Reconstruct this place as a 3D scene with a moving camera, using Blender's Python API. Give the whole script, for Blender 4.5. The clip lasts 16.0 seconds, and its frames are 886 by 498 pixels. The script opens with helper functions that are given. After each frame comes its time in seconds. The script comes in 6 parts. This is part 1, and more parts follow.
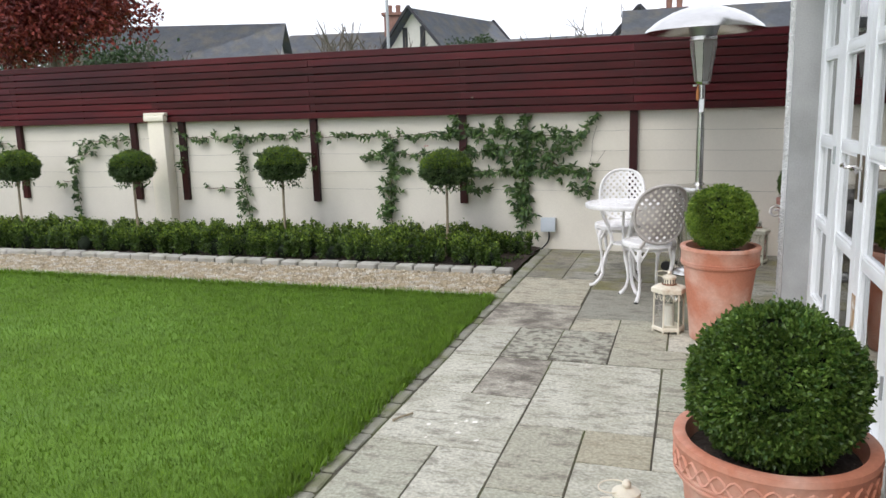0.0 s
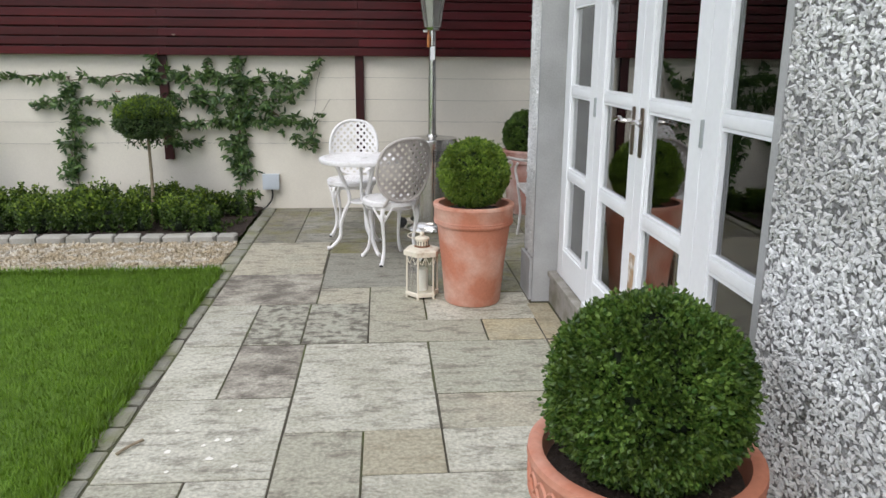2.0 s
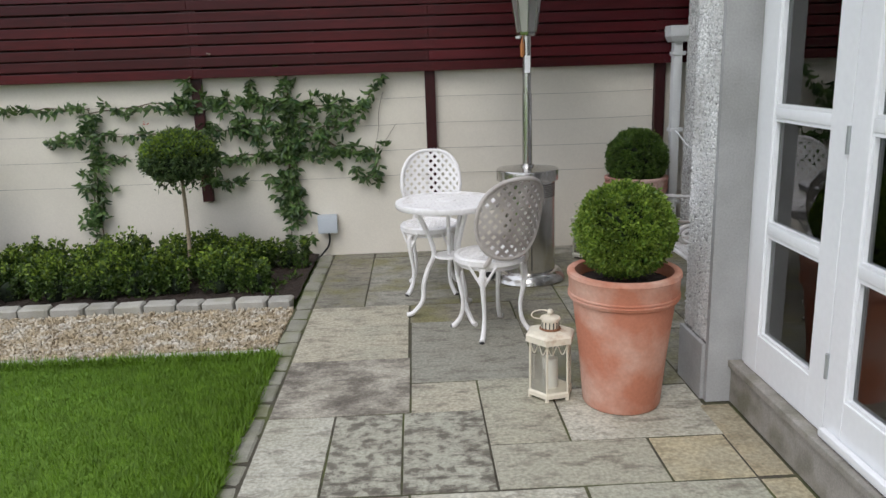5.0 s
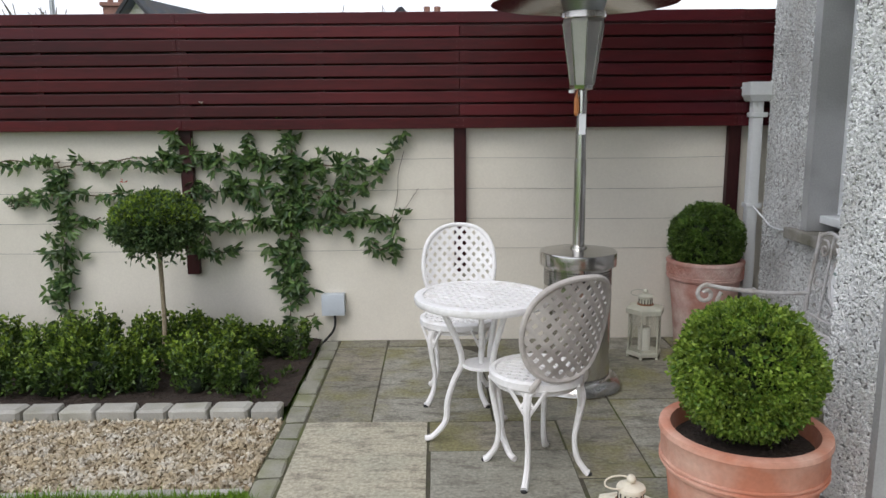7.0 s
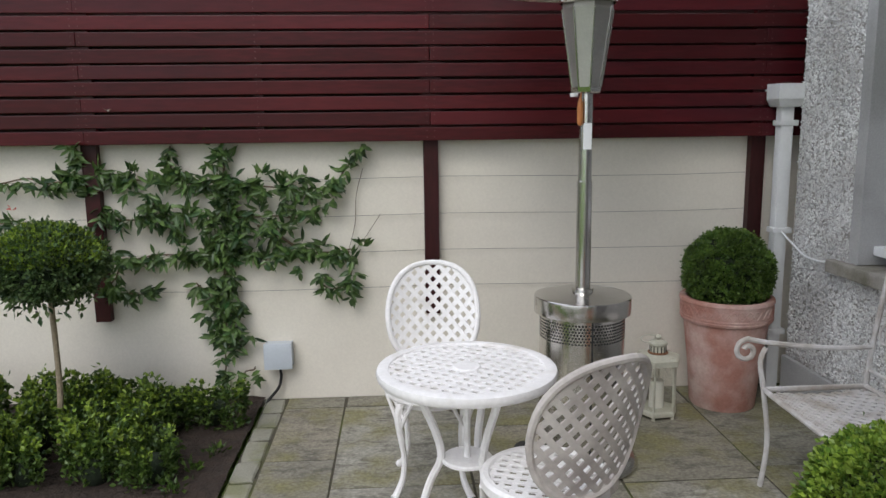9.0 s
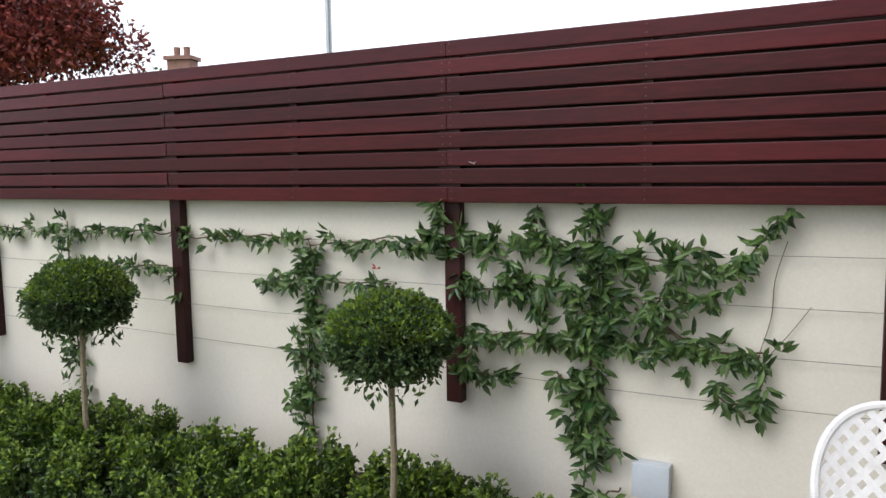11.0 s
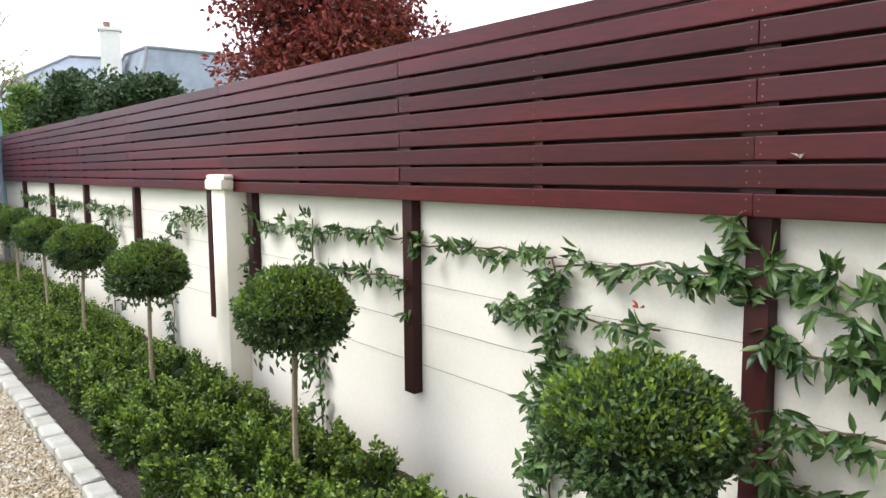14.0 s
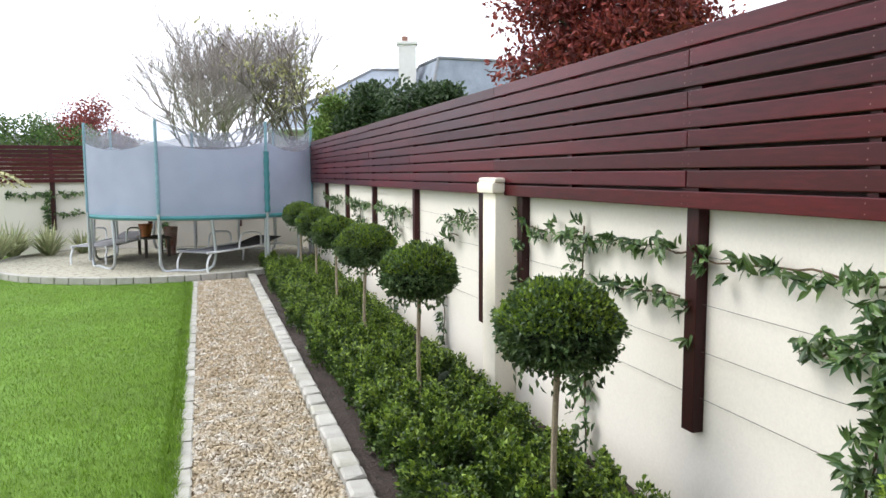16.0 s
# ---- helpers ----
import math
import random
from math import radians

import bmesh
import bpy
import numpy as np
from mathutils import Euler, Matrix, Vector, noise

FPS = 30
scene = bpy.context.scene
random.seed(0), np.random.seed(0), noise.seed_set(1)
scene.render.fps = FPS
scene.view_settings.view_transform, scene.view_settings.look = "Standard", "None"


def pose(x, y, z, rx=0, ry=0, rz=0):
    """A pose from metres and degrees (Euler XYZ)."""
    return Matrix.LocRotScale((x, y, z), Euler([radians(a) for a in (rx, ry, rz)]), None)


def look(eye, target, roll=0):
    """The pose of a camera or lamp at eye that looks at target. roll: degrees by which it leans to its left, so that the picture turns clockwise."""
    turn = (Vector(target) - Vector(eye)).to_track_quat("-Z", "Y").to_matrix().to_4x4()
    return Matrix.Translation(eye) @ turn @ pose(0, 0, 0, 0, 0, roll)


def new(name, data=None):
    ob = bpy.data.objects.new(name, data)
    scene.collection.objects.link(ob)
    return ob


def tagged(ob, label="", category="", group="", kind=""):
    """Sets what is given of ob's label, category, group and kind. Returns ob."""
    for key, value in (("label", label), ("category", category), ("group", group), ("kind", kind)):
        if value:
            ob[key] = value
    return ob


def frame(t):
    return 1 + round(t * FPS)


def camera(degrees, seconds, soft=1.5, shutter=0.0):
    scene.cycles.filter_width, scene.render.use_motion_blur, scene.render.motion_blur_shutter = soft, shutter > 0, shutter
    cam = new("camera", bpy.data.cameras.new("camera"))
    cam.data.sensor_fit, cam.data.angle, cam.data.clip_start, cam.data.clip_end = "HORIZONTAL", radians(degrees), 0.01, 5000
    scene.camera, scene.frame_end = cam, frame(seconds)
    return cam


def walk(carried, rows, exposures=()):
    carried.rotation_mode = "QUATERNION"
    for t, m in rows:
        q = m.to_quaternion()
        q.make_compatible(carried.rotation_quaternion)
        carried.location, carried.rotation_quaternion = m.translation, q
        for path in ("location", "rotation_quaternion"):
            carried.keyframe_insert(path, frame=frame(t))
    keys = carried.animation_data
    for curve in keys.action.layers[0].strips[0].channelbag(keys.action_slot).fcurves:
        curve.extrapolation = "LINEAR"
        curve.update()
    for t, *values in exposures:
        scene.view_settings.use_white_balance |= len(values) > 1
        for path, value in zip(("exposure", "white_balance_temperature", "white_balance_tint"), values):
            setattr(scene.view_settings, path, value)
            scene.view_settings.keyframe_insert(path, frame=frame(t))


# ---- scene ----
cam = camera(61.0, 16.0)
PATH = [
    (0, (0.953, -2.283, 1.496), (0.335, -0.416, 1.134), -1.6),
    (0.5, (0.937, -2.104, 1.507), (0.452, -0.206, 1.105), -0.9),
    (1, (0.827, -1.946, 1.477), (0.577, -0.006, 1.055), -0.3),
    (1.5, (0.687, -1.795, 1.477), (0.731, 0.153, 1.024), -1.8),
    (2, (0.614, -1.684, 1.462), (0.769, 0.247, 0.962), 0.4),
    (2.5, (0.597, -1.482, 1.467), (0.754, 0.457, 1.002), -1.0),
    (3, (0.604, -1.278, 1.496), (0.675, 0.672, 1.055), -0.2),
    (3.5, (0.538, -1.077, 1.49), (0.533, 0.861, 0.998), -1.4),
    (4, (0.414, -0.833, 1.502), (0.514, 1.111, 1.043), -1.9),
    (4.2, (0.386, -0.749, 1.498), (0.48, 1.181, 0.982), -1.9),
    (6.3, (0.157, 0.241, 1.497), (0.174, 2.2, 1.096), -1.5),
    (6.5, (0.172, 0.336, 1.493), (0.225, 2.292, 1.08), -0.3),
    (7, (0.242, 0.616, 1.526), (0.258, 2.586, 1.177), -0.5),
    (7.5, (0.305, 0.83, 1.557), (0.314, 2.799, 1.204), -0.2),
    (8, (0.267, 1.055, 1.567), (0.356, 3.034, 1.291), -0.7),
    (8.5, (0.235, 1.287, 1.532), (0.456, 3.254, 1.24), -1.6),
    (9, (0.229, 1.516, 1.546), (0.34, 3.484, 1.211), -0.7),
    (9.5, (0.287, 1.79, 1.608), (0.097, 3.752, 1.268), 0.1),
    (10, (0.3, 2.014, 1.619), (-0.191, 3.917, 1.248), -0.9),
    (10.2, (0.268, 2.095, 1.613), (-0.314, 3.988, 1.333), -1.1),
    (12.3, (0.119, 2.985, 1.577), (-1.121, 4.539, 1.362), -0.6),
    (12.5, (0.042, 3.028, 1.584), (-1.199, 4.583, 1.377), -1.5),
    (13, (-0.084, 3.185, 1.573), (-1.372, 4.692, 1.31), -1.9),
    (13.5, (-0.167, 3.366, 1.606), (-1.597, 4.749, 1.402), -1.4),
    (14, (-0.236, 3.461, 1.598), (-1.792, 4.7, 1.383), -0.5),
    (14.5, (-0.348, 3.472, 1.61), (-1.99, 4.598, 1.418), -1.7),
    (15, (-0.45, 3.486, 1.583), (-2.175, 4.477, 1.368), -1.8),
    (15.5, (-0.498, 3.584, 1.592), (-2.32, 4.388, 1.409), -1.0),
    (16, (-0.516, 3.64, 1.591), (-2.412, 4.246, 1.392), -0.2),
]
walk(cam, [(t, look(eye, target, roll)) for t, eye, target, roll in PATH],
     exposures=((0, 0.79), (1.5, 0.76), (2.5, 0.61), (3.5, 0.45), (4.2, 0.46), (6.3, 0.58), (8.0, 0.56), (10.2, 0.62), (12.3, 1.4), (14.5, 1.52), (16, 1.38)))

# ---- light ----
world = bpy.data.worlds.new("overcast_sky")
scene.world = world
world.use_nodes = True
wn, wl = world.node_tree.nodes, world.node_tree.links
sky = wn.new("ShaderNodeTexSky")
sky.sky_type, sky.sun_disc = "NISHITA", False
sky.sun_elevation, sky.sun_rotation = radians(48), radians(200)
sky.air_density, sky.dust_density, sky.ozone_density = 1.0, 4.0, 1.0
pale = wn.new("ShaderNodeHueSaturation")
pale.inputs["Saturation"].default_value = 0.12
wl.new(sky.outputs[0], pale.inputs["Color"])
cloud = wn.new("ShaderNodeMix")
cloud.data_type = "RGBA"
cloud.inputs[0].default_value, cloud.inputs[7].default_value = 0.8, (5.9, 6.25, 7.15, 1)
wl.new(pale.outputs[0], cloud.inputs[6])
wl.new(cloud.outputs[2], wn["Background"].inputs["Color"])
wn["Background"].inputs["Strength"].default_value = 0.15

sun_data = bpy.data.lights.new("sun", "SUN")
sun_data.energy, sun_data.angle, sun_data.color = 0.6, radians(25), (1.0, 0.98, 0.95)
sun = new("sun", sun_data)
sun.matrix_world = look((-3, -8, 10), (0, 0, 0))

# ---- materials ----


def material(name, colour, rough=0.6, metal=0.0, spec=0.4, vary=0.25, scale=6.0, fine=60.0, bump=0.15, dist=0.004,
             second=None, patch=2.0, cover=(0.45, 0.65), island=0.0, obj=0.0, bump_scale=None):
    """Two scales of colour change (fine grain, broad patches towards a second colour) and a fine relief."""
    m = bpy.data.materials.new(name)
    m.use_nodes = True
    n, l = m.node_tree.nodes, m.node_tree.links
    b = n["Principled BSDF"]
    co = n.new("ShaderNodeNewGeometry")
    pos = co.outputs["Position"]
    grain = n.new("ShaderNodeTexNoise")
    grain.inputs["Scale"].default_value, grain.inputs["Detail"].default_value = fine, 4.0
    l.new(pos, grain.inputs["Vector"])
    broad = n.new("ShaderNodeTexNoise")
    broad.inputs["Scale"].default_value, broad.inputs["Detail"].default_value = scale, 5.0
    l.new(pos, broad.inputs["Vector"])
    add = n.new("ShaderNodeMath")
    add.operation = "ADD"
    l.new(grain.outputs["Fac"], add.inputs[0])
    l.new(broad.outputs["Fac"], add.inputs[1])
    val = add.outputs[0]
    for amount, source in ((island, co.outputs["Random Per Island"]), (obj, None)):
        if amount:
            if source is None:
                source = n.new("ShaderNodeObjectInfo").outputs["Random"]
            more = n.new("ShaderNodeMath")
            more.operation, more.inputs[1].default_value = "MULTIPLY_ADD", amount
            l.new(source, more.inputs[0])
            l.new(val, more.inputs[2])
            less = n.new("ShaderNodeMath")
            less.operation, less.inputs[1].default_value = "SUBTRACT", amount / 2
            l.new(more.outputs[0], less.inputs[0])
            val = less.outputs[0]
    ramp = n.new("ShaderNodeMapRange")
    ramp.inputs["From Min"].default_value, ramp.inputs["From Max"].default_value = 0.6, 1.4
    ramp.inputs["To Min"].default_value, ramp.inputs["To Max"].default_value = 1.0 - vary, 1.0 + vary
    l.new(val, ramp.inputs["Value"])
    base = n.new("ShaderNodeMix")
    base.data_type = "RGBA"
    base.inputs[6].default_value = (*colour, 1)
    base.inputs[7].default_value = (*(second or colour), 1)
    base.inputs[0].default_value = 0.0
    if second:
        spots = n.new("ShaderNodeTexNoise")
        spots.inputs["Scale"].default_value, spots.inputs["Detail"].default_value = patch, 6.0
        l.new(pos, spots.inputs["Vector"])
        fac = n.new("ShaderNodeMapRange")
        fac.inputs["From Min"].default_value, fac.inputs["From Max"].default_value = cover
        l.new(spots.outputs["Fac"], fac.inputs["Value"])
        out = fac.outputs[0]
        if obj or island:
            rnd = n.new("ShaderNodeObjectInfo").outputs["Random"] if obj else co.outputs["Random Per Island"]
            shift = n.new("ShaderNodeMath")
            shift.operation, shift.inputs[1].default_value = "MULTIPLY_ADD", max(obj, island) * 0.25
            l.new(rnd, shift.inputs[0])
            l.new(spots.outputs["Fac"], shift.inputs[2])
            back = n.new("ShaderNodeMath")
            back.operation, back.inputs[1].default_value = "SUBTRACT", max(obj, island) * 0.125
            l.new(shift.outputs[0], back.inputs[0])
            l.new(back.outputs[0], fac.inputs["Value"])
        l.new(out, base.inputs[0])
    mul = n.new("ShaderNodeMix")
    mul.data_type, mul.blend_type = "RGBA", "MULTIPLY"
    mul.inputs[0].default_value = 1.0
    l.new(base.outputs[2], mul.inputs[6])
    l.new(ramp.outputs[0], mul.inputs[7])
    l.new(mul.outputs[2], b.inputs["Base Color"])
    b.inputs["Roughness"].default_value = rough
    b.inputs["Metallic"].default_value = metal
    b.inputs["Specular IOR Level"].default_value = spec
    if bump:
        rel = n.new("ShaderNodeTexNoise")
        rel.inputs["Scale"].default_value, rel.inputs["Detail"].default_value = bump_scale or fine, 3.0
        l.new(pos, rel.inputs["Vector"])
        bp = n.new("ShaderNodeBump")
        bp.inputs["Strength"].default_value, bp.inputs["Distance"].default_value = bump, dist
        l.new(rel.outputs["Fac"], bp.inputs["Height"])
        l.new(bp.outputs[0], b.inputs["Normal"])
    return m


def leaf_material(name, colour, second, rough=0.45, vary=0.5, through_light=0.25):
    """Leaves: colour differs leaf by leaf, some light passes through."""
    m = bpy.data.materials.new(name)
    m.use_nodes = True
    n, l = m.node_tree.nodes, m.node_tree.links
    b = n["Principled BSDF"]
    g = n.new("ShaderNodeNewGeometry")
    mix = n.new("ShaderNodeMix")
    mix.data_type = "RGBA"
    mix.inputs[6].default_value, mix.inputs[7].default_value = (*colour, 1), (*second, 1)
    l.new(g.outputs["Random Per Island"], mix.inputs[0])
    ns = n.new("ShaderNodeTexNoise")
    ns.inputs["Scale"].default_value = 9.0
    l.new(g.outputs["Position"], ns.inputs["Vector"])
    mr = n.new("ShaderNodeMapRange")
    mr.inputs["From Min"].default_value, mr.inputs["From Max"].default_value = 0.3, 0.7
    mr.inputs["To Min"].default_value, mr.inputs["To Max"].default_value = 1 - vary, 1 + vary
    l.new(ns.outputs["Fac"], mr.inputs["Value"])
    mul = n.new("ShaderNodeMix")
    mul.data_type, mul.blend_type = "RGBA", "MULTIPLY"
    mul.inputs[0].default_value = 1.0
    l.new(mix.outputs[2], mul.inputs[6])
    l.new(mr.outputs[0], mul.inputs[7])
    l.new(mul.outputs[2], b.inputs["Base Color"])
    b.inputs["Roughness"].default_value = rough
    b.inputs["Specular IOR Level"].default_value = 0.35
    t = n.new("ShaderNodeBsdfTranslucent")
    l.new(mul.outputs[2], t.inputs["Color"])
    ms = n.new("ShaderNodeMixShader")
    ms.inputs[0].default_value = through_light
    l.new(b.outputs[0], ms.inputs[1])
    l.new(t.outputs[0], ms.inputs[2])
    l.new(ms.outputs[0], n["Material Output"].inputs["Surface"])
    return m


def glass_material(name, tint=(0.9, 0.93, 0.92), gloss=0.35):
    """Thin clear pane: mostly see-through, mirror-like at a slant."""
    m = bpy.data.materials.new(name)
    m.use_nodes = True
    n, l = m.node_tree.nodes, m.node_tree.links
    tr = n.new("ShaderNodeBsdfTransparent")
    tr.inputs["Color"].default_value = (*tint, 1)
    gl = n.new("ShaderNodeBsdfGlossy")
    gl.inputs["Roughness"].default_value = 0.01
    fr = n.new("ShaderNodeFresnel")
    fr.inputs["IOR"].default_value = 1.45
    up = n.new("ShaderNodeMath")
    up.operation, up.inputs[1].default_value = "MULTIPLY", 1.0 + gloss * 2
    up.use_clamp = True
    l.new(fr.outputs[0], up.inputs[0])
    ms = n.new("ShaderNodeMixShader")
    l.new(up.outputs[0], ms.inputs[0])
    l.new(tr.outputs[0], ms.inputs[1])
    l.new(gl.outputs[0], ms.inputs[2])
    l.new(ms.outputs[0], n["Material Output"].inputs["Surface"])
    return m


def net_material(name, colour, cover):
    """Fine mesh fabric, seen as a veil."""
    m = bpy.data.materials.new(name)
    m.use_nodes = True
    n, l = m.node_tree.nodes, m.node_tree.links
    b = n["Principled BSDF"]
    b.inputs["Base Color"].default_value = (*colour, 1)
    b.inputs["Roughness"].default_value = 0.8
    tr = n.new("ShaderNodeBsdfTransparent")
    ms = n.new("ShaderNodeMixShader")
    g = n.new("ShaderNodeNewGeometry")
    ns = n.new("ShaderNodeTexNoise")
    ns.inputs["Scale"].default_value = 1.6
    l.new(g.outputs["Position"], ns.inputs["Vector"])
    mr = n.new("ShaderNodeMapRange")
    mr.inputs["To Min"].default_value, mr.inputs["To Max"].default_value = cover - 0.15, cover + 0.15
    l.new(ns.outputs["Fac"], mr.inputs["Value"])
    l.new(mr.outputs[0], ms.inputs[0])
    l.new(tr.outputs[0], ms.inputs[1])
    l.new(b.outputs[0], ms.inputs[2])
    l.new(ms.outputs[0], n["Material Output"].inputs["Surface"])
    return m


def wood_material(name, colour, second, rough, stretch):
    """Stained boards with grain along their length and weathered patches."""
    m = material(name, colour, rough=rough, spec=0.25, vary=0.4, scale=2.5, fine=30, bump=0.12, dist=0.002, second=second, patch=1.3,
                 cover=(0.4, 0.7), obj=0.9)
    n, l = m.node_tree.nodes, m.node_tree.links
    g = n.new("ShaderNodeNewGeometry")
    mp = n.new("ShaderNodeMapping")
    mp.inputs["Scale"].default_value = stretch
    l.new(g.outputs["Position"], mp.inputs["Vector"])
    for node in list(n):
        if node.bl_idname == "ShaderNodeTexNoise":
            l.new(mp.outputs[0], node.inputs["Vector"])
    return m


M_FENCE = wood_material("red_brown_stained_wood", (0.07, 0.0064, 0.008), (0.034, 0.005, 0.0082), 0.36, (0.35, 1, 2.5))
M_FENCE_Y = wood_material("red_brown_stained_wood_side", (0.07, 0.0064, 0.008), (0.034, 0.005, 0.0082), 0.36, (1, 0.35, 2.5))
M_POST = wood_material("dark_stained_post", (0.042, 0.007, 0.007), (0.02, 0.006, 0.006), 0.45, (2, 2, 0.4))
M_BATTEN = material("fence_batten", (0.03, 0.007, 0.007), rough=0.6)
M_SCREW = material("screw_head", (0.2, 0.12, 0.11), rough=0.6, metal=0.3, vary=0.1)
M_WALL = material("cream_render", (0.69, 0.645, 0.56), rough=0.85, vary=0.07, scale=1.2, fine=90, bump=0.15, dist=0.002,
                  second=(0.6, 0.55, 0.47), patch=0.8, cover=(0.5, 0.95))
M_CAP = material("cream_pillar_paint", (0.78, 0.72, 0.6), rough=0.8, vary=0.06, scale=2)
M_WIRE = material("galvanised_wire", (0.12, 0.11, 0.1), rough=0.5, metal=0.6)
# ground colour lowered to carry the shade in the gaps between the pale chips
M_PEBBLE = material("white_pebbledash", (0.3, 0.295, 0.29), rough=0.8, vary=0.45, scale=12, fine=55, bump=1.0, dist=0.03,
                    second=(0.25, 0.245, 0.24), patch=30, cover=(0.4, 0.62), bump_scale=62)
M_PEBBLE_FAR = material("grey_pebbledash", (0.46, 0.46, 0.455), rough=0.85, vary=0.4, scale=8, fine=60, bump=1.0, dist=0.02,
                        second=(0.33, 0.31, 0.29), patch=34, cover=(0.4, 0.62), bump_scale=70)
M_STONECHIP = material("pebbledash_chips", (0.7, 0.7, 0.69), rough=0.7, vary=0.3, scale=6, fine=80, island=0.9, second=(0.45, 0.44, 0.425), patch=3)
M_SMOOTH = material("grey_smooth_render", (0.38, 0.38, 0.375), rough=0.85, vary=0.15, scale=3, fine=120, bump=0.2, dist=0.002,
                    second=(0.29, 0.29, 0.28), patch=2.2)
M_SILL = material("weathered_concrete", (0.3, 0.28, 0.25), rough=0.9, vary=0.25, scale=8, fine=120, bump=0.3, second=(0.17, 0.16, 0.12), patch=5)
M_WHITE = material("white_gloss_paint", (0.82, 0.83, 0.84), rough=0.3, vary=0.04, scale=3, fine=40, bump=0.04)
M_ROT = material("bare_stained_wood", (0.36, 0.24, 0.14), rough=0.8, vary=0.3, scale=20, second=(0.75, 0.72, 0.68), patch=14)
M_PVC = material("pale_grey_plastic", (0.66, 0.67, 0.67), rough=0.4, vary=0.06, scale=4)
M_GLASS = glass_material("window_glass", gloss=0.6)
M_LGLASS = glass_material("lantern_glass", (0.93, 0.94, 0.92), 0.1)
M_ROOM = material("dim_room_wall", (0.74, 0.72, 0.68), rough=0.9, vary=0.1)
M_ROOMFLOOR = material("room_floor", (0.3, 0.2, 0.12), rough=0.5, vary=0.2)
M_BRASS = material("brass", (0.55, 0.38, 0.12), rough=0.35, metal=0.9, vary=0.2)
M_OLDBRASS = material("dark_brass", (0.2, 0.16, 0.12), rough=0.35, metal=0.9, vary=0.2)
M_CHROME = material("brushed_steel", (0.62, 0.6, 0.57), rough=0.2, metal=1.0, vary=0.12, scale=8, fine=200, bump=0.03)
M_SATIN = material("dull_steel", (0.5, 0.48, 0.45), rough=0.5, metal=1.0, vary=0.15, scale=8, fine=200, bump=0.03)
M_DARK = material("dark_hole", (0.02, 0.02, 0.02), rough=0.8)
M_BLACK = material("black_rubber", (0.02, 0.02, 0.02), rough=0.6)
M_TAG = material("orange_wooden_tag", (0.42, 0.16, 0.05), rough=0.5)
M_CAST = material("white_cast_metal", (0.8, 0.78, 0.77), rough=0.45, vary=0.1, scale=8, fine=60, bump=0.1, dist=0.002,
                  second=(0.6, 0.56, 0.52), patch=7, cover=(0.55, 0.8))
# darker copy of the white cast metal: shade of a backrest's rear put into colour
M_CASTSHADE = material("shaded_white_cast_metal", (0.52, 0.48, 0.45), rough=0.55, vary=0.15, scale=8, fine=60, bump=0.1, dist=0.002,
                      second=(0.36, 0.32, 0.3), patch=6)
M_BENCH = material("grey_white_wrought_iron", (0.55, 0.53, 0.52), rough=0.5, vary=0.15, second=(0.38, 0.34, 0.3), patch=9)
M_TERRA = material("terracotta", (0.5, 0.19, 0.115), rough=0.75, vary=0.14, scale=4, fine=70, bump=0.12, dist=0.002,
                   second=(0.62, 0.42, 0.34), patch=4.0, cover=(0.45, 0.72))
M_TERRAOLD = material("limed_terracotta", (0.4, 0.19, 0.15), rough=0.85, vary=0.18, scale=5, fine=70, bump=0.15, dist=0.002,
                      second=(0.55, 0.42, 0.38), patch=5, cover=(0.4, 0.68))
M_SOIL = material("dark_soil", (0.035, 0.024, 0.018), rough=0.95, vary=0.5, scale=20, fine=90, bump=0.8, dist=0.02, bump_scale=45)
M_LANTERN = material("cream_painted_metal", (0.68, 0.62, 0.5), rough=0.55, vary=0.12, scale=14, second=(0.35, 0.19, 0.08), patch=12, cover=(0.62, 0.8))
M_LANTERNG = material("weathered_lantern_metal", (0.45, 0.44, 0.36), rough=0.6, vary=0.15, scale=14, second=(0.25, 0.2, 0.12), patch=12, cover=(0.6, 0.8))
M_RUST = material("rusty_metal", (0.22, 0.1, 0.05), rough=0.8, vary=0.3)
M_CANDLE = material("wax", (0.78, 0.75, 0.68), rough=0.5, vary=0.03)
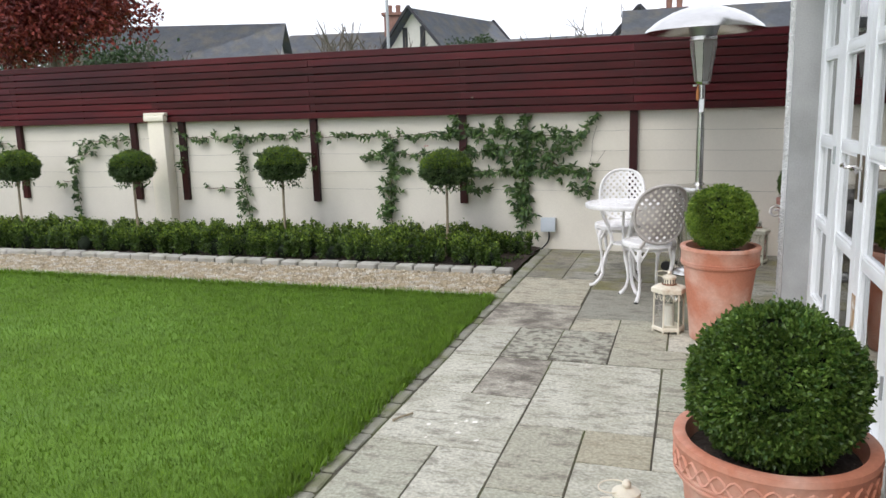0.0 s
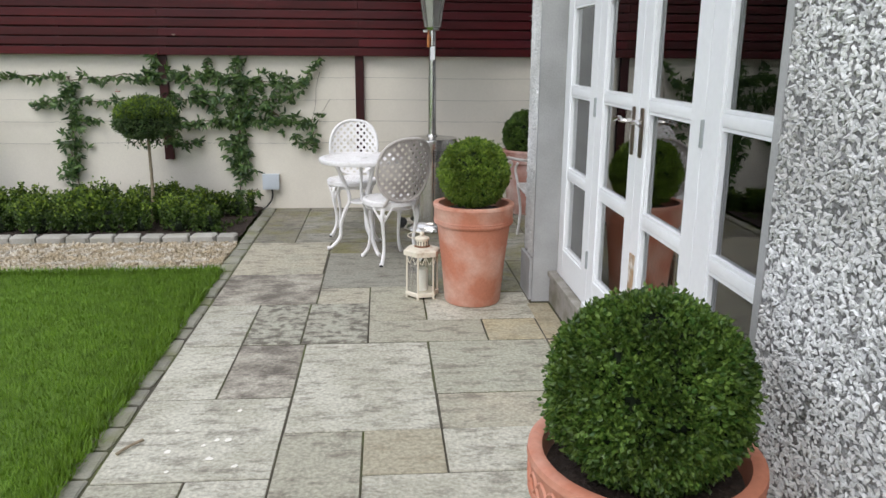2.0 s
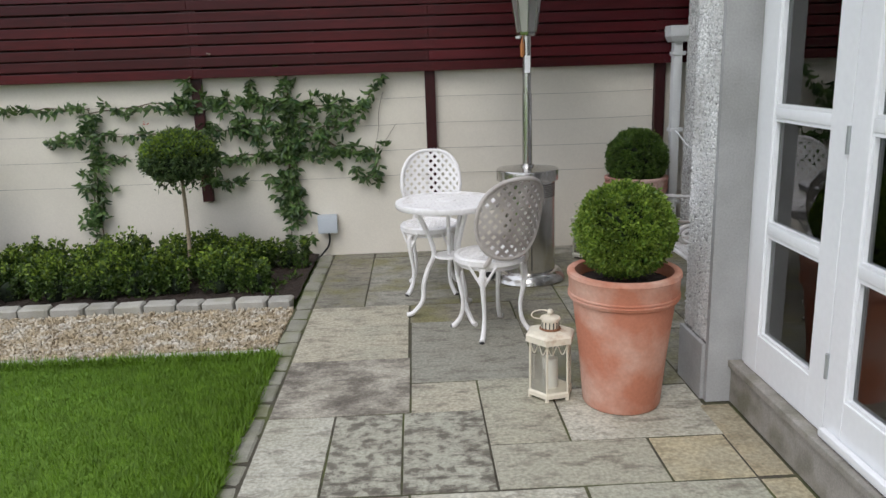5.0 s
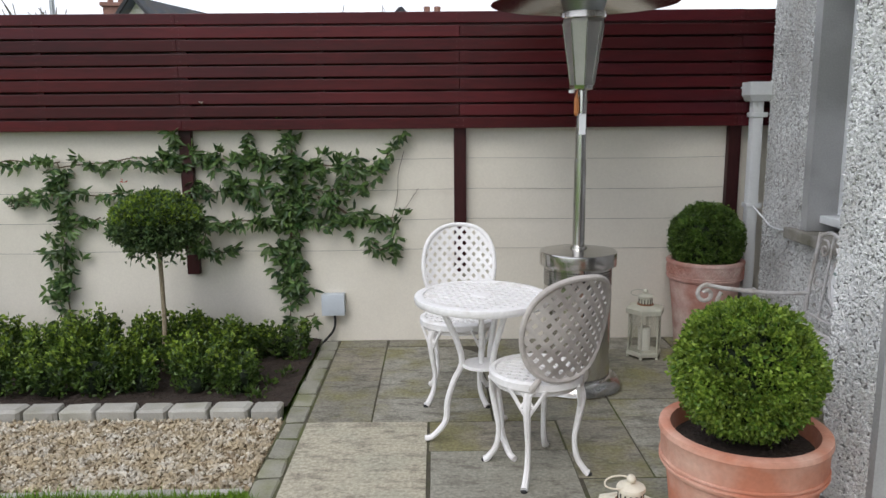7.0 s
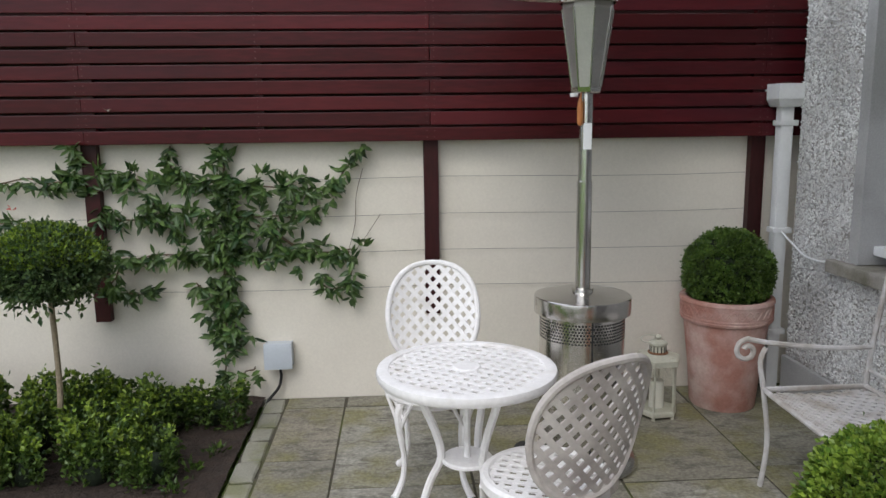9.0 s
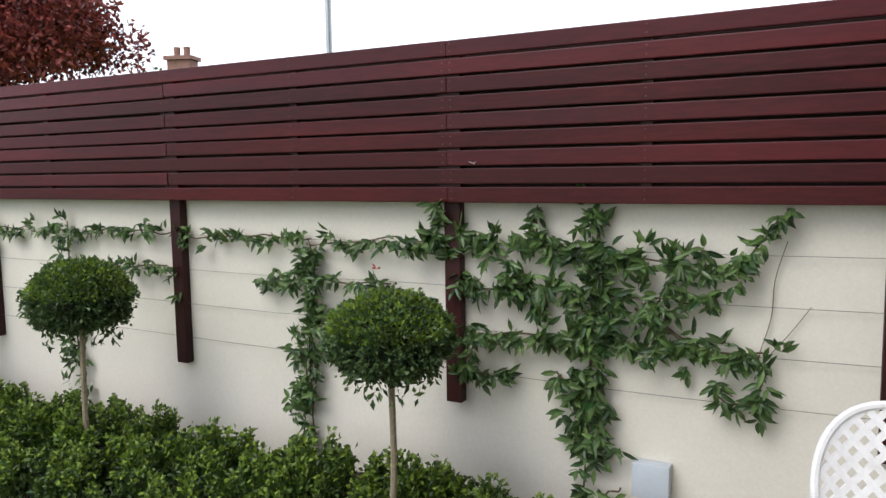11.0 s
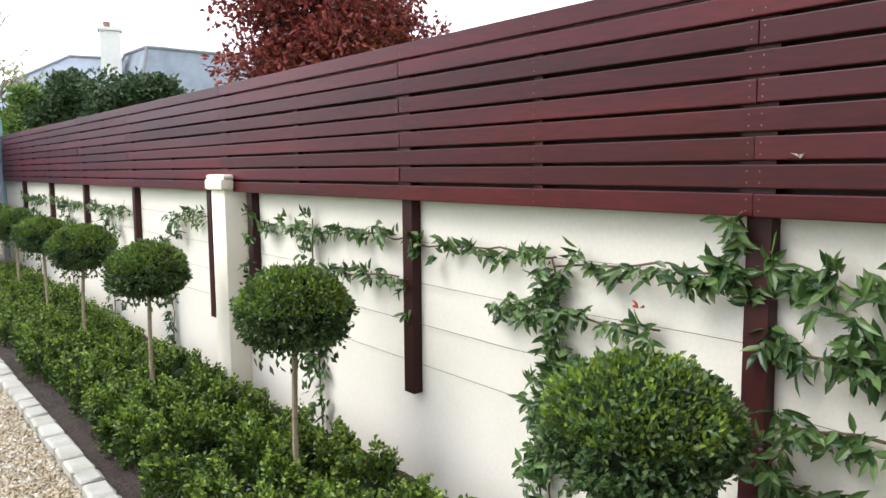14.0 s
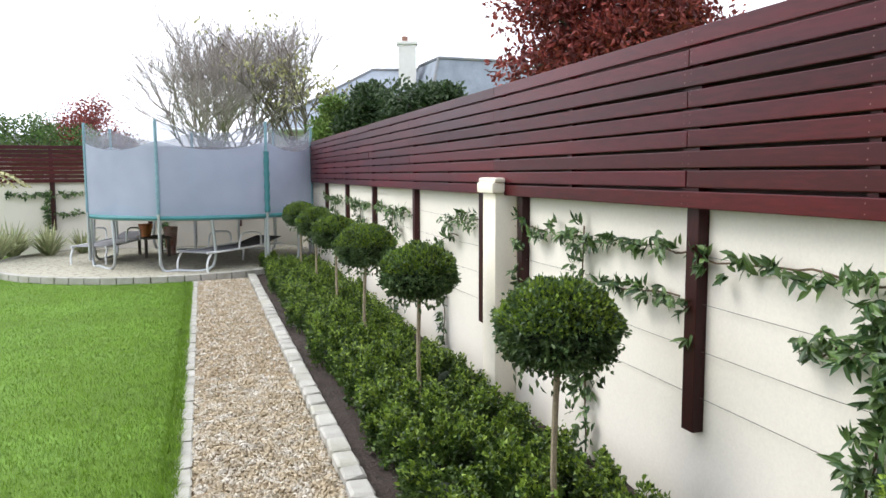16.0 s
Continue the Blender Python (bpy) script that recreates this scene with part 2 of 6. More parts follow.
def stone_material(name, colour, second, dark, flake, blotch=(0.6, 0.75), moss=None, blotch_scale=4.5):
    """Riven sandstone: tone differs slab by slab, with streaky flakes, dark lichen blotches and a split relief."""
    m = bpy.data.materials.new(name)
    m.use_nodes = True
    n, l = m.node_tree.nodes, m.node_tree.links
    b = n["Principled BSDF"]
    g, ob = n.new("ShaderNodeNewGeometry"), n.new("ShaderNodeObjectInfo")
    off = n.new("ShaderNodeVectorMath")
    off.operation = "MULTIPLY_ADD"
    rnd = n.new("ShaderNodeCombineXYZ")
    l.new(ob.outputs["Random"], rnd.inputs[0])
    l.new(ob.outputs["Random"], rnd.inputs[1])
    off.inputs[1].default_value = (17.0, 31.0, 0.0)
    l.new(rnd.outputs[0], off.inputs[0])
    l.new(g.outputs["Position"], off.inputs[2])

    def tex(scale, detail, stretch=(1, 1, 1), rough=0.6):
        mp = n.new("ShaderNodeMapping")
        mp.inputs["Scale"].default_value = stretch
        l.new(off.outputs[0], mp.inputs["Vector"])
        t = n.new("ShaderNodeTexNoise")
        t.inputs["Scale"].default_value, t.inputs["Detail"].default_value, t.inputs["Roughness"].default_value = scale, detail, rough
        l.new(mp.outputs[0], t.inputs["Vector"])
        return t.outputs["Fac"]

    def span(source, lo, hi, a=0.0, c=1.0):
        r = n.new("ShaderNodeMapRange")
        r.inputs["From Min"].default_value, r.inputs["From Max"].default_value = lo, hi
        r.inputs["To Min"].default_value, r.inputs["To Max"].default_value = a, c
        l.new(source, r.inputs["Value"])
        return r.outputs[0]

    def mix(fac, a, c, mode="MIX"):
        x = n.new("ShaderNodeMix")
        x.data_type, x.blend_type = "RGBA", mode
        for sock, val in ((x.inputs[0], fac), (x.inputs[6], a), (x.inputs[7], c)):
            if isinstance(val, tuple):
                sock.default_value = (*val, 1)
            elif isinstance(val, (int, float)):
                sock.default_value = val
            else:
                l.new(val, sock)
        return x.outputs[2]

    tone = n.new("ShaderNodeValToRGB")
    tone.color_ramp.interpolation = "CONSTANT"
    mean = [(a + c) / 2 for a, c in zip(colour, second)]
    tints = [colour, second, [mean[0] * 1.02, mean[1] * 0.97, mean[2] * 0.92], [mean[0] * 0.94, mean[1] * 0.96, mean[2] * 0.94], [c * 1.12 for c in colour], [mean[0] * 0.9, mean[1] * 0.89, mean[2] * 0.84]]
    for k, tint in enumerate(tints):
        el = tone.color_ramp.elements[k] if k < 2 else tone.color_ramp.elements.new(k / 6)
        el.position, el.color = k / 6, (*tint, 1)
    l.new(ob.outputs["Random"], tone.inputs[0])
    col = tone.outputs[0]
    col = mix(span(tex(3.0, 6, rough=0.65), 0.45, 0.6, 0.0, 0.7), col, second)
    streak = tex(10, 8, (0.65, 1.5, 1), 0.72)
    col = mix(span(streak, 0.5, 0.62, 0.0, flake), col, dark)
    col = mix(span(tex(blotch_scale, 7, rough=0.7), blotch[0], blotch[1], 0.0, 0.85), col, dark)
    if moss:
        col = mix(span(tex(2.6, 6), 0.47, 0.63, 0.0, 0.75), col, moss)
    col = mix(span(tex(60, 4), 0.35, 0.65, 0.0, 1.0), mix(1.0, col, (0.74, 0.74, 0.73), "MULTIPLY"), mix(1.0, col, (1.22, 1.22, 1.22), "MULTIPLY"))
    l.new(col, b.inputs["Base Color"])
    b.inputs["Roughness"].default_value, b.inputs["Specular IOR Level"].default_value = 0.68, 0.4
    bp = n.new("ShaderNodeBump")
    bp.inputs["Strength"].default_value, bp.inputs["Distance"].default_value = 0.7, 0.008
    l.new(streak, bp.inputs["Height"])
    l.new(bp.outputs[0], b.inputs["Normal"])
    return m


M_SLAB = stone_material("sandstone_slab", (0.45, 0.432, 0.36), (0.37, 0.352, 0.275), (0.15, 0.13, 0.1), 0.7)
M_SLABY = stone_material("yellow_sandstone_slab", (0.4, 0.345, 0.225), (0.37, 0.335, 0.245), (0.19, 0.155, 0.095), 0.5)
M_SLABD = stone_material("stained_slab", (0.37, 0.34, 0.28), (0.3, 0.27, 0.215), (0.095, 0.078, 0.062), 0.7, (0.45, 0.6), None, 3.2)
M_SLABS = stone_material("speckled_slab", (0.46, 0.44, 0.37), (0.36, 0.34, 0.27), (0.1, 0.085, 0.066), 0.95, (0.51, 0.57), None, 15.0)
M_SLABG = stone_material("blue_grey_slab", (0.33, 0.31, 0.265), (0.27, 0.255, 0.21), (0.13, 0.115, 0.095), 0.7)
M_SLABM = stone_material("mossy_slab", (0.31, 0.295, 0.25), (0.22, 0.205, 0.165), (0.09, 0.082, 0.066), 0.75, (0.52, 0.7), (0.19, 0.175, 0.065))
M_JOINT = material("dark_joint_mortar", (0.07, 0.062, 0.045), rough=0.95, vary=0.35, scale=10, second=(0.08, 0.09, 0.03), patch=3)
M_SETT = material("grey_granite_sett", (0.37, 0.355, 0.315), rough=0.85, vary=0.2, scale=12, fine=150, bump=0.4, dist=0.004, obj=0.5,
                  second=(0.28, 0.27, 0.22), patch=6, bump_scale=40)
M_SETTOLD = material("mossy_sett", (0.27, 0.26, 0.21), rough=0.9, vary=0.25, scale=12, fine=120, bump=0.4, dist=0.004, obj=0.5,
                     second=(0.17, 0.17, 0.1), patch=6, bump_scale=40)
M_GRAVEL = material("golden_gravel", (0.39, 0.32, 0.215), rough=0.8, vary=0.26, island=0.6, second=(0.49, 0.45, 0.38), patch=8, fine=120)
M_GRAVELBED = material("gravel_bed", (0.28, 0.21, 0.13), rough=0.95, vary=0.4, scale=30, fine=120, bump=0.8, dist=0.01)
M_LAWN = material("lawn_base", (0.1, 0.185, 0.014), rough=0.9, vary=0.4, scale=1.2, fine=160, bump=0.5, dist=0.01, second=(0.13, 0.24, 0.03), patch=0.8)
M_GRASS = leaf_material("grass_blades", (0.09, 0.175, 0.011), (0.165, 0.28, 0.024), 0.55, 0.22, 0.3)
M_BOX = leaf_material("box_leaves", (0.03, 0.076, 0.013), (0.125, 0.195, 0.035), 0.4, 0.4)
M_BOXL = leaf_material("fresh_box_leaves", (0.05, 0.115, 0.013), (0.25, 0.34, 0.05), 0.4, 0.4)
# near-black colour standing in for the shade deep inside the foliage
M_INSHADE = material("shaded_inside", (0.012, 0.02, 0.008), rough=0.95, vary=0.5, scale=20)
M_HEDGE = leaf_material("hedge_leaves", (0.02, 0.048, 0.011), (0.1, 0.16, 0.03), 0.36, 0.45)
M_SHOOT = leaf_material("lime_shoots", (0.11, 0.185, 0.018), (0.24, 0.325, 0.045), 0.45, 0.25)
M_BAY = leaf_material("clipped_holly_leaves", (0.03, 0.066, 0.026), (0.125, 0.185, 0.062), 0.32, 0.45)
M_VINE = leaf_material("climber_leaves", (0.018, 0.052, 0.014), (0.12, 0.19, 0.055), 0.3, 0.45)
M_REDLEAF = leaf_material("red_leaf", (0.35, 0.03, 0.02), (0.5, 0.06, 0.04), 0.45, 0.2)
M_STEM = material("brown_stem", (0.11, 0.075, 0.045), rough=0.85, vary=0.3, scale=30)
M_TRUNK = material("pale_trunk", (0.27, 0.22, 0.15), rough=0.85, vary=0.25, scale=30)
M_COPPER = leaf_material("copper_leaves", (0.075, 0.014, 0.016), (0.28, 0.055, 0.04), 0.5, 0.4)
M_GREENTREE = leaf_material("tree_leaves", (0.03, 0.07, 0.015), (0.1, 0.16, 0.04), 0.5, 0.4)
M_FRESHTREE = leaf_material("fresh_tree_leaves", (0.06, 0.12, 0.02), (0.17, 0.24, 0.06), 0.5, 0.4)
M_DARKTREE = leaf_material("dark_tree_leaves", (0.02, 0.045, 0.016), (0.06, 0.09, 0.035), 0.5, 0.4)
M_CATKIN = leaf_material("young_yellow_leaves", (0.22, 0.22, 0.09), (0.36, 0.34, 0.17), 0.6, 0.3)
M_TWIG = material("pale_grey_twigs", (0.3, 0.26, 0.25), rough=0.9, vary=0.25, scale=8)
M_BARK = material("grey_bark", (0.13, 0.11, 0.09), rough=0.9, vary=0.3, scale=8)
M_SLATEPALE = material("pale_slate_roof", (0.22, 0.25, 0.29), rough=0.6, vary=0.15, scale=2, fine=12, second=(0.17, 0.19, 0.22), patch=1.5)
M_SLATE = material("slate_roof", (0.17, 0.18, 0.2), rough=0.7, vary=0.2, scale=3, fine=14, second=(0.22, 0.21, 0.19), patch=2)
M_HOUSEW = material("far_house_render", (0.62, 0.6, 0.56), rough=0.9, vary=0.08)
M_TIMBER = material("black_timber", (0.03, 0.03, 0.035), rough=0.7)
M_BRICK = material("chimney_brick", (0.24, 0.13, 0.1), rough=0.9, vary=0.25, fine=20)
M_STEEL = material("galvanised_steel", (0.45, 0.47, 0.48), rough=0.4, metal=0.7, vary=0.1)
M_TEAL = material("teal_padding", (0.04, 0.17, 0.18), rough=0.6, vary=0.15)
M_SLEEVE = material("faded_teal_sleeve", (0.16, 0.27, 0.31), rough=0.7, vary=0.3, scale=12)
M_NET = net_material("safety_net", (0.3, 0.33, 0.41), 0.8)
M_NETTOP = net_material("thin_safety_net", (0.22, 0.23, 0.27), 0.5)
M_SLING = material("grey_sling", (0.24, 0.24, 0.25), rough=0.7)
M_PHORM = leaf_material("striped_sword_leaves", (0.22, 0.27, 0.12), (0.5, 0.5, 0.3), 0.4, 0.3)
M_PLAQUE = material("white_plaque", (0.8, 0.8, 0.8), rough=0.4, vary=0.03)
M_PLAQUEINK = material("grey_green_print", (0.2, 0.25, 0.24), rough=0.5)
M_JBOX = material("grey_plastic_box", (0.5, 0.54, 0.58), rough=0.45, vary=0.05)

# ---- shape helpers ----


def box(bm, x0, x1, y0, y1, z0, z1, bevel=0.0):
    vs = [bm.verts.new(p) for p in ((x0, y0, z0), (x1, y0, z0), (x1, y1, z0), (x0, y1, z0), (x0, y0, z1), (x1, y0, z1), (x1, y1, z1), (x0, y1, z1))]
    fs = [bm.faces.new([vs[i] for i in f]) for f in ((3, 2, 1, 0), (4, 5, 6, 7), (0, 1, 5, 4), (1, 2, 6, 5), (2, 3, 7, 6), (3, 0, 4, 7))]
    if bevel:
        es = list({e for f in fs for e in f.edges})
        bmesh.ops.bevel(bm, geom=es, offset=bevel, segments=2, profile=0.6, affect="EDGES")
    return bm


def boxes(*rows, bevel=0.0):
    bm = bmesh.new()
    for r in rows:
        box(bm, *r, bevel=bevel)
    return bm


def lathe(profile, segs=40, centre=(0, 0), bm=None, close=False):
    """Turn a profile of (radius, z) round a vertical axis."""
    bm = bm or bmesh.new()
    rings = []
    for r, z in profile:
        rings.append([bm.verts.new((centre[0] + r * math.cos(2 * math.pi * i / segs), centre[1] + r * math.sin(2 * math.pi * i / segs), z)) for i in range(segs)])
    for a, b in zip(rings, rings[1:]):
        for i in range(segs):
            j = (i + 1) % segs
            bm.faces.new((a[i], a[j], b[j], b[i]))
    if close:
        bm.faces.new(list(reversed(rings[0])))
        bm.faces.new(rings[-1])
    return bm


def tube(points, radius, bm=None, segs=8, closed=False):
    """A round bar along points; radius is one number or one for each point."""
    bm = bm or bmesh.new()
    pts = [Vector(p) for p in points]
    n = len(pts)
    rad = radius if isinstance(radius, (list, tuple)) else [radius] * n
    rings, up = [], None
    for i, p in enumerate(pts):
        a = pts[(i - 1) % n] if (closed or i > 0) else p
        b = pts[(i + 1) % n] if (closed or i < n - 1) else p
        d = (b - a).normalized()
        if up is None:
            up = d.orthogonal().normalized()
        up = (up - d * up.dot(d))
        up = up.normalized() if up.length > 1e-6 else d.orthogonal().normalized()
        side = d.cross(up)
        rings.append([bm.verts.new(p + (up * math.cos(2 * math.pi * k / segs) + side * math.sin(2 * math.pi * k / segs)) * rad[i]) for k in range(segs)])
    pairs = list(zip(rings, rings[1:])) + ([(rings[-1], rings[0])] if closed else [])
    for a, b in pairs:
        for k in range(segs):
            m = (k + 1) % segs
            bm.faces.new((a[k], a[m], b[m], b[k]))
    if not closed:
        bm.faces.new(list(reversed(rings[0])))
        bm.faces.new(rings[-1])
    return bm


def spline(points, steps=8):
    """Smooth points through the given ones."""
    pts = [Vector(p) for p in points]
    out = []
    for i in range(len(pts) - 1):
        p0, p1, p2, p3 = pts[max(i - 1, 0)], pts[i], pts[i + 1], pts[min(i + 2, len(pts) - 1)]
        for s in range(steps):
            t = s / steps
            out.append(0.5 * ((2 * p1) + (p2 - p0) * t + (2 * p0 - 5 * p1 + 4 * p2 - p3) * t * t + (3 * p1 - p0 - 3 * p2 + p3) * t ** 3))
    out.append(pts[-1])
    return out


def finish(bm, mats, smooth=True, name="part", angle=35):
    me = bpy.data.meshes.new(name)
    bmesh.ops.recalc_face_normals(bm, faces=bm.faces)
    bm.to_mesh(me)
    bm.free()
    for m in mats if isinstance(mats, (list, tuple)) else [mats]:
        me.materials.append(m)
    if smooth:
        me.polygons.foreach_set("use_smooth", [True] * len(me.polygons))
        me.set_sharp_from_angle(angle=radians(angle))
    return me


def part(name, bm, mat, parent=None, label="", smooth=True):
    ob = new(name, finish(bm, mat, smooth, name))
    if parent:
        ob.parent = parent
    if label:
        ob["label"] = label
    return ob


def thing(name, m, label, category, group="", kind=""):
    ob = new(name)
    ob.empty_display_size = 0.1
    ob.matrix_world = m
    return tagged(ob, label, category, group, kind)


def structure(name, bm, mat, label, smooth=False, category=""):
    return tagged(part(name, bm, mat, None, "", smooth), label, category, "", "structure")


def raw_mesh(name, verts, faces, mats, smooth=False, slots=None):
    me = bpy.data.meshes.new(name)
    me.from_pydata([tuple(v) for v in verts], [], faces)
    for m in mats:
        me.materials.append(m)
    if slots is not None:
        me.polygons.foreach_set("material_index", slots)
    if smooth:
        me.polygons.foreach_set("use_smooth", [True] * len(me.polygons))
    me.update()
    return me


def leaves(rng, places, outward, length, width, spread=0.7, droop=0.0, fold=0.25):
    """Pointed leaves, each two folded triangles pairs, at places, roughly facing outward. Returns vertices and faces."""
    n = len(places)
    d = outward + rng.normal(0, spread, (n, 3))
    d[:, 2] -= droop
    d /= np.linalg.norm(d, axis=1)[:, None] + 1e-9
    r = rng.normal(0, 1, (n, 3))
    side = np.cross(d, r)
    side /= np.linalg.norm(side, axis=1)[:, None] + 1e-9
    up = np.cross(side, d)
    ln = (length * rng.uniform(0.65, 1.25, n))[:, None]
    wd = (width * rng.uniform(0.75, 1.2, n))[:, None]
    base = places
    mid = places + d * ln * 0.5 - up * wd * fold
    tip = places + d * ln
    v = np.stack([base, mid + side * wd * 0.5 + up * wd * fold * 2, tip, mid - side * wd * 0.5 + up * wd * fold * 2], 1).reshape(-1, 3)
    f = [(4 * i, 4 * i + 1, 4 * i + 2, 4 * i + 3) for i in range(n)]
    return v, f


def oval_leaves(rng, places, way, length, width, fold=0.3, curl=0.18):
    """Oval pointed leaves folded along the midrib and bent towards the tip, growing along way."""
    n = len(places)
    d = way / (np.linalg.norm(way, axis=1)[:, None] + 1e-9)
    face = np.tile((0.0, -1.0, 0.35), (n, 1)) + rng.normal(0, 0.45, (n, 3))
    side = np.cross(d, face)
    side /= np.linalg.norm(side, axis=1)[:, None] + 1e-9
    up = np.cross(side, d)
    ln = (length * rng.uniform(0.6, 1.25, n))[:, None]
    wd = (width * rng.uniform(0.8, 1.2, n))[:, None] * 0.5
    rows = [places]
    for u, w in ((0.3, 0.85), (0.65, 0.8)):
        mid = places + d * ln * u - up * ln * curl * u * u
        rows += [mid + side * wd * w + up * wd * fold, mid, mid - side * wd * w + up * wd * fold]
    rows.append(places + d * ln - up * ln * curl)
    v = np.stack(rows, 1).reshape(-1, 3)
    f = []
    for i in range(n):
        b = 8 * i
        f += [(b, b + 1, b + 2), (b, b + 2, b + 3), (b + 1, b + 4, b + 5, b + 2), (b + 2, b + 5, b + 6, b + 3), (b + 4, b + 7, b + 5), (b + 5, b + 7, b + 6)]
    return v, f


def blob_points(rng, n, radii, lumps=0.06, inside=0.12, seed=0.0):
    """Points just under the skin of a lumpy ellipsoid, with outward directions."""
    d = rng.normal(0, 1, (n, 3))
    d /= np.linalg.norm(d, axis=1)[:, None]
    r = 1.0 + lumps * (np.sin(d[:, 0] * 7 + seed) * np.sin(d[:, 1] * 8 + seed * 2) + np.sin(d[:, 2] * 9 + seed * 3) * 0.6)
    r *= 1.0 - inside * rng.random(n) ** 1.5
    return d * r[:, None] * np.array(radii), d


def blob_core(radii, centre=(0, 0, 0), scale=0.9):
    bm = bmesh.new()
    bmesh.ops.create_icosphere(bm, subdivisions=3, radius=1.0)
    for v in bm.verts:
        k = scale * (1 + 0.04 * noise.noise(v.co * 3))
        v.co = Vector((v.co.x * radii[0], v.co.y * radii[1], v.co.z * radii[2])) * k + Vector(centre)
    return bm


def sprigs(rng, p, d, leaf, per=11):
    """Leaves gathered into small upright tufts, so that the clipped skin is knobbly with dark gaps."""
    m = len(p) // per
    c, o = p[:m], d[:m]
    c = c * (1 + rng.uniform(-0.05, 0.035, (m, 1)))
    tip = rng.normal(0, 0.35, (m, 3)) + o
    q = np.repeat(c, per, 0) + rng.normal(0, leaf * 0.42, (m * per, 3)) + np.repeat(tip, per, 0) * rng.uniform(-0.6, 0.5, (m * per, 1)) * leaf
    return q, np.repeat(tip, per, 0)


def clipped_bush(name, rng, radii, n, leaf, mat, parent, z, core=M_INSHADE, label=""):
    """A clipped ball of small leaves round a near-black core that paints the shade inside."""
    p, d = blob_points(rng, n, radii, 0.03, 0.05, rng.uniform(0, 6))
    p, d = sprigs(rng, p, d, leaf)
    v, f = leaves(rng, p, d, leaf, leaf * 0.78, 0.6)
    v[:, 2] += z
    ob = new(name, raw_mesh(name, v, f, [mat]))
    ob.parent = parent
    if label:
        ob["label"] = label
    part("shade_core", blob_core(radii, (0, 0, z), 0.86), core, parent)
    return ob

# ---- ground and paving ----
GX, LAWN_Y, GRAV0, GRAV1, BED_Y, WALL_Y = -0.55, 3.44, 3.54, 4.28, 4.40, 5.65
HOUSE_X, DOOR_X, WIN_X, CORNER_Y, HOUSE_END = 1.515, 1.66, 2.36, 2.95, 5.44

bm = bmesh.new()
bmesh.ops.create_grid(bm, x_segments=8, y_segments=8, size=400)
for v in bm.verts:
    v.co.z = -0.06
structure("ground", bm, M_LAWN, "flat grassy ground reaching to the horizon", category="ground")
structure("lawn", boxes((-40, GX - 0.005, -30, LAWN_Y, -0.05, -0.004)), M_LAWN, "mown green lawn beside the stone patio", category="lawn")
structure("patio_bed", boxes((GX, 2.6, -9, WALL_Y, -0.05, -0.0042)), M_JOINT, "mortar bed under the paving slabs", category="patio")
structure("gravel_path", boxes((-12.45, GX - 0.005, GRAV0, GRAV1, -0.05, -0.012)), M_GRAVELBED, "golden gravel path beside the lawn", category="path")
soil = bmesh.new()
bmesh.ops.create_grid(soil, x_segments=220, y_segments=26, size=0.5)
for v in soil.verts:
    x, y = -17 + (v.co.x + 0.5) * (17 - 0.56), BED_Y + (v.co.y + 0.5) * (WALL_Y - BED_Y)
    v.co = Vector((x, y, 0.012 + 0.022 * noise.noise(Vector((x * 5, y * 5, 0))) + 0.012 * noise.noise(Vector((x * 19, y * 19, 2)))))
structure("flower_bed", soil, M_SOIL, "dark soil bed along the cream garden wall", category="flower bed")

# ---- garden wall, fence ----
structure("wall_north", boxes((-17.5, 3.6, WALL_Y, WALL_Y + 0.2, -0.05, 1.47)), M_WALL, "cream rendered garden wall below a wooden fence", category="wall")
structure("wall_west", boxes((-17.5, -17.3, -14, WALL_Y, -0.05, 1.47)), M_WALL, "cream rendered garden wall at the end of the lawn", category="wall")

POSTS = (2.21, 0.40, -1.40, -3.195, -5.0, -5.72, -7.57, -9.42, -11.2, -13.05, -14.9, -16.7)
FENCE_Z0, PITCH, BOARD, ROWS_OF_BOARDS = 1.4455, 0.0827, 0.0695, 9
FENCE_TOP = FENCE_Z0 + (ROWS_OF_BOARDS - 1) * PITCH + BOARD
fence = thing("slatted_fence", pose(0, 0, 0), "red-brown stained slatted wooden fence on top of a cream wall", "fence", kind="structure")
slat_meshes = {}


def slat(x0, x1, z, y=5.555):
    key = round(x1 - x0, 2)
    if key not in slat_meshes:
        slat_meshes[key] = finish(boxes((-key / 2, key / 2, 0, 0.022, 0, BOARD), bevel=0.004), M_FENCE, False, "slat")
    ob = new("slat", slat_meshes[key])
    ob.parent = fence
    ob.location = ((x0 + x1) / 2, y + random.uniform(-0.0015, 0.0015), z + random.uniform(-0.0015, 0.0015))
    ob.rotation_euler = (radians(random.uniform(-1, 1)), radians(random.uniform(-0.06, 0.06)), 0)


BAYS = [3.45] + list(POSTS)
for row in range(ROWS_OF_BOARDS):
    joints = [3.45, 0.40 + 0.0, -3.195, -7.57, -11.2, -14.9, -17.3] if row % 2 else [3.45, 2.21, -1.40, -5.36, -9.42, -13.05, -17.3]
    for a, b in zip(joints, joints[1:]):
        slat(b + 0.002, a - 0.002, FENCE_Z0 + row * PITCH)
for i, x in enumerate(POSTS):
    if abs(x + 5.72) < 0.01:
        continue
    x = -5.36 if abs(x + 5.0) < 0.01 else x
    part("batten", boxes((x - 0.055, x + 0.055, 5.5795, 5.62, FENCE_Z0 + 0.02, FENCE_TOP - 0.02)), M_FENCE, fence, smooth=False)
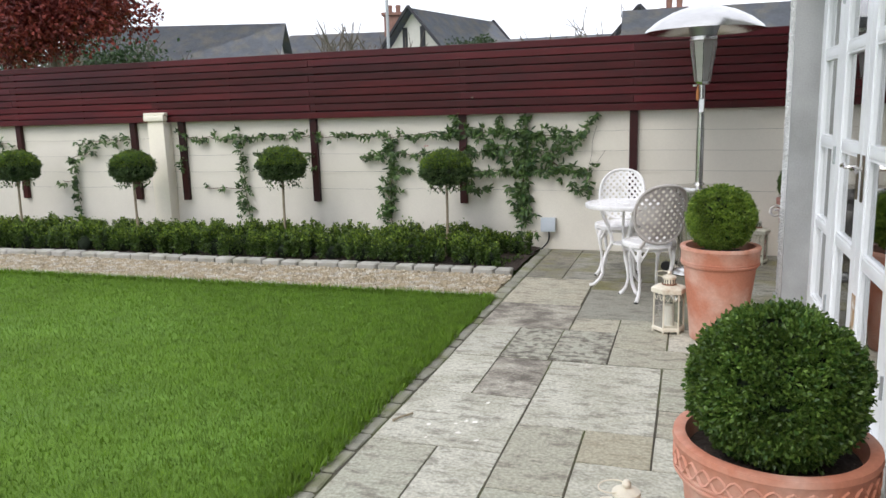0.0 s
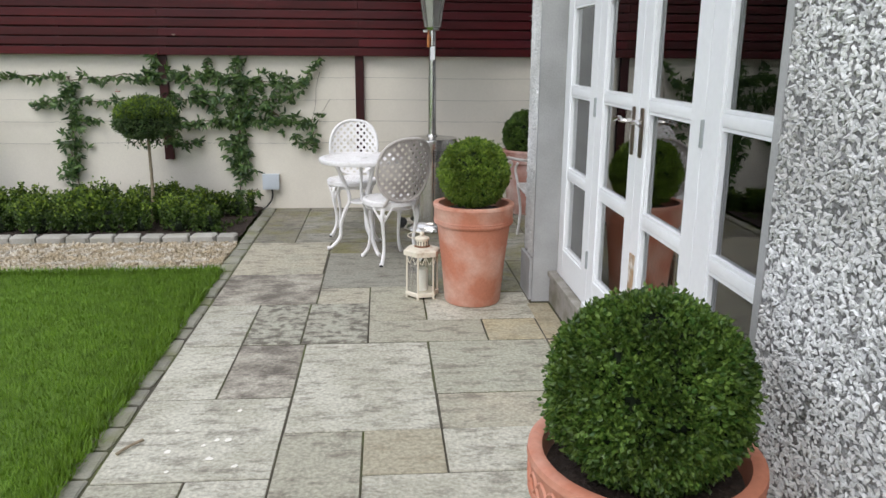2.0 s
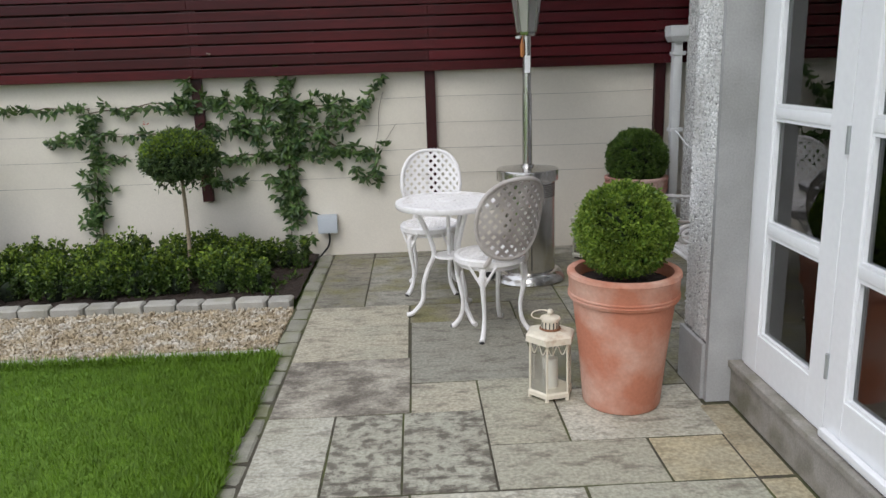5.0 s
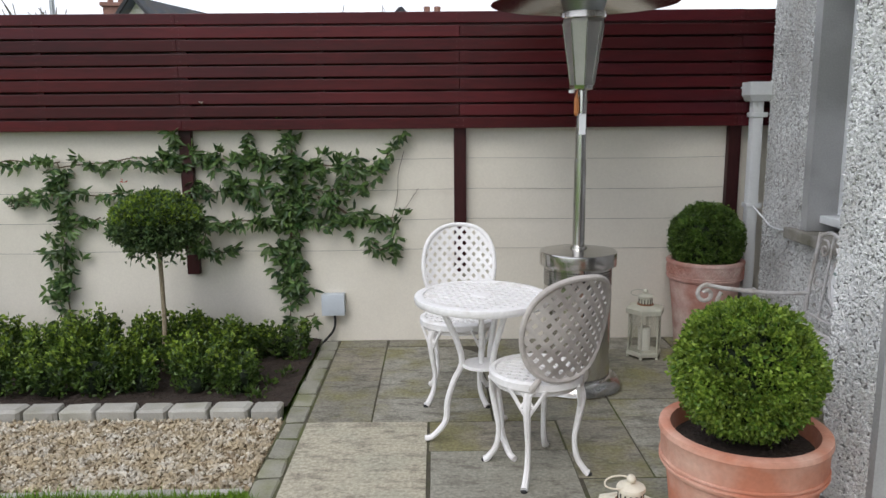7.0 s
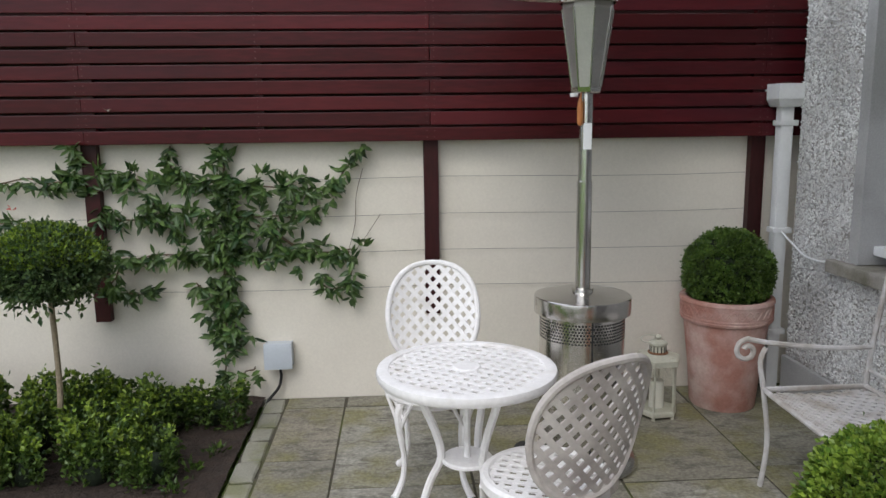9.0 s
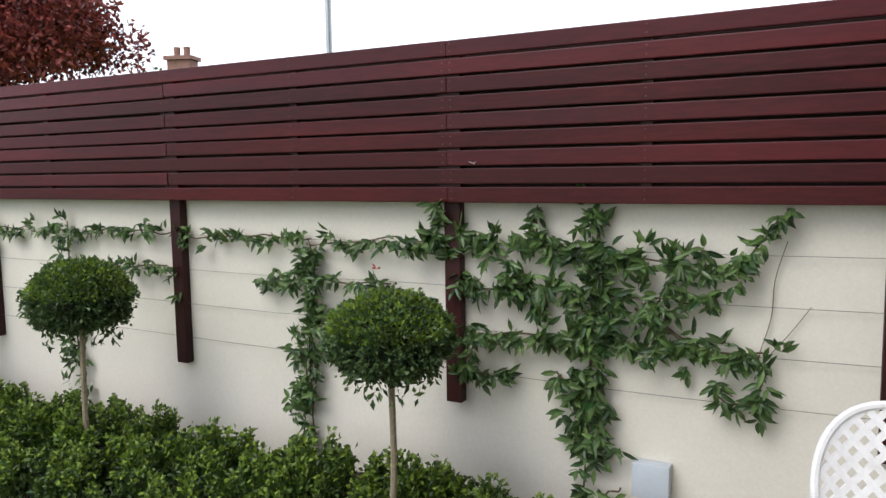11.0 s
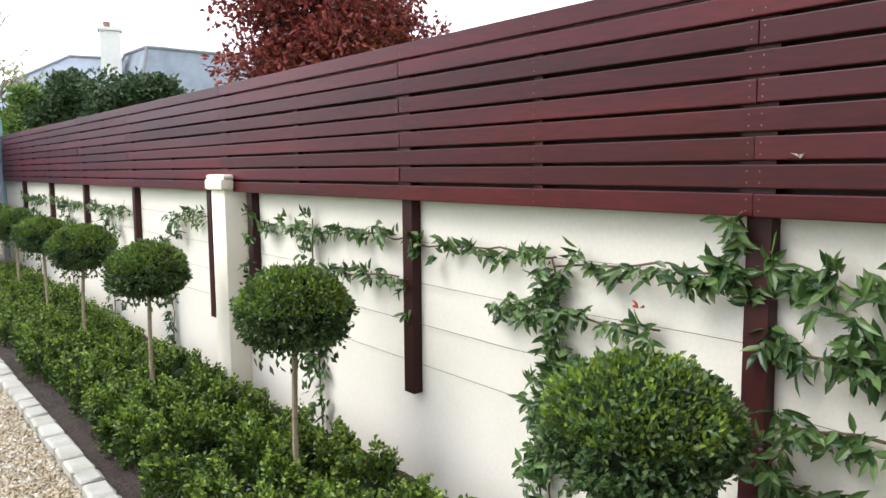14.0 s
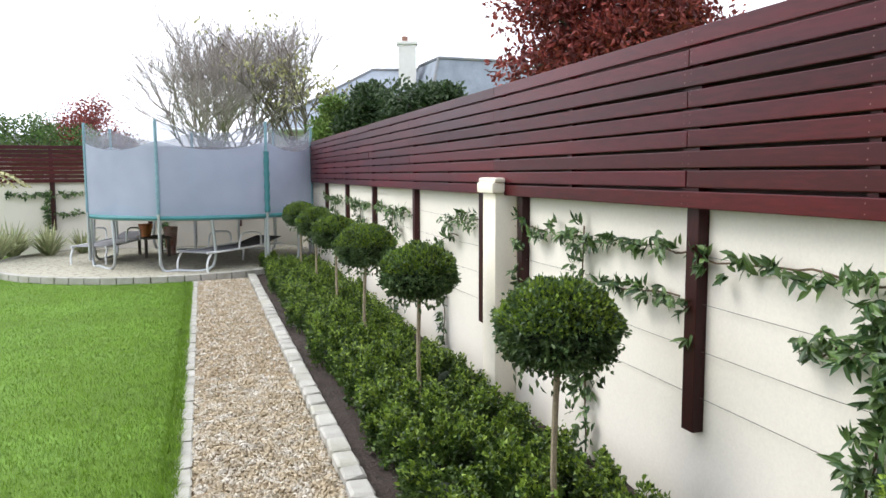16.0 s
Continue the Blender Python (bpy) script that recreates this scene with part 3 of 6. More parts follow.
MIDS = [(a + b) / 2 for a, b in zip((2.21, 0.40, -1.40, -3.195, -5.36, -7.57, -9.42, -11.2, -13.05, -14.9), (0.40, -1.40, -3.195, -5.36, -7.57, -9.42, -11.2, -13.05, -14.9, -16.7))]
for x in MIDS:
    part("batten", boxes((x - 0.022, x + 0.022, 5.5795, 5.61, FENCE_Z0 + 0.02, FENCE_TOP - 0.02)), M_FENCE, fence, smooth=False)
# screw heads, two at each crossing of slat and batten
sv, sf = [], []
for x in [p for p in POSTS] + MIDS:
    for row in range(ROWS_OF_BOARDS):
        for dz in (0.018, 0.052):
            for dx in ((-0.02, 0.02) if x in POSTS else (0.0,)):
                cx, cz, k = x + dx, FENCE_Z0 + row * PITCH + dz, len(sv)
                sv += [(cx + 0.0026 * math.cos(a * math.pi / 3), 5.5515, cz + 0.0026 * math.sin(a * math.pi / 3)) for a in range(6)]
                sf.append(tuple(range(k, k + 6)))
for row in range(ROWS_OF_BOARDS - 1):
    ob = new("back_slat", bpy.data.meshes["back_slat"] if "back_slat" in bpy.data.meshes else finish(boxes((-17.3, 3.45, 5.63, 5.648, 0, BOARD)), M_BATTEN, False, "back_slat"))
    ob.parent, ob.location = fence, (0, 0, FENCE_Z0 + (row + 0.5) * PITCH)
screws = new("screw_heads", raw_mesh("screw_heads", sv, sf, [M_SCREW]))
screws.parent = fence
tagged(screws, kind="stuff")
for i, x in enumerate(POSTS):
    part("post", boxes((x - 0.04, x + 0.04, 5.595, WALL_Y - 0.001, 0.487, FENCE_Z0 + 0.012), bevel=0.003), M_POST, fence, "dark red-brown wooden post fixed to the wall", False)

fence_w = thing("slatted_fence", pose(0, 0, 0), "red-brown slatted wooden fence at the end of the lawn", "fence", kind="structure")
west_mesh = finish(boxes((0, 0.022, -7.5, 7.5, 0, BOARD), bevel=0.004), M_FENCE_Y, False, "slat")
for row in range(ROWS_OF_BOARDS):
    ob = new("slat", west_mesh)
    ob.parent = fence_w
    ob.location = (-17.24, -1.96, FENCE_Z0 + row * PITCH)
for y in (4.4, 2.6, 0.8, -1.0, -2.8, -4.6, -6.4):
    part("post", boxes((-17.299, -17.22, y - 0.04, y + 0.04, 0.487, 2.15)), M_POST, fence_w, smooth=False)

pillar = thing("wall_pillar", pose(-5.29, 5.55, 0), "cream painted square pillar with a moulded cap against the wall", "pillar", kind="structure")
part("shaft", boxes((-0.11, 0.125, -0.06, 0.099, 0, 1.46), bevel=0.012), M_CAP, pillar)
cap = boxes((-0.14, 0.155, -0.095, 0.001, 1.46, 1.535), bevel=0.02)
box(cap, -0.15, 0.165, -0.08, 0.001, 1.53, 1.565, bevel=0.02)
part("cap", cap, M_CAP, pillar)

wires = thing("training_wires", pose(0, 0, 0), "thin galvanised wires strung along the cream wall", "wire", kind="structure")
for z in (0.638, 0.839, 1.041, 1.244):
    pts = [(x, 5.632 - (0.006 if i % 2 else 0), z + 0.006 * math.sin(x * 3)) for i, x in enumerate(np.linspace(2.2, -16.6, 45))]
    part("wire", tube(pts, 0.0013, segs=4), M_WIRE, wires)

leafbit = thing("stuck_leaf", pose(-1.263, 5.551, 1.615), "small pale dry leaf caught on the fence", "leaf")
lb_v, lb_f = leaves(np.random.default_rng(1), np.array([(0, 0, 0), (0.004, 0, 0)], float), np.array([(0.6, -0.6, 0.5), (-0.5, -0.7, 0.4)]), 0.03, 0.016, 0.1)
lb = new("blade", raw_mesh("blade", lb_v, lb_f, [M_CANDLE]))
lb.parent = leafbit

redleaf = thing("red_leaf", pose(-1.813, 5.575, 1.112), "single red leaf among the climber's green ones", "leaf")
rl_v, rl_f = oval_leaves(np.random.default_rng(6), np.zeros((3, 3)), np.array([(0.7, -0.4, 0.2), (-0.6, -0.5, 0.3), (0.1, -0.6, 0.6)]), 0.04, 0.022)
rl = new("blade", raw_mesh("blade", rl_v, rl_f, [M_REDLEAF]))
rl.parent = redleaf

jbox = thing("junction_box", pose(-0.465, 5.65, 0.2), "pale grey plastic electrical box on the cream wall", "junction box")
part("body", boxes((-0.075, 0.075, -0.07, 0.0, 0, 0.14), bevel=0.006), M_JBOX, jbox)
part("lid", boxes((-0.078, 0.078, -0.085, -0.0705, -0.004, 0.145), bevel=0.006), M_JBOX, jbox)
part("cable", tube(spline([(0.0, -0.035, 0.0), (0.005, -0.035, -0.06), (-0.01, -0.035, -0.12), (-0.05, -0.04, -0.17), (-0.08, -0.06, -0.2)]), 0.008), M_BLACK, jbox, "black cable")

# ---- house ----


def slab_wall(name, rows, mat, label):
    return structure(name, boxes(*rows), mat, label, category="wall")


OP0, OP1, DTOP = -0.02, 2.67, 2.32
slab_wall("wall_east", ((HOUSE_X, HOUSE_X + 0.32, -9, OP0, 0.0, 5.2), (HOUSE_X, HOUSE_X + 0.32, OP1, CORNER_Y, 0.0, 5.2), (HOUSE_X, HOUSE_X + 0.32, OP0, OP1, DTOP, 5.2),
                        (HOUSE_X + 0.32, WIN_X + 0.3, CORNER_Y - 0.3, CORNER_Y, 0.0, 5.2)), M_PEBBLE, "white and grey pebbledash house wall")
W0, W1, WZ0, WZ1 = 3.3, 4.865, 0.86, 2.3
slab_wall("wall_window", ((WIN_X, WIN_X + 0.3, CORNER_Y, W0, 0, 5.2), (WIN_X, WIN_X + 0.3, W1, HOUSE_END, 0, 5.2), (WIN_X, WIN_X + 0.3, W0, W1, 0, WZ0 - 0.07),
                          (WIN_X, WIN_X + 0.3, W0, W1, WZ1, 5.2), (WIN_X + 0.3, 6.5, HOUSE_END - 0.3, HOUSE_END, 0, 5.2)), M_PEBBLE_FAR, "grey pebbledash house wall with a window")
structure("trim_plinth", boxes((WIN_X - 0.025, WIN_X - 0.001, CORNER_Y + 0.002, HOUSE_END, 0, 0.24), (HOUSE_X - 0.02, HOUSE_X - 0.001, OP1 + 0.012, CORNER_Y + 0.02, 0, 0.26),
                               (HOUSE_X, WIN_X - 0.026, CORNER_Y + 0.001, CORNER_Y + 0.02, 0, 0.26), bevel=0.004), M_SMOOTH, "smooth grey plinth at the foot of the house wall", category="plinth")
structure("trim_door_reveal", boxes((HOUSE_X - 0.004, HOUSE_X + 0.15, OP1 - 0.02, OP1 + 0.012, 0, DTOP), (HOUSE_X - 0.004, HOUSE_X + 0.15, OP0 - 0.012, OP0 + 0.02, 0, DTOP),
                                    (HOUSE_X - 0.004, HOUSE_X + 0.15, OP0 + 0.021, OP1 - 0.021, DTOP - 0.02, DTOP + 0.012)), M_SMOOTH, "smooth grey render round the glazed doors", category="reveal")
structure("trim_window_reveal", boxes((WIN_X - 0.004, WIN_X + 0.17, W1 - 0.015, W1 + 0.06, WZ0, WZ1), (WIN_X - 0.004, WIN_X + 0.17, W0 - 0.06, W0 + 0.015, WZ0, WZ1)), M_SMOOTH,
          "smooth grey render round the window", category="reveal")
structure("house_roof", boxes((HOUSE_X - 0.3, 7, -9.3, CORNER_Y + 0.2, 5.2, 5.4), (WIN_X - 0.3, 7, CORNER_Y + 0.21, HOUSE_END + 0.2, 5.2, 5.4)), M_SLATE, "plain roof slab over the house", category="roof")
structure("room_shell", boxes((5.0, 5.1, -9, HOUSE_END - 0.31, 0.0, 2.7), (HOUSE_X + 0.33, 5.0, -3.1, -3.0, 0, 2.7), (WIN_X + 0.31, 5.0, HOUSE_END - 0.4, HOUSE_END - 0.31, 0, 2.7),
                               (WIN_X + 0.31, 5.0, CORNER_Y - 0.3, CORNER_Y - 0.1, 0.161, 2.69)),
          M_ROOM, "dim interior walls behind the glass", category="wall")
structure("room_floor", boxes((HOUSE_X + 0.33, 5.0, -3.0, CORNER_Y - 0.31, 0.1, 0.16), (WIN_X + 0.31, 5.0, CORNER_Y - 0.31, HOUSE_END - 0.41, 0.1, 0.16)), M_ROOMFLOOR, "dark wooden floor inside the house", category="floor")
structure("ceiling", boxes((HOUSE_X + 0.33, 5.0, -3.0, CORNER_Y - 0.31, 2.7, 2.75), (WIN_X + 0.31, 5.0, CORNER_Y - 0.31, HOUSE_END - 0.41, 2.7, 2.75)), M_ROOM, "plain room ceiling inside the house", category="ceiling")

# loose stones that stand out of the pebbledash where it is passed close by
rng = np.random.default_rng(3)


def dash(name, n, place, label):
    verts, faces = [], []
    oct_v = np.array([(1, 0, 0), (-1, 0, 0), (0, 1, 0), (0, -1, 0), (0, 0, 1), (0, 0, -1)], float)
    oct_f = ((0, 2, 4), (2, 1, 4), (1, 3, 4), (3, 0, 4), (2, 0, 5), (1, 2, 5), (3, 1, 5), (0, 3, 5))
    for i in range(n):
        c, nrm = place(i)
        s = (oct_v + rng.normal(0, 0.16, (6, 3))) * np.array((rng.uniform(0.007, 0.0155), rng.uniform(0.0045, 0.0075), rng.uniform(0.0035, 0.0065)))
        q = np.array(Euler((rng.uniform(0, 6), rng.normal(0, 0.5), math.pi / 2 + rng.normal(0, 0.5))).to_matrix())
        if rng.random() < 0.7:
            q = np.array(Euler((rng.uniform(0, 6), 0, 0)).to_matrix()) @ q
        verts.extend((s @ q.T + c).tolist())
        faces.extend(tuple(6 * i + k for k in f) for f in oct_f)
    return tagged(new(name, raw_mesh(name, verts, faces, [M_STONECHIP])), label, "pebbledash", kind="stuff")


dash("pebbledash_stones", 26000, lambda i: (np.array((HOUSE_X, rng.uniform(-1.15, OP0 - 0.015), rng.uniform(0.0, 2.4))), 0), "white and grey stone chips in the house wall")
dash("pebbledash_stones", 12000, lambda i: (np.array((HOUSE_X, rng.uniform(OP1 + 0.014, CORNER_Y), rng.uniform(0.27, 2.6))), 0), "white and grey stone chips beside the glazed doors")
dash("pebbledash_stones", 20000, lambda i: (np.array((WIN_X, rng.uniform(W1 + 0.062, HOUSE_END), rng.uniform(0.25, 2.6))) if i % 2 else np.array((WIN_X, rng.uniform(3.2, W1 + 0.06), rng.uniform(0.25, WZ0 - 0.08))), 0),
     "grey stone chips in the window wall")

# glazed doors: frame, two sidelights, two leaves
doors = thing("door_1", pose(DOOR_X, 0, 0), "white painted glazed double doors with glazed side panels", "door", kind="structure")
D0, D1 = OP0 + 0.021, OP1 - 0.021
part("door_frame", boxes((0, 0.07, D1 - 0.045, D1, 0.19, DTOP - 0.021), (0, 0.07, D0, D0 + 0.045, 0.19, DTOP - 0.021), (0, 0.07, D0 + 0.046, D1 - 0.046, DTOP - 0.06, DTOP - 0.021), bevel=0.004), M_WHITE, doors)
BARS = (0.38, 0.815, 1.274, 1.74, 2.21)


def glazed_leaf(name, y0, y1, lo, hi, low_stile, high_stile, label=""):
    """One leaf: stiles, rails, glazing bars with a raised bead, and its panes."""
    leaf = part(name, boxes((-0.012, 0.035, y0, y0 + low_stile, lo, hi), (-0.012, 0.035, y1 - high_stile, y1, lo, hi), (-0.011, 0.034, y0 + low_stile, y1 - high_stile, lo, BARS[0] - 0.012),
                            (-0.011, 0.034, y0 + low_stile, y1 - high_stile, BARS[4] - 0.01, hi), bevel=0.004), M_WHITE, doors, label, False)
    for z in BARS[1:4]:
        part("glazing_bar", boxes((-0.008, 0.03, y0 + low_stile, y1 - high_stile, z - 0.022, z + 0.022), bevel=0.007), M_WHITE, leaf)
    for a, b in zip(BARS, BARS[1:]):
        zz0, zz1 = a + (0.022 if a != BARS[0] else -0.012), b - (0.022 if b != BARS[4] else 0.01)
        bead = boxes((-0.004, 0.012, y0 + low_stile, y0 + low_stile + 0.012, zz0, zz1), (-0.004, 0.012, y1 - high_stile - 0.012, y1 - high_stile, zz0, zz1),
                     (-0.005, 0.012, y0 + low_stile, y1 - high_stile, zz0, zz0 + 0.011), (-0.005, 0.012, y0 + low_stile, y1 - high_stile, zz1 - 0.011, zz1))
        part("bead", bead, M_WHITE, leaf, smooth=False)
        pane = part("pane", boxes((0.012, 0.016, y0 + low_stile, y1 - high_stile, zz0, zz1)), M_GLASS, leaf, "clear glass pane", False)
        pane.visible_shadow = False
    return leaf


MEET, LEAF = 1.33, 0.63
glazed_leaf("side_panel", MEET + LEAF + 0.004, D1 - 0.046, 0.2, DTOP - 0.062, 0.115, 0.115)
glazed_leaf("side_panel", D0 + 0.046, MEET - LEAF - 0.004, 0.2, DTOP - 0.062, 0.115, 0.115)
leaf_a = glazed_leaf("door_leaf", MEET + 0.002, MEET + LEAF, 0.2, DTOP - 0.062, 0.094, 0.108)
leaf_b = glazed_leaf("door_leaf", MEET - LEAF, MEET - 0.002, 0.2, DTOP - 0.062, 0.108, 0.094)
part("weather_bar", boxes((-0.04, -0.013, MEET - LEAF + 0.02, MEET - 0.01, 0.205, 0.235), (-0.04, -0.013, MEET + 0.01, MEET + LEAF - 0.02, 0.205, 0.235), bevel=0.006), M_WHITE, doors)
part("bare_patch", boxes((-0.0165, -0.0125, MEET - 0.075, MEET - 0.015, 0.3, 0.66), bevel=0.001), M_ROT, leaf_b, "bare brown weathered patch of wood")
for leaf, s in ((leaf_a, 1), (leaf_b, -1)):
    hy = MEET + s * 0.052
    hd = part("handle", boxes((-0.02, -0.0125, hy - 0.017, hy + 0.017, 1.065, 1.262), bevel=0.006), M_OLDBRASS, leaf, "dark brass handle plate")
    part("lever", tube(spline([(-0.015, hy, 1.205), (-0.055, hy, 1.205), (-0.062, hy + s * 0.02, 1.206), (-0.058, hy + s * 0.06, 1.213), (-0.06, hy + s * 0.115, 1.203)]), 0.009), M_CHROME, hd, "bright lever")
    for z in (0.45, 1.22, 2.0):
        part("hinge", tube([(-0.016, MEET + s * (LEAF + 0.002), z - 0.045), (-0.016, MEET + s * (LEAF + 0.002), z + 0.045)], 0.007), M_STEEL, leaf)
structure("door_sill", boxes((1.615, 1.9, OP0 + 0.021, OP1 - 0.021, 0.0, 0.165), (1.6, 1.9, OP0 + 0.021, OP1 - 0.021, 0.166, 0.197), bevel=0.006), M_SILL, "weathered concrete sill below the doors", category="sill")
for vy in (1.42, -0.0 + 0.35):
    vent = thing("wall_vent", pose(1.615, vy, 0.03), "yellow brass louvred vent in the concrete sill", "vent")
    part("plate", boxes((-0.004, 0.0, -0.11, 0.11, 0, 0.1), bevel=0.001), M_BRASS, vent)
    for k in range(7):
        for j in range(2):
            part("slot", boxes((-0.0085, -0.0042, -0.1 + k * 0.029, -0.082 + k * 0.029, 0.012 + j * 0.042, 0.045 + j * 0.042), bevel=0.0015), M_OLDBRASS if (k + j) % 2 else M_BRASS, vent)

# a picture and a vase of flowers seen inside
pic = thing("wall_picture", pose(2.45, CORNER_Y - 0.302, 1.68), "white-framed picture hanging inside the house", "picture")
part("picture_frame", boxes((-0.3, 0.3, -0.03, 0.0, -0.25, -0.2), (-0.3, 0.3, -0.03, 0.0, 0.2, 0.25), (-0.3, -0.25, -0.03, 0.0, -0.2, 0.2), (0.25, 0.3, -0.03, 0.0, -0.2, 0.2), bevel=0.004), M_WHITE, pic, smooth=False)
part("print", boxes((-0.249, 0.249, -0.015, -0.005, -0.199, 0.199)), M_ROOM, pic, smooth=False)
sideb = thing("side_table", pose(2.1, 2.4, 0.16), "small dark wooden side table inside the doors", "table")
part("tabletop", boxes((-0.2, 0.25, -0.2, 0.2, 0.7, 0.73), bevel=0.006), M_ROOMFLOOR, sideb)
for sx, sy in ((-0.17, -0.17), (0.22, -0.17), (0.22, 0.17), (-0.17, 0.17)):
    part("leg", boxes((sx - 0.02, sx + 0.02, sy - 0.02, sy + 0.02, 0, 0.7)), M_ROOMFLOOR, sideb, smooth=False)
vase = thing("flower_vase", pose(2.08, 2.38, 0.89), "glass vase of white flowers on a side table", "vase")
part("vase_body", lathe([(0.0, 0.0), (0.05, 0.0), (0.06, 0.08), (0.045, 0.18), (0.055, 0.2), (0.05, 0.2), (0.04, 0.18)], 20), M_PVC, vase)
frng = random.Random(2)
for k in range(14):
    a, rr_ = frng.uniform(0, 6.28), frng.uniform(0.0, 0.13)
    bl = blob_core((0.045, 0.045, 0.035), (rr_ * math.cos(a), rr_ * math.sin(a), 0.33 - rr_ * 0.5 + frng.uniform(0, 0.08)), 1.0)
    part("flower", bl, M_PLAQUE, vase)
    part("stem", tube([(0, 0, 0.15), (rr_ * math.cos(a), rr_ * math.sin(a), 0.33 - rr_ * 0.5)], 0.004, segs=4), M_HEDGE, vase)

# sash window
win = thing("window_1", pose(2.525, 0, 0), "white painted casement window with small panes", "window", kind="structure")
part("window_frame", boxes((0, 0.08, W1 - 0.07, W1 - 0.016, WZ0 + 0.09, WZ1), (0, 0.08, W0 + 0.016, W0 + 0.07, WZ0 + 0.09, WZ1), (0, 0.08, W0 + 0.071, W1 - 0.071, WZ1 - 0.05, WZ1), (0, 0.08, W0 + 0.071, W1 - 0.071, WZ0 + 0.09, WZ0 + 0.13), bevel=0.004), M_WHITE, win)
part("window_board", boxes((-0.1, 0.09, W0 + 0.0165, W1 - 0.0165, WZ0 + 0.045, WZ0 + 0.089), bevel=0.006), M_WHITE, win)
wa, wb = W0 + 0.071, W1 - 0.071
for c in range(3):
    y0, y1 = wa + (wb - wa) * c / 3, wa + (wb - wa) * (c + 1) / 3
    cas = part("casement", boxes((-0.01, 0.04, y0 + 0.002, y0 + 0.05, WZ0 + 0.132, WZ1 - 0.052), (-0.01, 0.04, y1 - 0.05, y1 - 0.002, WZ0 + 0.132, WZ1 - 0.052),
                                 (-0.009, 0.039, y0 + 0.05, y1 - 0.05, WZ0 + 0.132, WZ0 + 0.185), (-0.009, 0.039, y0 + 0.05, y1 - 0.05, WZ1 - 0.1, WZ1 - 0.052), bevel=0.003), M_WHITE, win)
    part("glazing_bar", boxes((-0.006, 0.03, (y0 + y1) / 2 - 0.011, (y0 + y1) / 2 + 0.011, WZ0 + 0.185, WZ1 - 0.1), (-0.005, 0.029, y0 + 0.05, y1 - 0.05, 1.59, 1.612)), M_WHITE, cas, smooth=False)
    pane = part("pane", boxes((0.012, 0.016, y0 + 0.05, y1 - 0.05, WZ0 + 0.185, WZ1 - 0.1)), M_GLASS, cas, smooth=False)
    pane.visible_shadow = False
structure("window_sill", boxes((WIN_X - 0.045, 2.58, W0 - 0.1, 5.05, WZ0 - 0.07, WZ0 - 0.005), bevel=0.008), M_SILL, "rough weathered concrete window sill", category="sill")

pipe = thing("drainpipe", pose(2.3, 5.5, 0), "pale grey plastic drainpipe with a square hopper", "drainpipe")
part("pipe", boxes((-0.035, 0.035, -0.035, 0.035, 0.02, 1.62), bevel=0.012), M_PVC, pipe)
hop = bmesh.new()
for (x0, x1, z0, z1) in ((0.055, 0.08, 1.6, 1.72),):
    lo = [hop.verts.new((sx * x0, sy * x0, z0)) for sx, sy in ((-1, -1), (1, -1), (1, 1), (-1, 1))]
    md = [hop.verts.new((sx * x1, sy * x1, z0 + 0.04)) for sx, sy in ((-1, -1), (1, -1), (1, 1), (-1, 1))]
    hi = [hop.verts.new((sx * x1, sy * x1, z1)) for sx, sy in ((-1, -1), (1, -1), (1, 1), (-1, 1))]
    inn = [hop.verts.new((sx * (x1 - 0.008), sy * (x1 - 0.008), z1)) for sx, sy in ((-1, -1), (1, -1), (1, 1), (-1, 1))]
    bot = [hop.verts.new((sx * (x1 - 0.02), sy * (x1 - 0.02), z1 - 0.06)) for sx, sy in ((-1, -1), (1, -1), (1, 1), (-1, 1))]
    for a, b in ((lo, md), (md, hi), (hi, inn), (inn, bot)):
        for k in range(4):
            hop.faces.new((a[k], a[(k + 1) % 4], b[(k + 1) % 4], b[k]))
    hop.faces.new(bot)
    hop.faces.new(list(reversed(lo)))
part("hopper", hop, M_PVC, pipe, smooth=False)
part("debris", blob_core((0.07, 0.07, 0.025), (0, 0, 1.705), 0.95), M_BLACK, pipe, "dark debris")
for z in (0.35, 0.92, 1.5):
    part("bracket", boxes((-0.045, 0.058, -0.04, 0.04, z, z + 0.03), bevel=0.003), M_PVC, pipe)

cable = thing("wall_cable", pose(0, 0, 0), "thin white cable hanging from the drainpipe to the sill", "cable")
part("cord", tube(spline([(2.3, 5.46, 0.93), (2.335, 5.38, 0.865), (2.34, 5.28, 0.828), (2.345, 5.16, 0.822), (2.345, 5.04, 0.838)], 6), 0.005, segs=6), M_WHITE, cable)

# ---- background ----


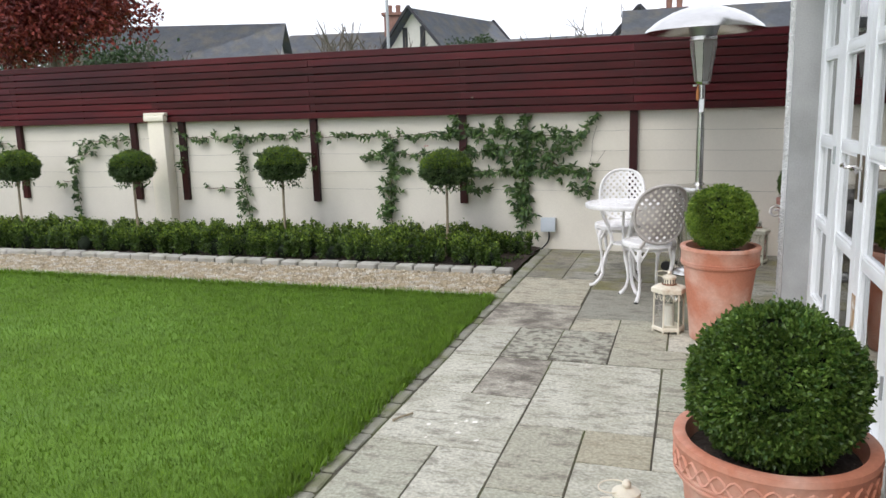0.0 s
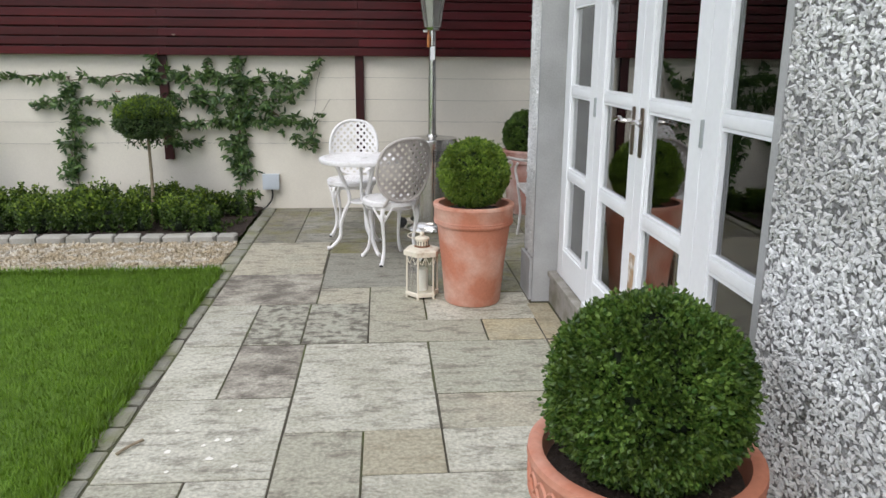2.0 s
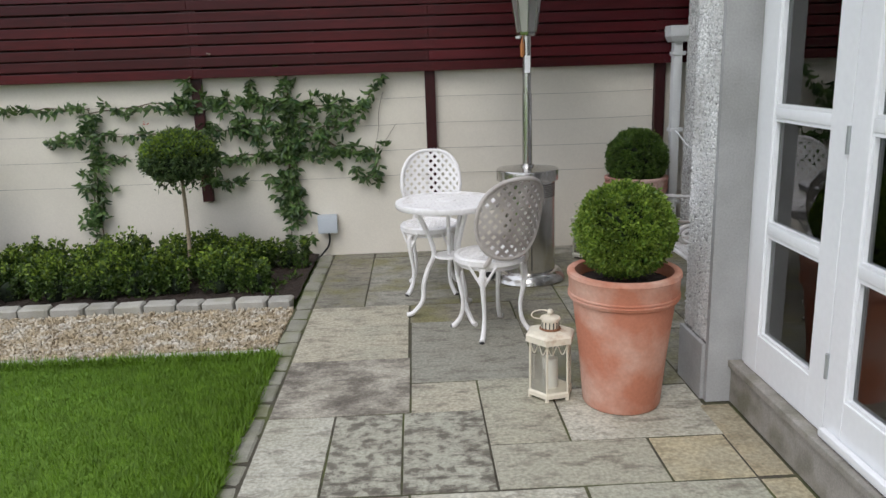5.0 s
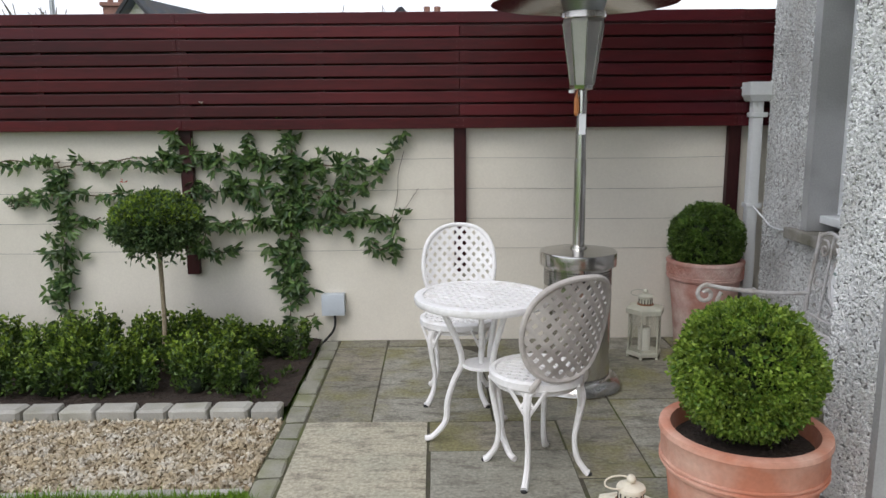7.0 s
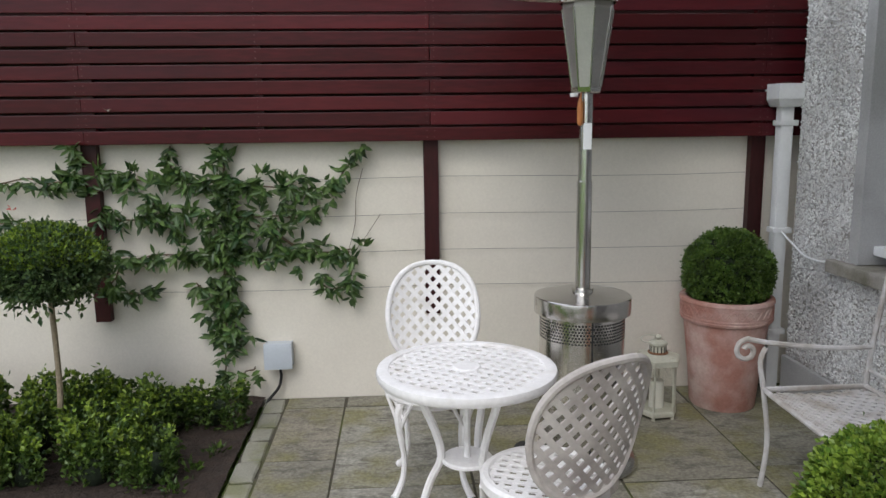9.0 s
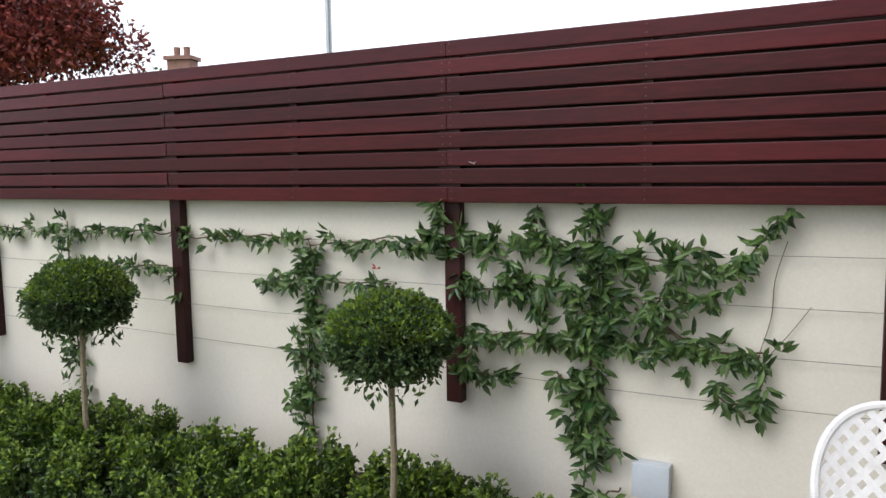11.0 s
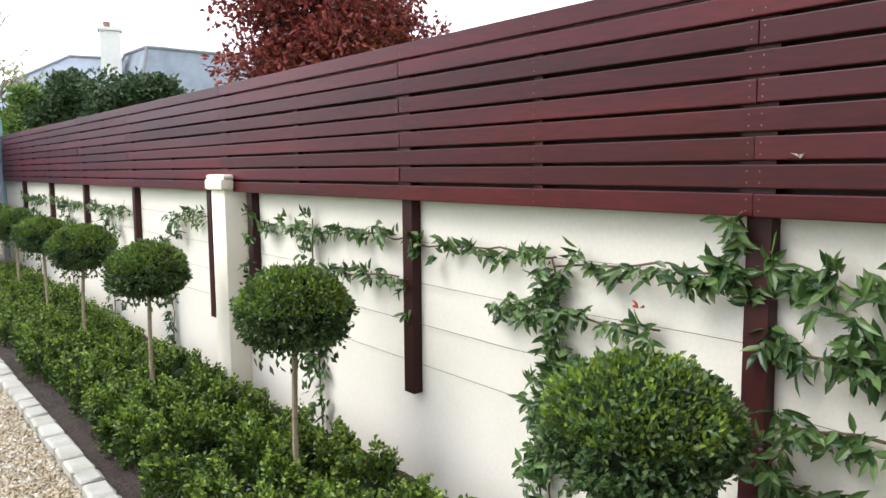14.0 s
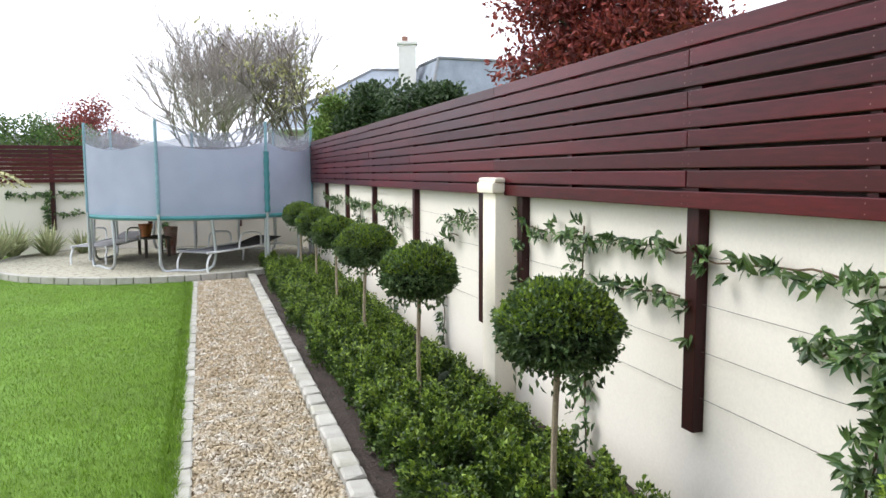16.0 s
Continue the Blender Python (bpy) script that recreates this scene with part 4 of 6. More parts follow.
def gabled_house(name, x, y, z0, w, d, h, r, turn, label, gable_timber=False, chimney=None, wins=3):
    """House with a pitched roof; ridge along local x."""
    h0 = thing(name, pose(x, y, z0, 0, 0, turn), label, "house")
    part("wall", boxes((-w / 2, w / 2, -d / 2, d / 2, 0, h)), M_HOUSEW, h0, smooth=False)
    bm = bmesh.new()
    e = 0.35
    a = [bm.verts.new(p) for p in ((-w / 2 - e, -d / 2 - e, h - 0.15), (w / 2 + e, -d / 2 - e, h - 0.15), (w / 2 + e, 0, h + r), (-w / 2 - e, 0, h + r), (-w / 2 - e, d / 2 + e, h - 0.15), (w / 2 + e, d / 2 + e, h - 0.15))]
    bm.faces.new((a[0], a[1], a[2], a[3]))
    bm.faces.new((a[3], a[2], a[5], a[4]))
    bmesh.ops.solidify(bm, geom=bm.faces[:], thickness=0.18)
    part("roof", bm, M_SLATE, h0, smooth=False)
    for s in (-1, 1):
        g = bmesh.new()
        tri = [g.verts.new((s * w / 2, -d / 2, h)), g.verts.new((s * w / 2, d / 2, h)), g.verts.new((s * w / 2, 0, h + r - 0.1))]
        tri2 = [g.verts.new((s * (w / 2 - 0.2), v.co.y, v.co.z)) for v in tri]
        g.faces.new(tri)
        g.faces.new(tri2)
        for k in range(3):
            g.faces.new((tri[k], tri[(k + 1) % 3], tri2[(k + 1) % 3], tri2[k]))
        part("gable", g, M_HOUSEW, h0, smooth=False)
        if gable_timber:
            for k in (-0.3, -0.1, 0.1, 0.3):
                part("timber", boxes((s * w / 2 - 0.06, s * w / 2 + 0.06, k * d - 0.1, k * d + 0.1, h - 0.6, h + r * (1 - abs(k) * 2) - 0.2)), M_TIMBER, h0, smooth=False)
            for q in (-1, 1):
                part("bargeboard", tube([(s * (w / 2 + 0.36), q * (d / 2 + 0.3), h - 0.1), (s * (w / 2 + 0.36), 0, h + r + 0.05)], 0.07, segs=4), M_TIMBER, h0, smooth=False)
    for k in range(wins):
        xx = -w / 2 + w * (k + 0.5) / wins
        wn_ = part("window", boxes((xx - 0.5, xx + 0.5, -d / 2 - 0.03, -d / 2 + 0.02, h - 1.7, h - 0.5)), M_DARK, h0, smooth=False)
        part("pane", boxes((xx - 0.42, xx - 0.03, -d / 2 - 0.05, -d / 2 - 0.032, h - 1.62, h - 0.58), (xx + 0.03, xx + 0.42, -d / 2 - 0.05, -d / 2 - 0.032, h - 1.62, h - 0.58)), M_JBOX, wn_, smooth=False)
    if chimney is not None:
        ch = part("chimney", boxes((chimney - 0.45, chimney + 0.45, -0.35, 0.35, h, h + r + 0.7), (chimney - 0.55, chimney + 0.55, -0.45, 0.45, h + r + 0.71, h + r + 0.85)), M_HOUSEW if gable_timber is None else M_BRICK, h0, smooth=False)
        for k in (-0.2, 0.2):
            part("chimney_pot", lathe([(0.11, h + r + 0.85), (0.13, h + r + 1.2), (0.1, h + r + 1.22)], 10, (chimney + k, 0)), M_BRICK, ch)
    return h0


def polar(az, dist, eye):
    return eye[0] - dist * math.sin(radians(az)), eye[1] + dist * math.cos(radians(az))


E0, E16 = (0.95, -2.28), (-0.52, 3.64)
hx, hy = polar(36.5, 34, E0)
gabled_house("house", hx, hy, -0.06, 8.0, 7, 2.2, 3.1, 20, "grey slate-roofed house behind bare trees", False, -3.2)
hx, hy = polar(22.0, 38, E0)
gabled_house("house", hx, hy, -0.06, 9, 7, 2.5, 2.9, 12, "slate-roofed house behind a bare tree", False, 0.4)
hx, hy = polar(17.0, 33, E0)
gabled_house("house", hx, hy, -0.06, 6, 4.2, 3.0, 2.5, 75, "white gabled house with slate roof", True)
hx, hy = polar(4.0, 33, E0)
gabled_house("house", hx, hy, -0.06, 13, 7, 2.6, 1.9, 2, "slate-roofed house with dark timbered gable", False, 1.5)
hx, hy = polar(3.2, 29, E0)
gabled_house("house", hx, hy, -0.06, 5, 2.6, 3.1, 1.6, 88, "black and white timbered gable", True)
hx, hy = polar(-5.5, 24, E0)
gabled_house("house", hx, hy, -0.06, 8, 6, 2.2, 2.1, 4, "house with pale slate roof behind the fence", False)


def hipped_house(x, y, turn, w, d, h, top_w, top_d, z, label, chimney=None, skylight=False):
    """House whose slate roof slopes up on all four sides to a short flat top."""
    h0 = thing("house", pose(x, y, -0.06, 0, 0, turn), label, "house")
    part("wall", boxes((-w / 2, w / 2, -d / 2, d / 2, 0, h)), M_HOUSEW, h0, smooth=False)
    bm = bmesh.new()
    lo = [bm.verts.new((sx * (w / 2 + 0.3), sy * (d / 2 + 0.3), h - 0.05)) for sx, sy in ((-1, -1), (1, -1), (1, 1), (-1, 1))]
    hi = [bm.verts.new((sx * top_w / 2, sy * top_d / 2, z)) for sx, sy in ((-1, -1), (1, -1), (1, 1), (-1, 1))]
    for k in range(4):
        bm.faces.new((lo[k], lo[(k + 1) % 4], hi[(k + 1) % 4], hi[k]))
    bm.faces.new(hi)
    bm.faces.new(lo[::-1])
    roof = part("roof", bm, M_SLATEPALE, h0, smooth=False)
    for k in range(4):
        a, b = (((-1, -1), (1, -1)), ((1, -1), (1, 1)), ((1, 1), (-1, 1)), ((-1, 1), (-1, -1)))[k]
        part("ridge_tile", tube([(a[0] * top_w / 2, a[1] * top_d / 2, z + 0.02), (b[0] * top_w / 2, b[1] * top_d / 2, z + 0.02)], 0.07, segs=6), M_SLATE, roof)
        part("hip_tile", tube([(a[0] * (w / 2 + 0.3), a[1] * (d / 2 + 0.3), h), (a[0] * top_w / 2, a[1] * top_d / 2, z + 0.02)], 0.06, segs=6), M_SLATE, roof)
    part("gutter", tube([(-w / 2 - 0.35, -d / 2 - 0.36, h - 0.08), (w / 2 + 0.35, -d / 2 - 0.36, h - 0.08)], 0.07, segs=8), M_JBOX, h0)
    for k in range(3):
        xx = -w / 2 + w * (k + 0.5) / 3
        wn_ = part("window", boxes((xx - 0.5, xx + 0.5, -d / 2 - 0.03, -d / 2 + 0.02, h - 1.7, h - 0.5)), M_DARK, h0, smooth=False)
        part("pane", boxes((xx - 0.42, xx - 0.03, -d / 2 - 0.05, -d / 2 - 0.032, h - 1.62, h - 0.58), (xx + 0.03, xx + 0.42, -d / 2 - 0.05, -d / 2 - 0.032, h - 1.62, h - 0.58)), M_JBOX, wn_, smooth=False)
    if chimney:
        cx, cy, cz = chimney
        ch = part("chimney", boxes((cx - 0.38, cx + 0.38, cy - 0.3, cy + 0.3, h - 1, cz)), M_HOUSEW, h0, smooth=False)
        part("cap", boxes((cx - 0.46, cx + 0.46, cy - 0.38, cy + 0.38, cz, cz + 0.13), bevel=0.02), M_HOUSEW, ch, smooth=False)
        part("chimney_pot", lathe([(0.12, cz + 0.13), (0.14, cz + 0.36), (0.1, cz + 0.38)], 10, (cx - 0.1, cy)), M_BRICK, ch)
    return h0


E14 = (-0.24, 3.46)
hx, hy = polar(75.4, 35, E14)
hipped_house(hx, hy, 75.4, 10.5, 7.5, 3.5, 2.3, 0.9, 6.25, "pale slate hipped-roof house with a tall white chimney", (0.4, -1.3, 7.2))
cx0, cy0 = polar(72.4, 32, E14)
ca, sa = math.cos(radians(92)), math.sin(radians(92))
hipped_house(cx0 + ca * 2.0 - sa * 1.3, cy0 + sa * 2.0 + ca * 1.3, 92, 5.2, 3.8, 3.4, 4.0, 2.6, 6.4, "pale grey steep slate-roofed house behind green trees")
hx, hy = polar(103.5, 40, E16)
gabled_house("house", hx, hy, -0.06, 9, 5, 2.3, 1.2, 95, "low white house beyond the garden fence", False)

pole = thing("metal_pole", pose(-2.4, 6.05, -0.06), "thin grey metal pole standing behind the fence", "pole")
part("shaft", tube([(0, 0, 0), (0, 0, 3.05)], 0.018, segs=10), M_STEEL, pole)
part("finial", lathe([(0.022, 3.04), (0.024, 3.06), (0.0, 3.075)], 10), M_STEEL, pole)


def leafy_tree(name, x, y, radii, zc, mat, n, leaf, label, seed, clumps=26, lean=0.0):
    """Tapered trunk and limbs, with a crown of many leaf clumps of uneven outline."""
    rg = np.random.default_rng(seed)
    rr = random.Random(seed)
    t = thing(name, pose(x, y, -0.06), label, "tree")
    bm = tube(spline([(0, 0, 0), (0.05, 0.03, zc * 0.4), (lean, 0, zc - radii[2] * 0.2), (lean * 1.3, 0.05, zc + radii[2] * 0.6)], 4), [0.14 - 0.009 * k for k in range(13)], segs=8)
    verts, faces = [], []
    for k in range(clumps):
        d = Vector((rr.gauss(0, 1), rr.gauss(0, 1), rr.gauss(0, 1))).normalized() * rr.uniform(0.35, 0.95)
        c = Vector((d.x * radii[0] + lean, d.y * radii[1], d.z * radii[2] + zc))
        tube(spline([(lean * 0.6, 0, zc - radii[2] * 0.5), tuple(c * 0.6 + Vector((lean, 0, zc - radii[2] * 0.3)) * 0.4), tuple(c)], 3), [0.05, 0.045, 0.04, 0.032, 0.025, 0.018, 0.01], bm, segs=5)
        sz = rr.uniform(0.22, 0.42) * max(radii)
        p, o = blob_points(rg, n // clumps, (sz, sz, sz * 0.8), 0.15, 0.7, k)
        v, f = leaves(rg, p + np.array(c), o, leaf, leaf * 0.6, 0.9)
        base = sum(len(a) for a in verts)
        verts.append(v)
        faces += [tuple(i + base for i in q) for q in f]
    part("trunk", bm, M_BARK, t)
    cr = new("crown", raw_mesh("crown", np.concatenate(verts), faces, [mat]))
    cr.parent = t
    return t


def bare_tree(name, x, y, height, width, label, seed, stems=7, twigs=3, leaf_mat=None, bark=M_BARK, spread=0.42):
    """Many-stemmed leafless tree: limbs that fork into fine twigs."""
    rr = random.Random(seed)
    t = thing(name, pose(x, y, -0.06), label, "tree")
    bm = bmesh.new()
    ends = []

    def grow(p, d, ln, r, depth):
        q = p + d * ln
        mid = (p + q) / 2 + Vector((rr.gauss(0, 1), rr.gauss(0, 1), rr.gauss(0, 0.4))) * ln * 0.06
        tube([p, mid, q], [r, r * 0.85, r * 0.65], bm, segs=5 if depth > 2 else 4)
        if depth == 0:
            ends.append(q)
            return
        for _ in range(3):
            nd = (d + Vector((rr.gauss(0, spread), rr.gauss(0, spread), rr.gauss(0.12, 0.25)))).normalized()
            grow(p.lerp(q, rr.uniform(0.55, 1.0)), nd, ln * rr.uniform(0.6, 0.82), r * 0.68, depth - 1)

    for s in range(stems):
        a = 2 * math.pi * s / stems + rr.uniform(-0.3, 0.3)
        out = rr.uniform(0.1, width)
        grow(Vector((0.1 * math.cos(a), 0.1 * math.sin(a), 0)), Vector((math.cos(a) * out, math.sin(a) * out, 1)).normalized(), height * 0.4, 0.06, twigs + 1)
    part("trunk", bm, bark, t)
    if leaf_mat:
        rg = np.random.default_rng(seed)
        pts = np.array([e[:] for e in ends])
        pts = np.repeat(pts, 3, 0) + rg.normal(0, 0.12, (len(pts) * 3, 3))
        v, f = leaves(rg, pts, np.tile((0, 0, -1.0), (len(pts), 1)), 0.16, 0.09, 0.7)
        cr = new("crown", raw_mesh("crown", v, f, [leaf_mat]))
        cr.parent = t
    return t


leafy_tree("copper_tree", -10.42, 9.25, (1.55, 1.5, 1.35), 3.75, M_COPPER, 22000, 0.1, "dark red copper-leaved tree behind the fence", 5, 40)
for i, (az, ds, rad, zc, mt, sd) in enumerate(((80.8, 20, (1.0, 1.0, 0.9), 2.7, M_FRESHTREE, 11), (77.2, 19, (0.8, 0.8, 1.0), 2.95, M_DARKTREE, 12), (72.8, 17, (1.25, 1.25, 0.9), 2.95, M_DARKTREE, 13),
                                               (100.5, 34, (2.4, 2.4, 1.2), 2.7, M_GREENTREE, 14), (97.0, 37, (2.6, 2.2, 1.5), 3.3, M_COPPER, 15))):
    tx, ty = polar(az, ds, E16)
    leafy_tree("evergreen_tree" if mt != M_COPPER else "copper_tree", tx, ty, rad, zc, mt, 9000, 0.13, "green leafy tree beyond the garden fence" if mt != M_COPPER else "small copper-leaved tree beyond the fence", sd)
tx, ty = polar(15.3, 26, E0)
leafy_tree("evergreen_tree", tx, ty, (1.0, 1.0, 1.5), 3.0, M_DARKTREE, 8000, 0.1, "conical evergreen behind the fence", 17)
tx, ty = polar(44, 30, E0)
leafy_tree("evergreen_tree", tx, ty, (4.5, 2, 1.0), 2.9, M_DARKTREE, 9000, 0.16, "ragged grey-green hedge trees behind the fence", 18)
tx, ty = polar(88.3, 26, E16)
bare_tree("bare_tree", tx, ty, 6.4, 0.5, "tall many-stemmed bare tree behind the trampoline", 21, 10, 5, bark=M_TWIG, spread=0.4)
tx, ty = polar(82.5, 24, E16)
bare_tree("birch_tree", tx, ty, 6.0, 0.2, "pale young-leaved birch behind the trampoline", 22, 3, 3, M_CATKIN)
for az, ds, hgt, sd in ((25.5, 27, 5.0, 23), (21.5, 30, 5.2, 24), (38.0, 30, 4.6, 25), (8.0, 25, 4.8, 26), (46, 26, 4.6, 27), (41.5, 32, 5.4, 28)):
    tx, ty = polar(az, ds, E0)
    bare_tree("bare_tree", tx, ty, hgt, 0.45, "leafless brown tree behind the fence", sd, 5, 2)

# ---- things on the patio ----


def lattice(bm, a, b, pitch, width, thick, place, power=2.0, segs=6):
    """Two crossing layers of flat diagonal bars inside an oval with half axes a and b; place maps (u, v, height) to a point."""
    k = math.sqrt(0.5)
    reach = max(a, b) * 1.5
    count = int(reach / pitch) + 1

    def inside(u, v):
        return abs(u / a) ** power + abs(v / b) ** power <= 1.0

    for layer, (dx, dy) in enumerate(((k, k), (k, -k))):
        nx, ny = -dy, dx
        for i in range(-count, count + 1):
            c = i * pitch
            ts = [t for t in np.linspace(-reach, reach, 161) if inside(nx * c + dx * t, ny * c + dy * t)]
            if len(ts) < 3:
                continue
            t0, t1 = ts[0], ts[-1]
            h0 = layer * 0.0025
            prev = None
            for s in range(segs + 1):
                t = t0 + (t1 - t0) * s / segs
                ring = []
                for off, hh in ((-width / 2, h0), (width / 2, h0), (width / 2, h0 + thick), (-width / 2, h0 + thick)):
                    ring.append(bm.verts.new(place(nx * (c + off) + dx * t, ny * (c + off) + dy * t, hh)))
                if prev:
                    for q in range(4):
                        bm.faces.new((prev[q], prev[(q + 1) % 4], ring[(q + 1) % 4], ring[q]))
                else:
                    bm.faces.new(list(reversed(ring)))
                prev = ring
            bm.faces.new(prev)
    return bm


def cast_chair(m, label, mat, mat_back):
    """Round-seated cast metal chair with a woven-looking back; it faces local +y."""
    ch = thing("garden_chair", m, label, "chair", "chairs round the garden table")
    flat = lattice(bmesh.new(), 0.178, 0.178, 0.04, 0.018, 0.007, lambda u, v, h: (u, v, 0.446 + h), segs=3)
    seat = part("seat", flat, mat, ch)
    part("seat_rim", lathe([(0.172, 0.452), (0.18, 0.461), (0.195, 0.461), (0.205, 0.452), (0.205, 0.425), (0.196, 0.415), (0.185, 0.43), (0.172, 0.452)], 48), mat, ch)
    part("apron", lathe([(0.178, 0.44), (0.186, 0.44), (0.18, 0.395), (0.172, 0.395), (0.178, 0.44)], 40), mat, ch)

    def bend(u, v, h):
        ang = u / 0.34
        lean = 0.19 * (v + 0.22) / 0.44
        r = 0.32 + h
        return (math.sin(ang) * r, -math.cos(ang) * r + 0.12 - lean * 0.6, 0.69 + v)

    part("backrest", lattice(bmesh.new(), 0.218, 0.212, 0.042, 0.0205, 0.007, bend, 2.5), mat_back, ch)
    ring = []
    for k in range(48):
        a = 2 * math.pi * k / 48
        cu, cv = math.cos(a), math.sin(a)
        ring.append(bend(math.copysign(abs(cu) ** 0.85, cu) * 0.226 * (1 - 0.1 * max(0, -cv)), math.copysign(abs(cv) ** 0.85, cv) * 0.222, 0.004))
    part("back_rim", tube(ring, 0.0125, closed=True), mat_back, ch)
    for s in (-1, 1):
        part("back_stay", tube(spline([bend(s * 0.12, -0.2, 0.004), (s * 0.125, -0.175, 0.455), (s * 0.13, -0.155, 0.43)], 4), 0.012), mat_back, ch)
    for a in (45, 135, 225, 315):
        c, s = math.cos(radians(a)), math.sin(radians(a))
        leg = tube(spline([(c * r, s * r, z) for r, z in ((0.165, 0.43), (0.195, 0.36), (0.185, 0.27), (0.168, 0.17), (0.178, 0.08), (0.215, 0.02), (0.232, 0.008))], 4),
                   [0.02 - 0.0007 * k for k in range(13)] + [0.0115 + 0.0005 * k for k in range(12)])
        lg = part("leg", leg, mat, ch)
        kn = bmesh.new()
        tx, ty = -s, c
        for p0, p1 in (((-0.075, 0.425), (0.0, 0.3)), ((0.075, 0.425), (0.0, 0.3)), ((-0.03, 0.42), (0.03, 0.345)), ((0.03, 0.42), (-0.03, 0.345)), ((-0.078, 0.425), (0.078, 0.425))):
            tube([(c * 0.188 + tx * p[0], s * 0.188 + ty * p[0], p[1]) for p in (p0, p1)], 0.0085, kn, segs=6)
        part("knee_lattice", kn, mat, lg)
        part("foot_cap", lathe([(0.0, 0.0), (0.014, 0.0), (0.015, 0.008), (0.0, 0.012)], 12, (c * 0.232, s * 0.232)), M_BLACK, lg)
    return ch


cast_chair(pose(0.35, 4.57, 0, 0, 0, 176), "white cast metal garden chair with a lattice back, beside the wall", M_CAST, M_CAST)
# this chair's back takes the grey copy, painted as its shaded side
cast_chair(pose(0.665, 3.7, 0, 0, 0, 26), "white cast metal garden chair with a lattice back tinted as in shade", M_CAST, M_CASTSHADE)

table = thing("garden_table", pose(0.445, 3.99, 0, 0, 0, 8), "round white cast metal garden table with lattice top", "table")
part("tabletop", lattice(bmesh.new(), 0.275, 0.275, 0.042, 0.0205, 0.007, lambda u, v, h: (u, v, 0.702 + h), segs=3), M_CAST, table)
part("table_rim", lathe([(0.265, 0.705), (0.27, 0.715), (0.29, 0.717), (0.308, 0.712), (0.312, 0.7), (0.308, 0.685), (0.305, 0.68), (0.28, 0.693), (0.265, 0.705)], 64), M_CAST, table)
part("centre_ring", lathe([(0.0, 0.717), (0.045, 0.717), (0.05, 0.713), (0.05, 0.705), (0.0, 0.705)], 24), M_CAST, table)
for a in (172, 292, 52):
    c, s = math.cos(radians(a)), math.sin(radians(a))
    leg = tube(spline([(c * r, s * r, z) for r, z in ((0.2, 0.695), (0.165, 0.61), (0.11, 0.48), (0.092, 0.385), (0.13, 0.3), (0.16, 0.2), (0.17, 0.1), (0.23, 0.025), (0.27, 0.014))], 4), 0.0145)
    part("leg", leg, M_CAST, table)
part("shelf", lathe([(0.0, 0.385), (0.085, 0.385), (0.09, 0.38), (0.09, 0.372), (0.0, 0.372)], 28), M_CAST, table)
part("shelf_rod", tube([(0, 0, 0.384), (0, 0, 0.706)], 0.012), M_CAST, table)

heater = thing("patio_heater", pose(1.03, 4.74, 0), "brushed steel patio heater with domed reflector, standing on slabs", "patio heater")
part("base_plate", lathe([(0.0, 0.0), (0.255, 0.0), (0.262, 0.01), (0.255, 0.03), (0.235, 0.06), (0.205, 0.075), (0.19, 0.078)], 48), M_CHROME, heater)
part("cylinder_housing", lathe([(0.188, 0.07), (0.188, 0.735), (0.17, 0.74)], 48), M_CHROME, heater)
part("housing_lid", lathe([(0.19, 0.705), (0.213, 0.705), (0.2135, 0.707), (0.2135, 0.771), (0.2125, 0.776), (0.209, 0.779), (0.2085, 0.7785), (0.14, 0.786), (0.05, 0.792), (0.047, 0.793), (0.045, 0.808), (0.035, 0.812), (0.0, 0.812)], 48), M_CHROME, heater)
pv, pf = [], []
for r in range(7):
    for k in range(84):
        a = 2 * math.pi * (k + 0.5 * (r % 2)) / 84
        z = 0.6 + r * 0.0135
        b0 = len(pv)
        for q in range(6):
            aa = a + 0.0048 / 0.188 * math.cos(q * math.pi / 3)
            pv.append((0.1886 * math.cos(aa), 0.1886 * math.sin(aa), z + 0.0048 * math.sin(q * math.pi / 3)))
        pf.append(tuple(range(b0, b0 + 6)))
holes = new("vent_holes", raw_mesh("vent_holes", pv, pf, [M_DARK]))
holes.parent = heater
tagged(holes, kind="stuff")
for sx, sz in ((-0.016, 0.68), (0.03, 0.56), (-0.02, 0.42), (0.022, 0.42)):
    part("screw", tube([(sx, -0.186, sz), (sx, -0.1915, sz)], 0.0045, segs=8), M_CHROME, heater)
part("door_seam", boxes((-0.0035, 0.0035, -0.1895, -0.187, 0.1, 0.7)), M_DARK, heater, smooth=False)
part("pole", lathe([(0.033, 0.81), (0.033, 1.28), (0.029, 1.285), (0.029, 1.67)], 24), M_CHROME, heater)
part("control_box", lathe([(0.055, 1.655), (0.066, 1.66), (0.07, 1.68)], 8), M_CHROME, heater)
part("burner_screen", lathe([(0.06, 1.67), (0.108, 2.0), (0.106, 2.03)], 8), M_SATIN, heater, smooth=False)
for k in range(8):
    a = 2 * math.pi * k / 8
    part("screen_bar", tube([(0.061 * math.cos(a), 0.061 * math.sin(a), 1.67), (0.11 * math.cos(a), 0.11 * math.sin(a), 2.0)], 0.004, segs=5), M_CHROME, heater)
part("collar", lathe([(0.115, 2.02), (0.122, 2.025), (0.122, 2.055), (0.1, 2.06)], 24), M_CHROME, heater)
part("emitter", lathe([(0.1, 2.05), (0.13, 2.15), (0.17, 2.22), (0.0, 2.24)], 24), M_STEEL, heater)
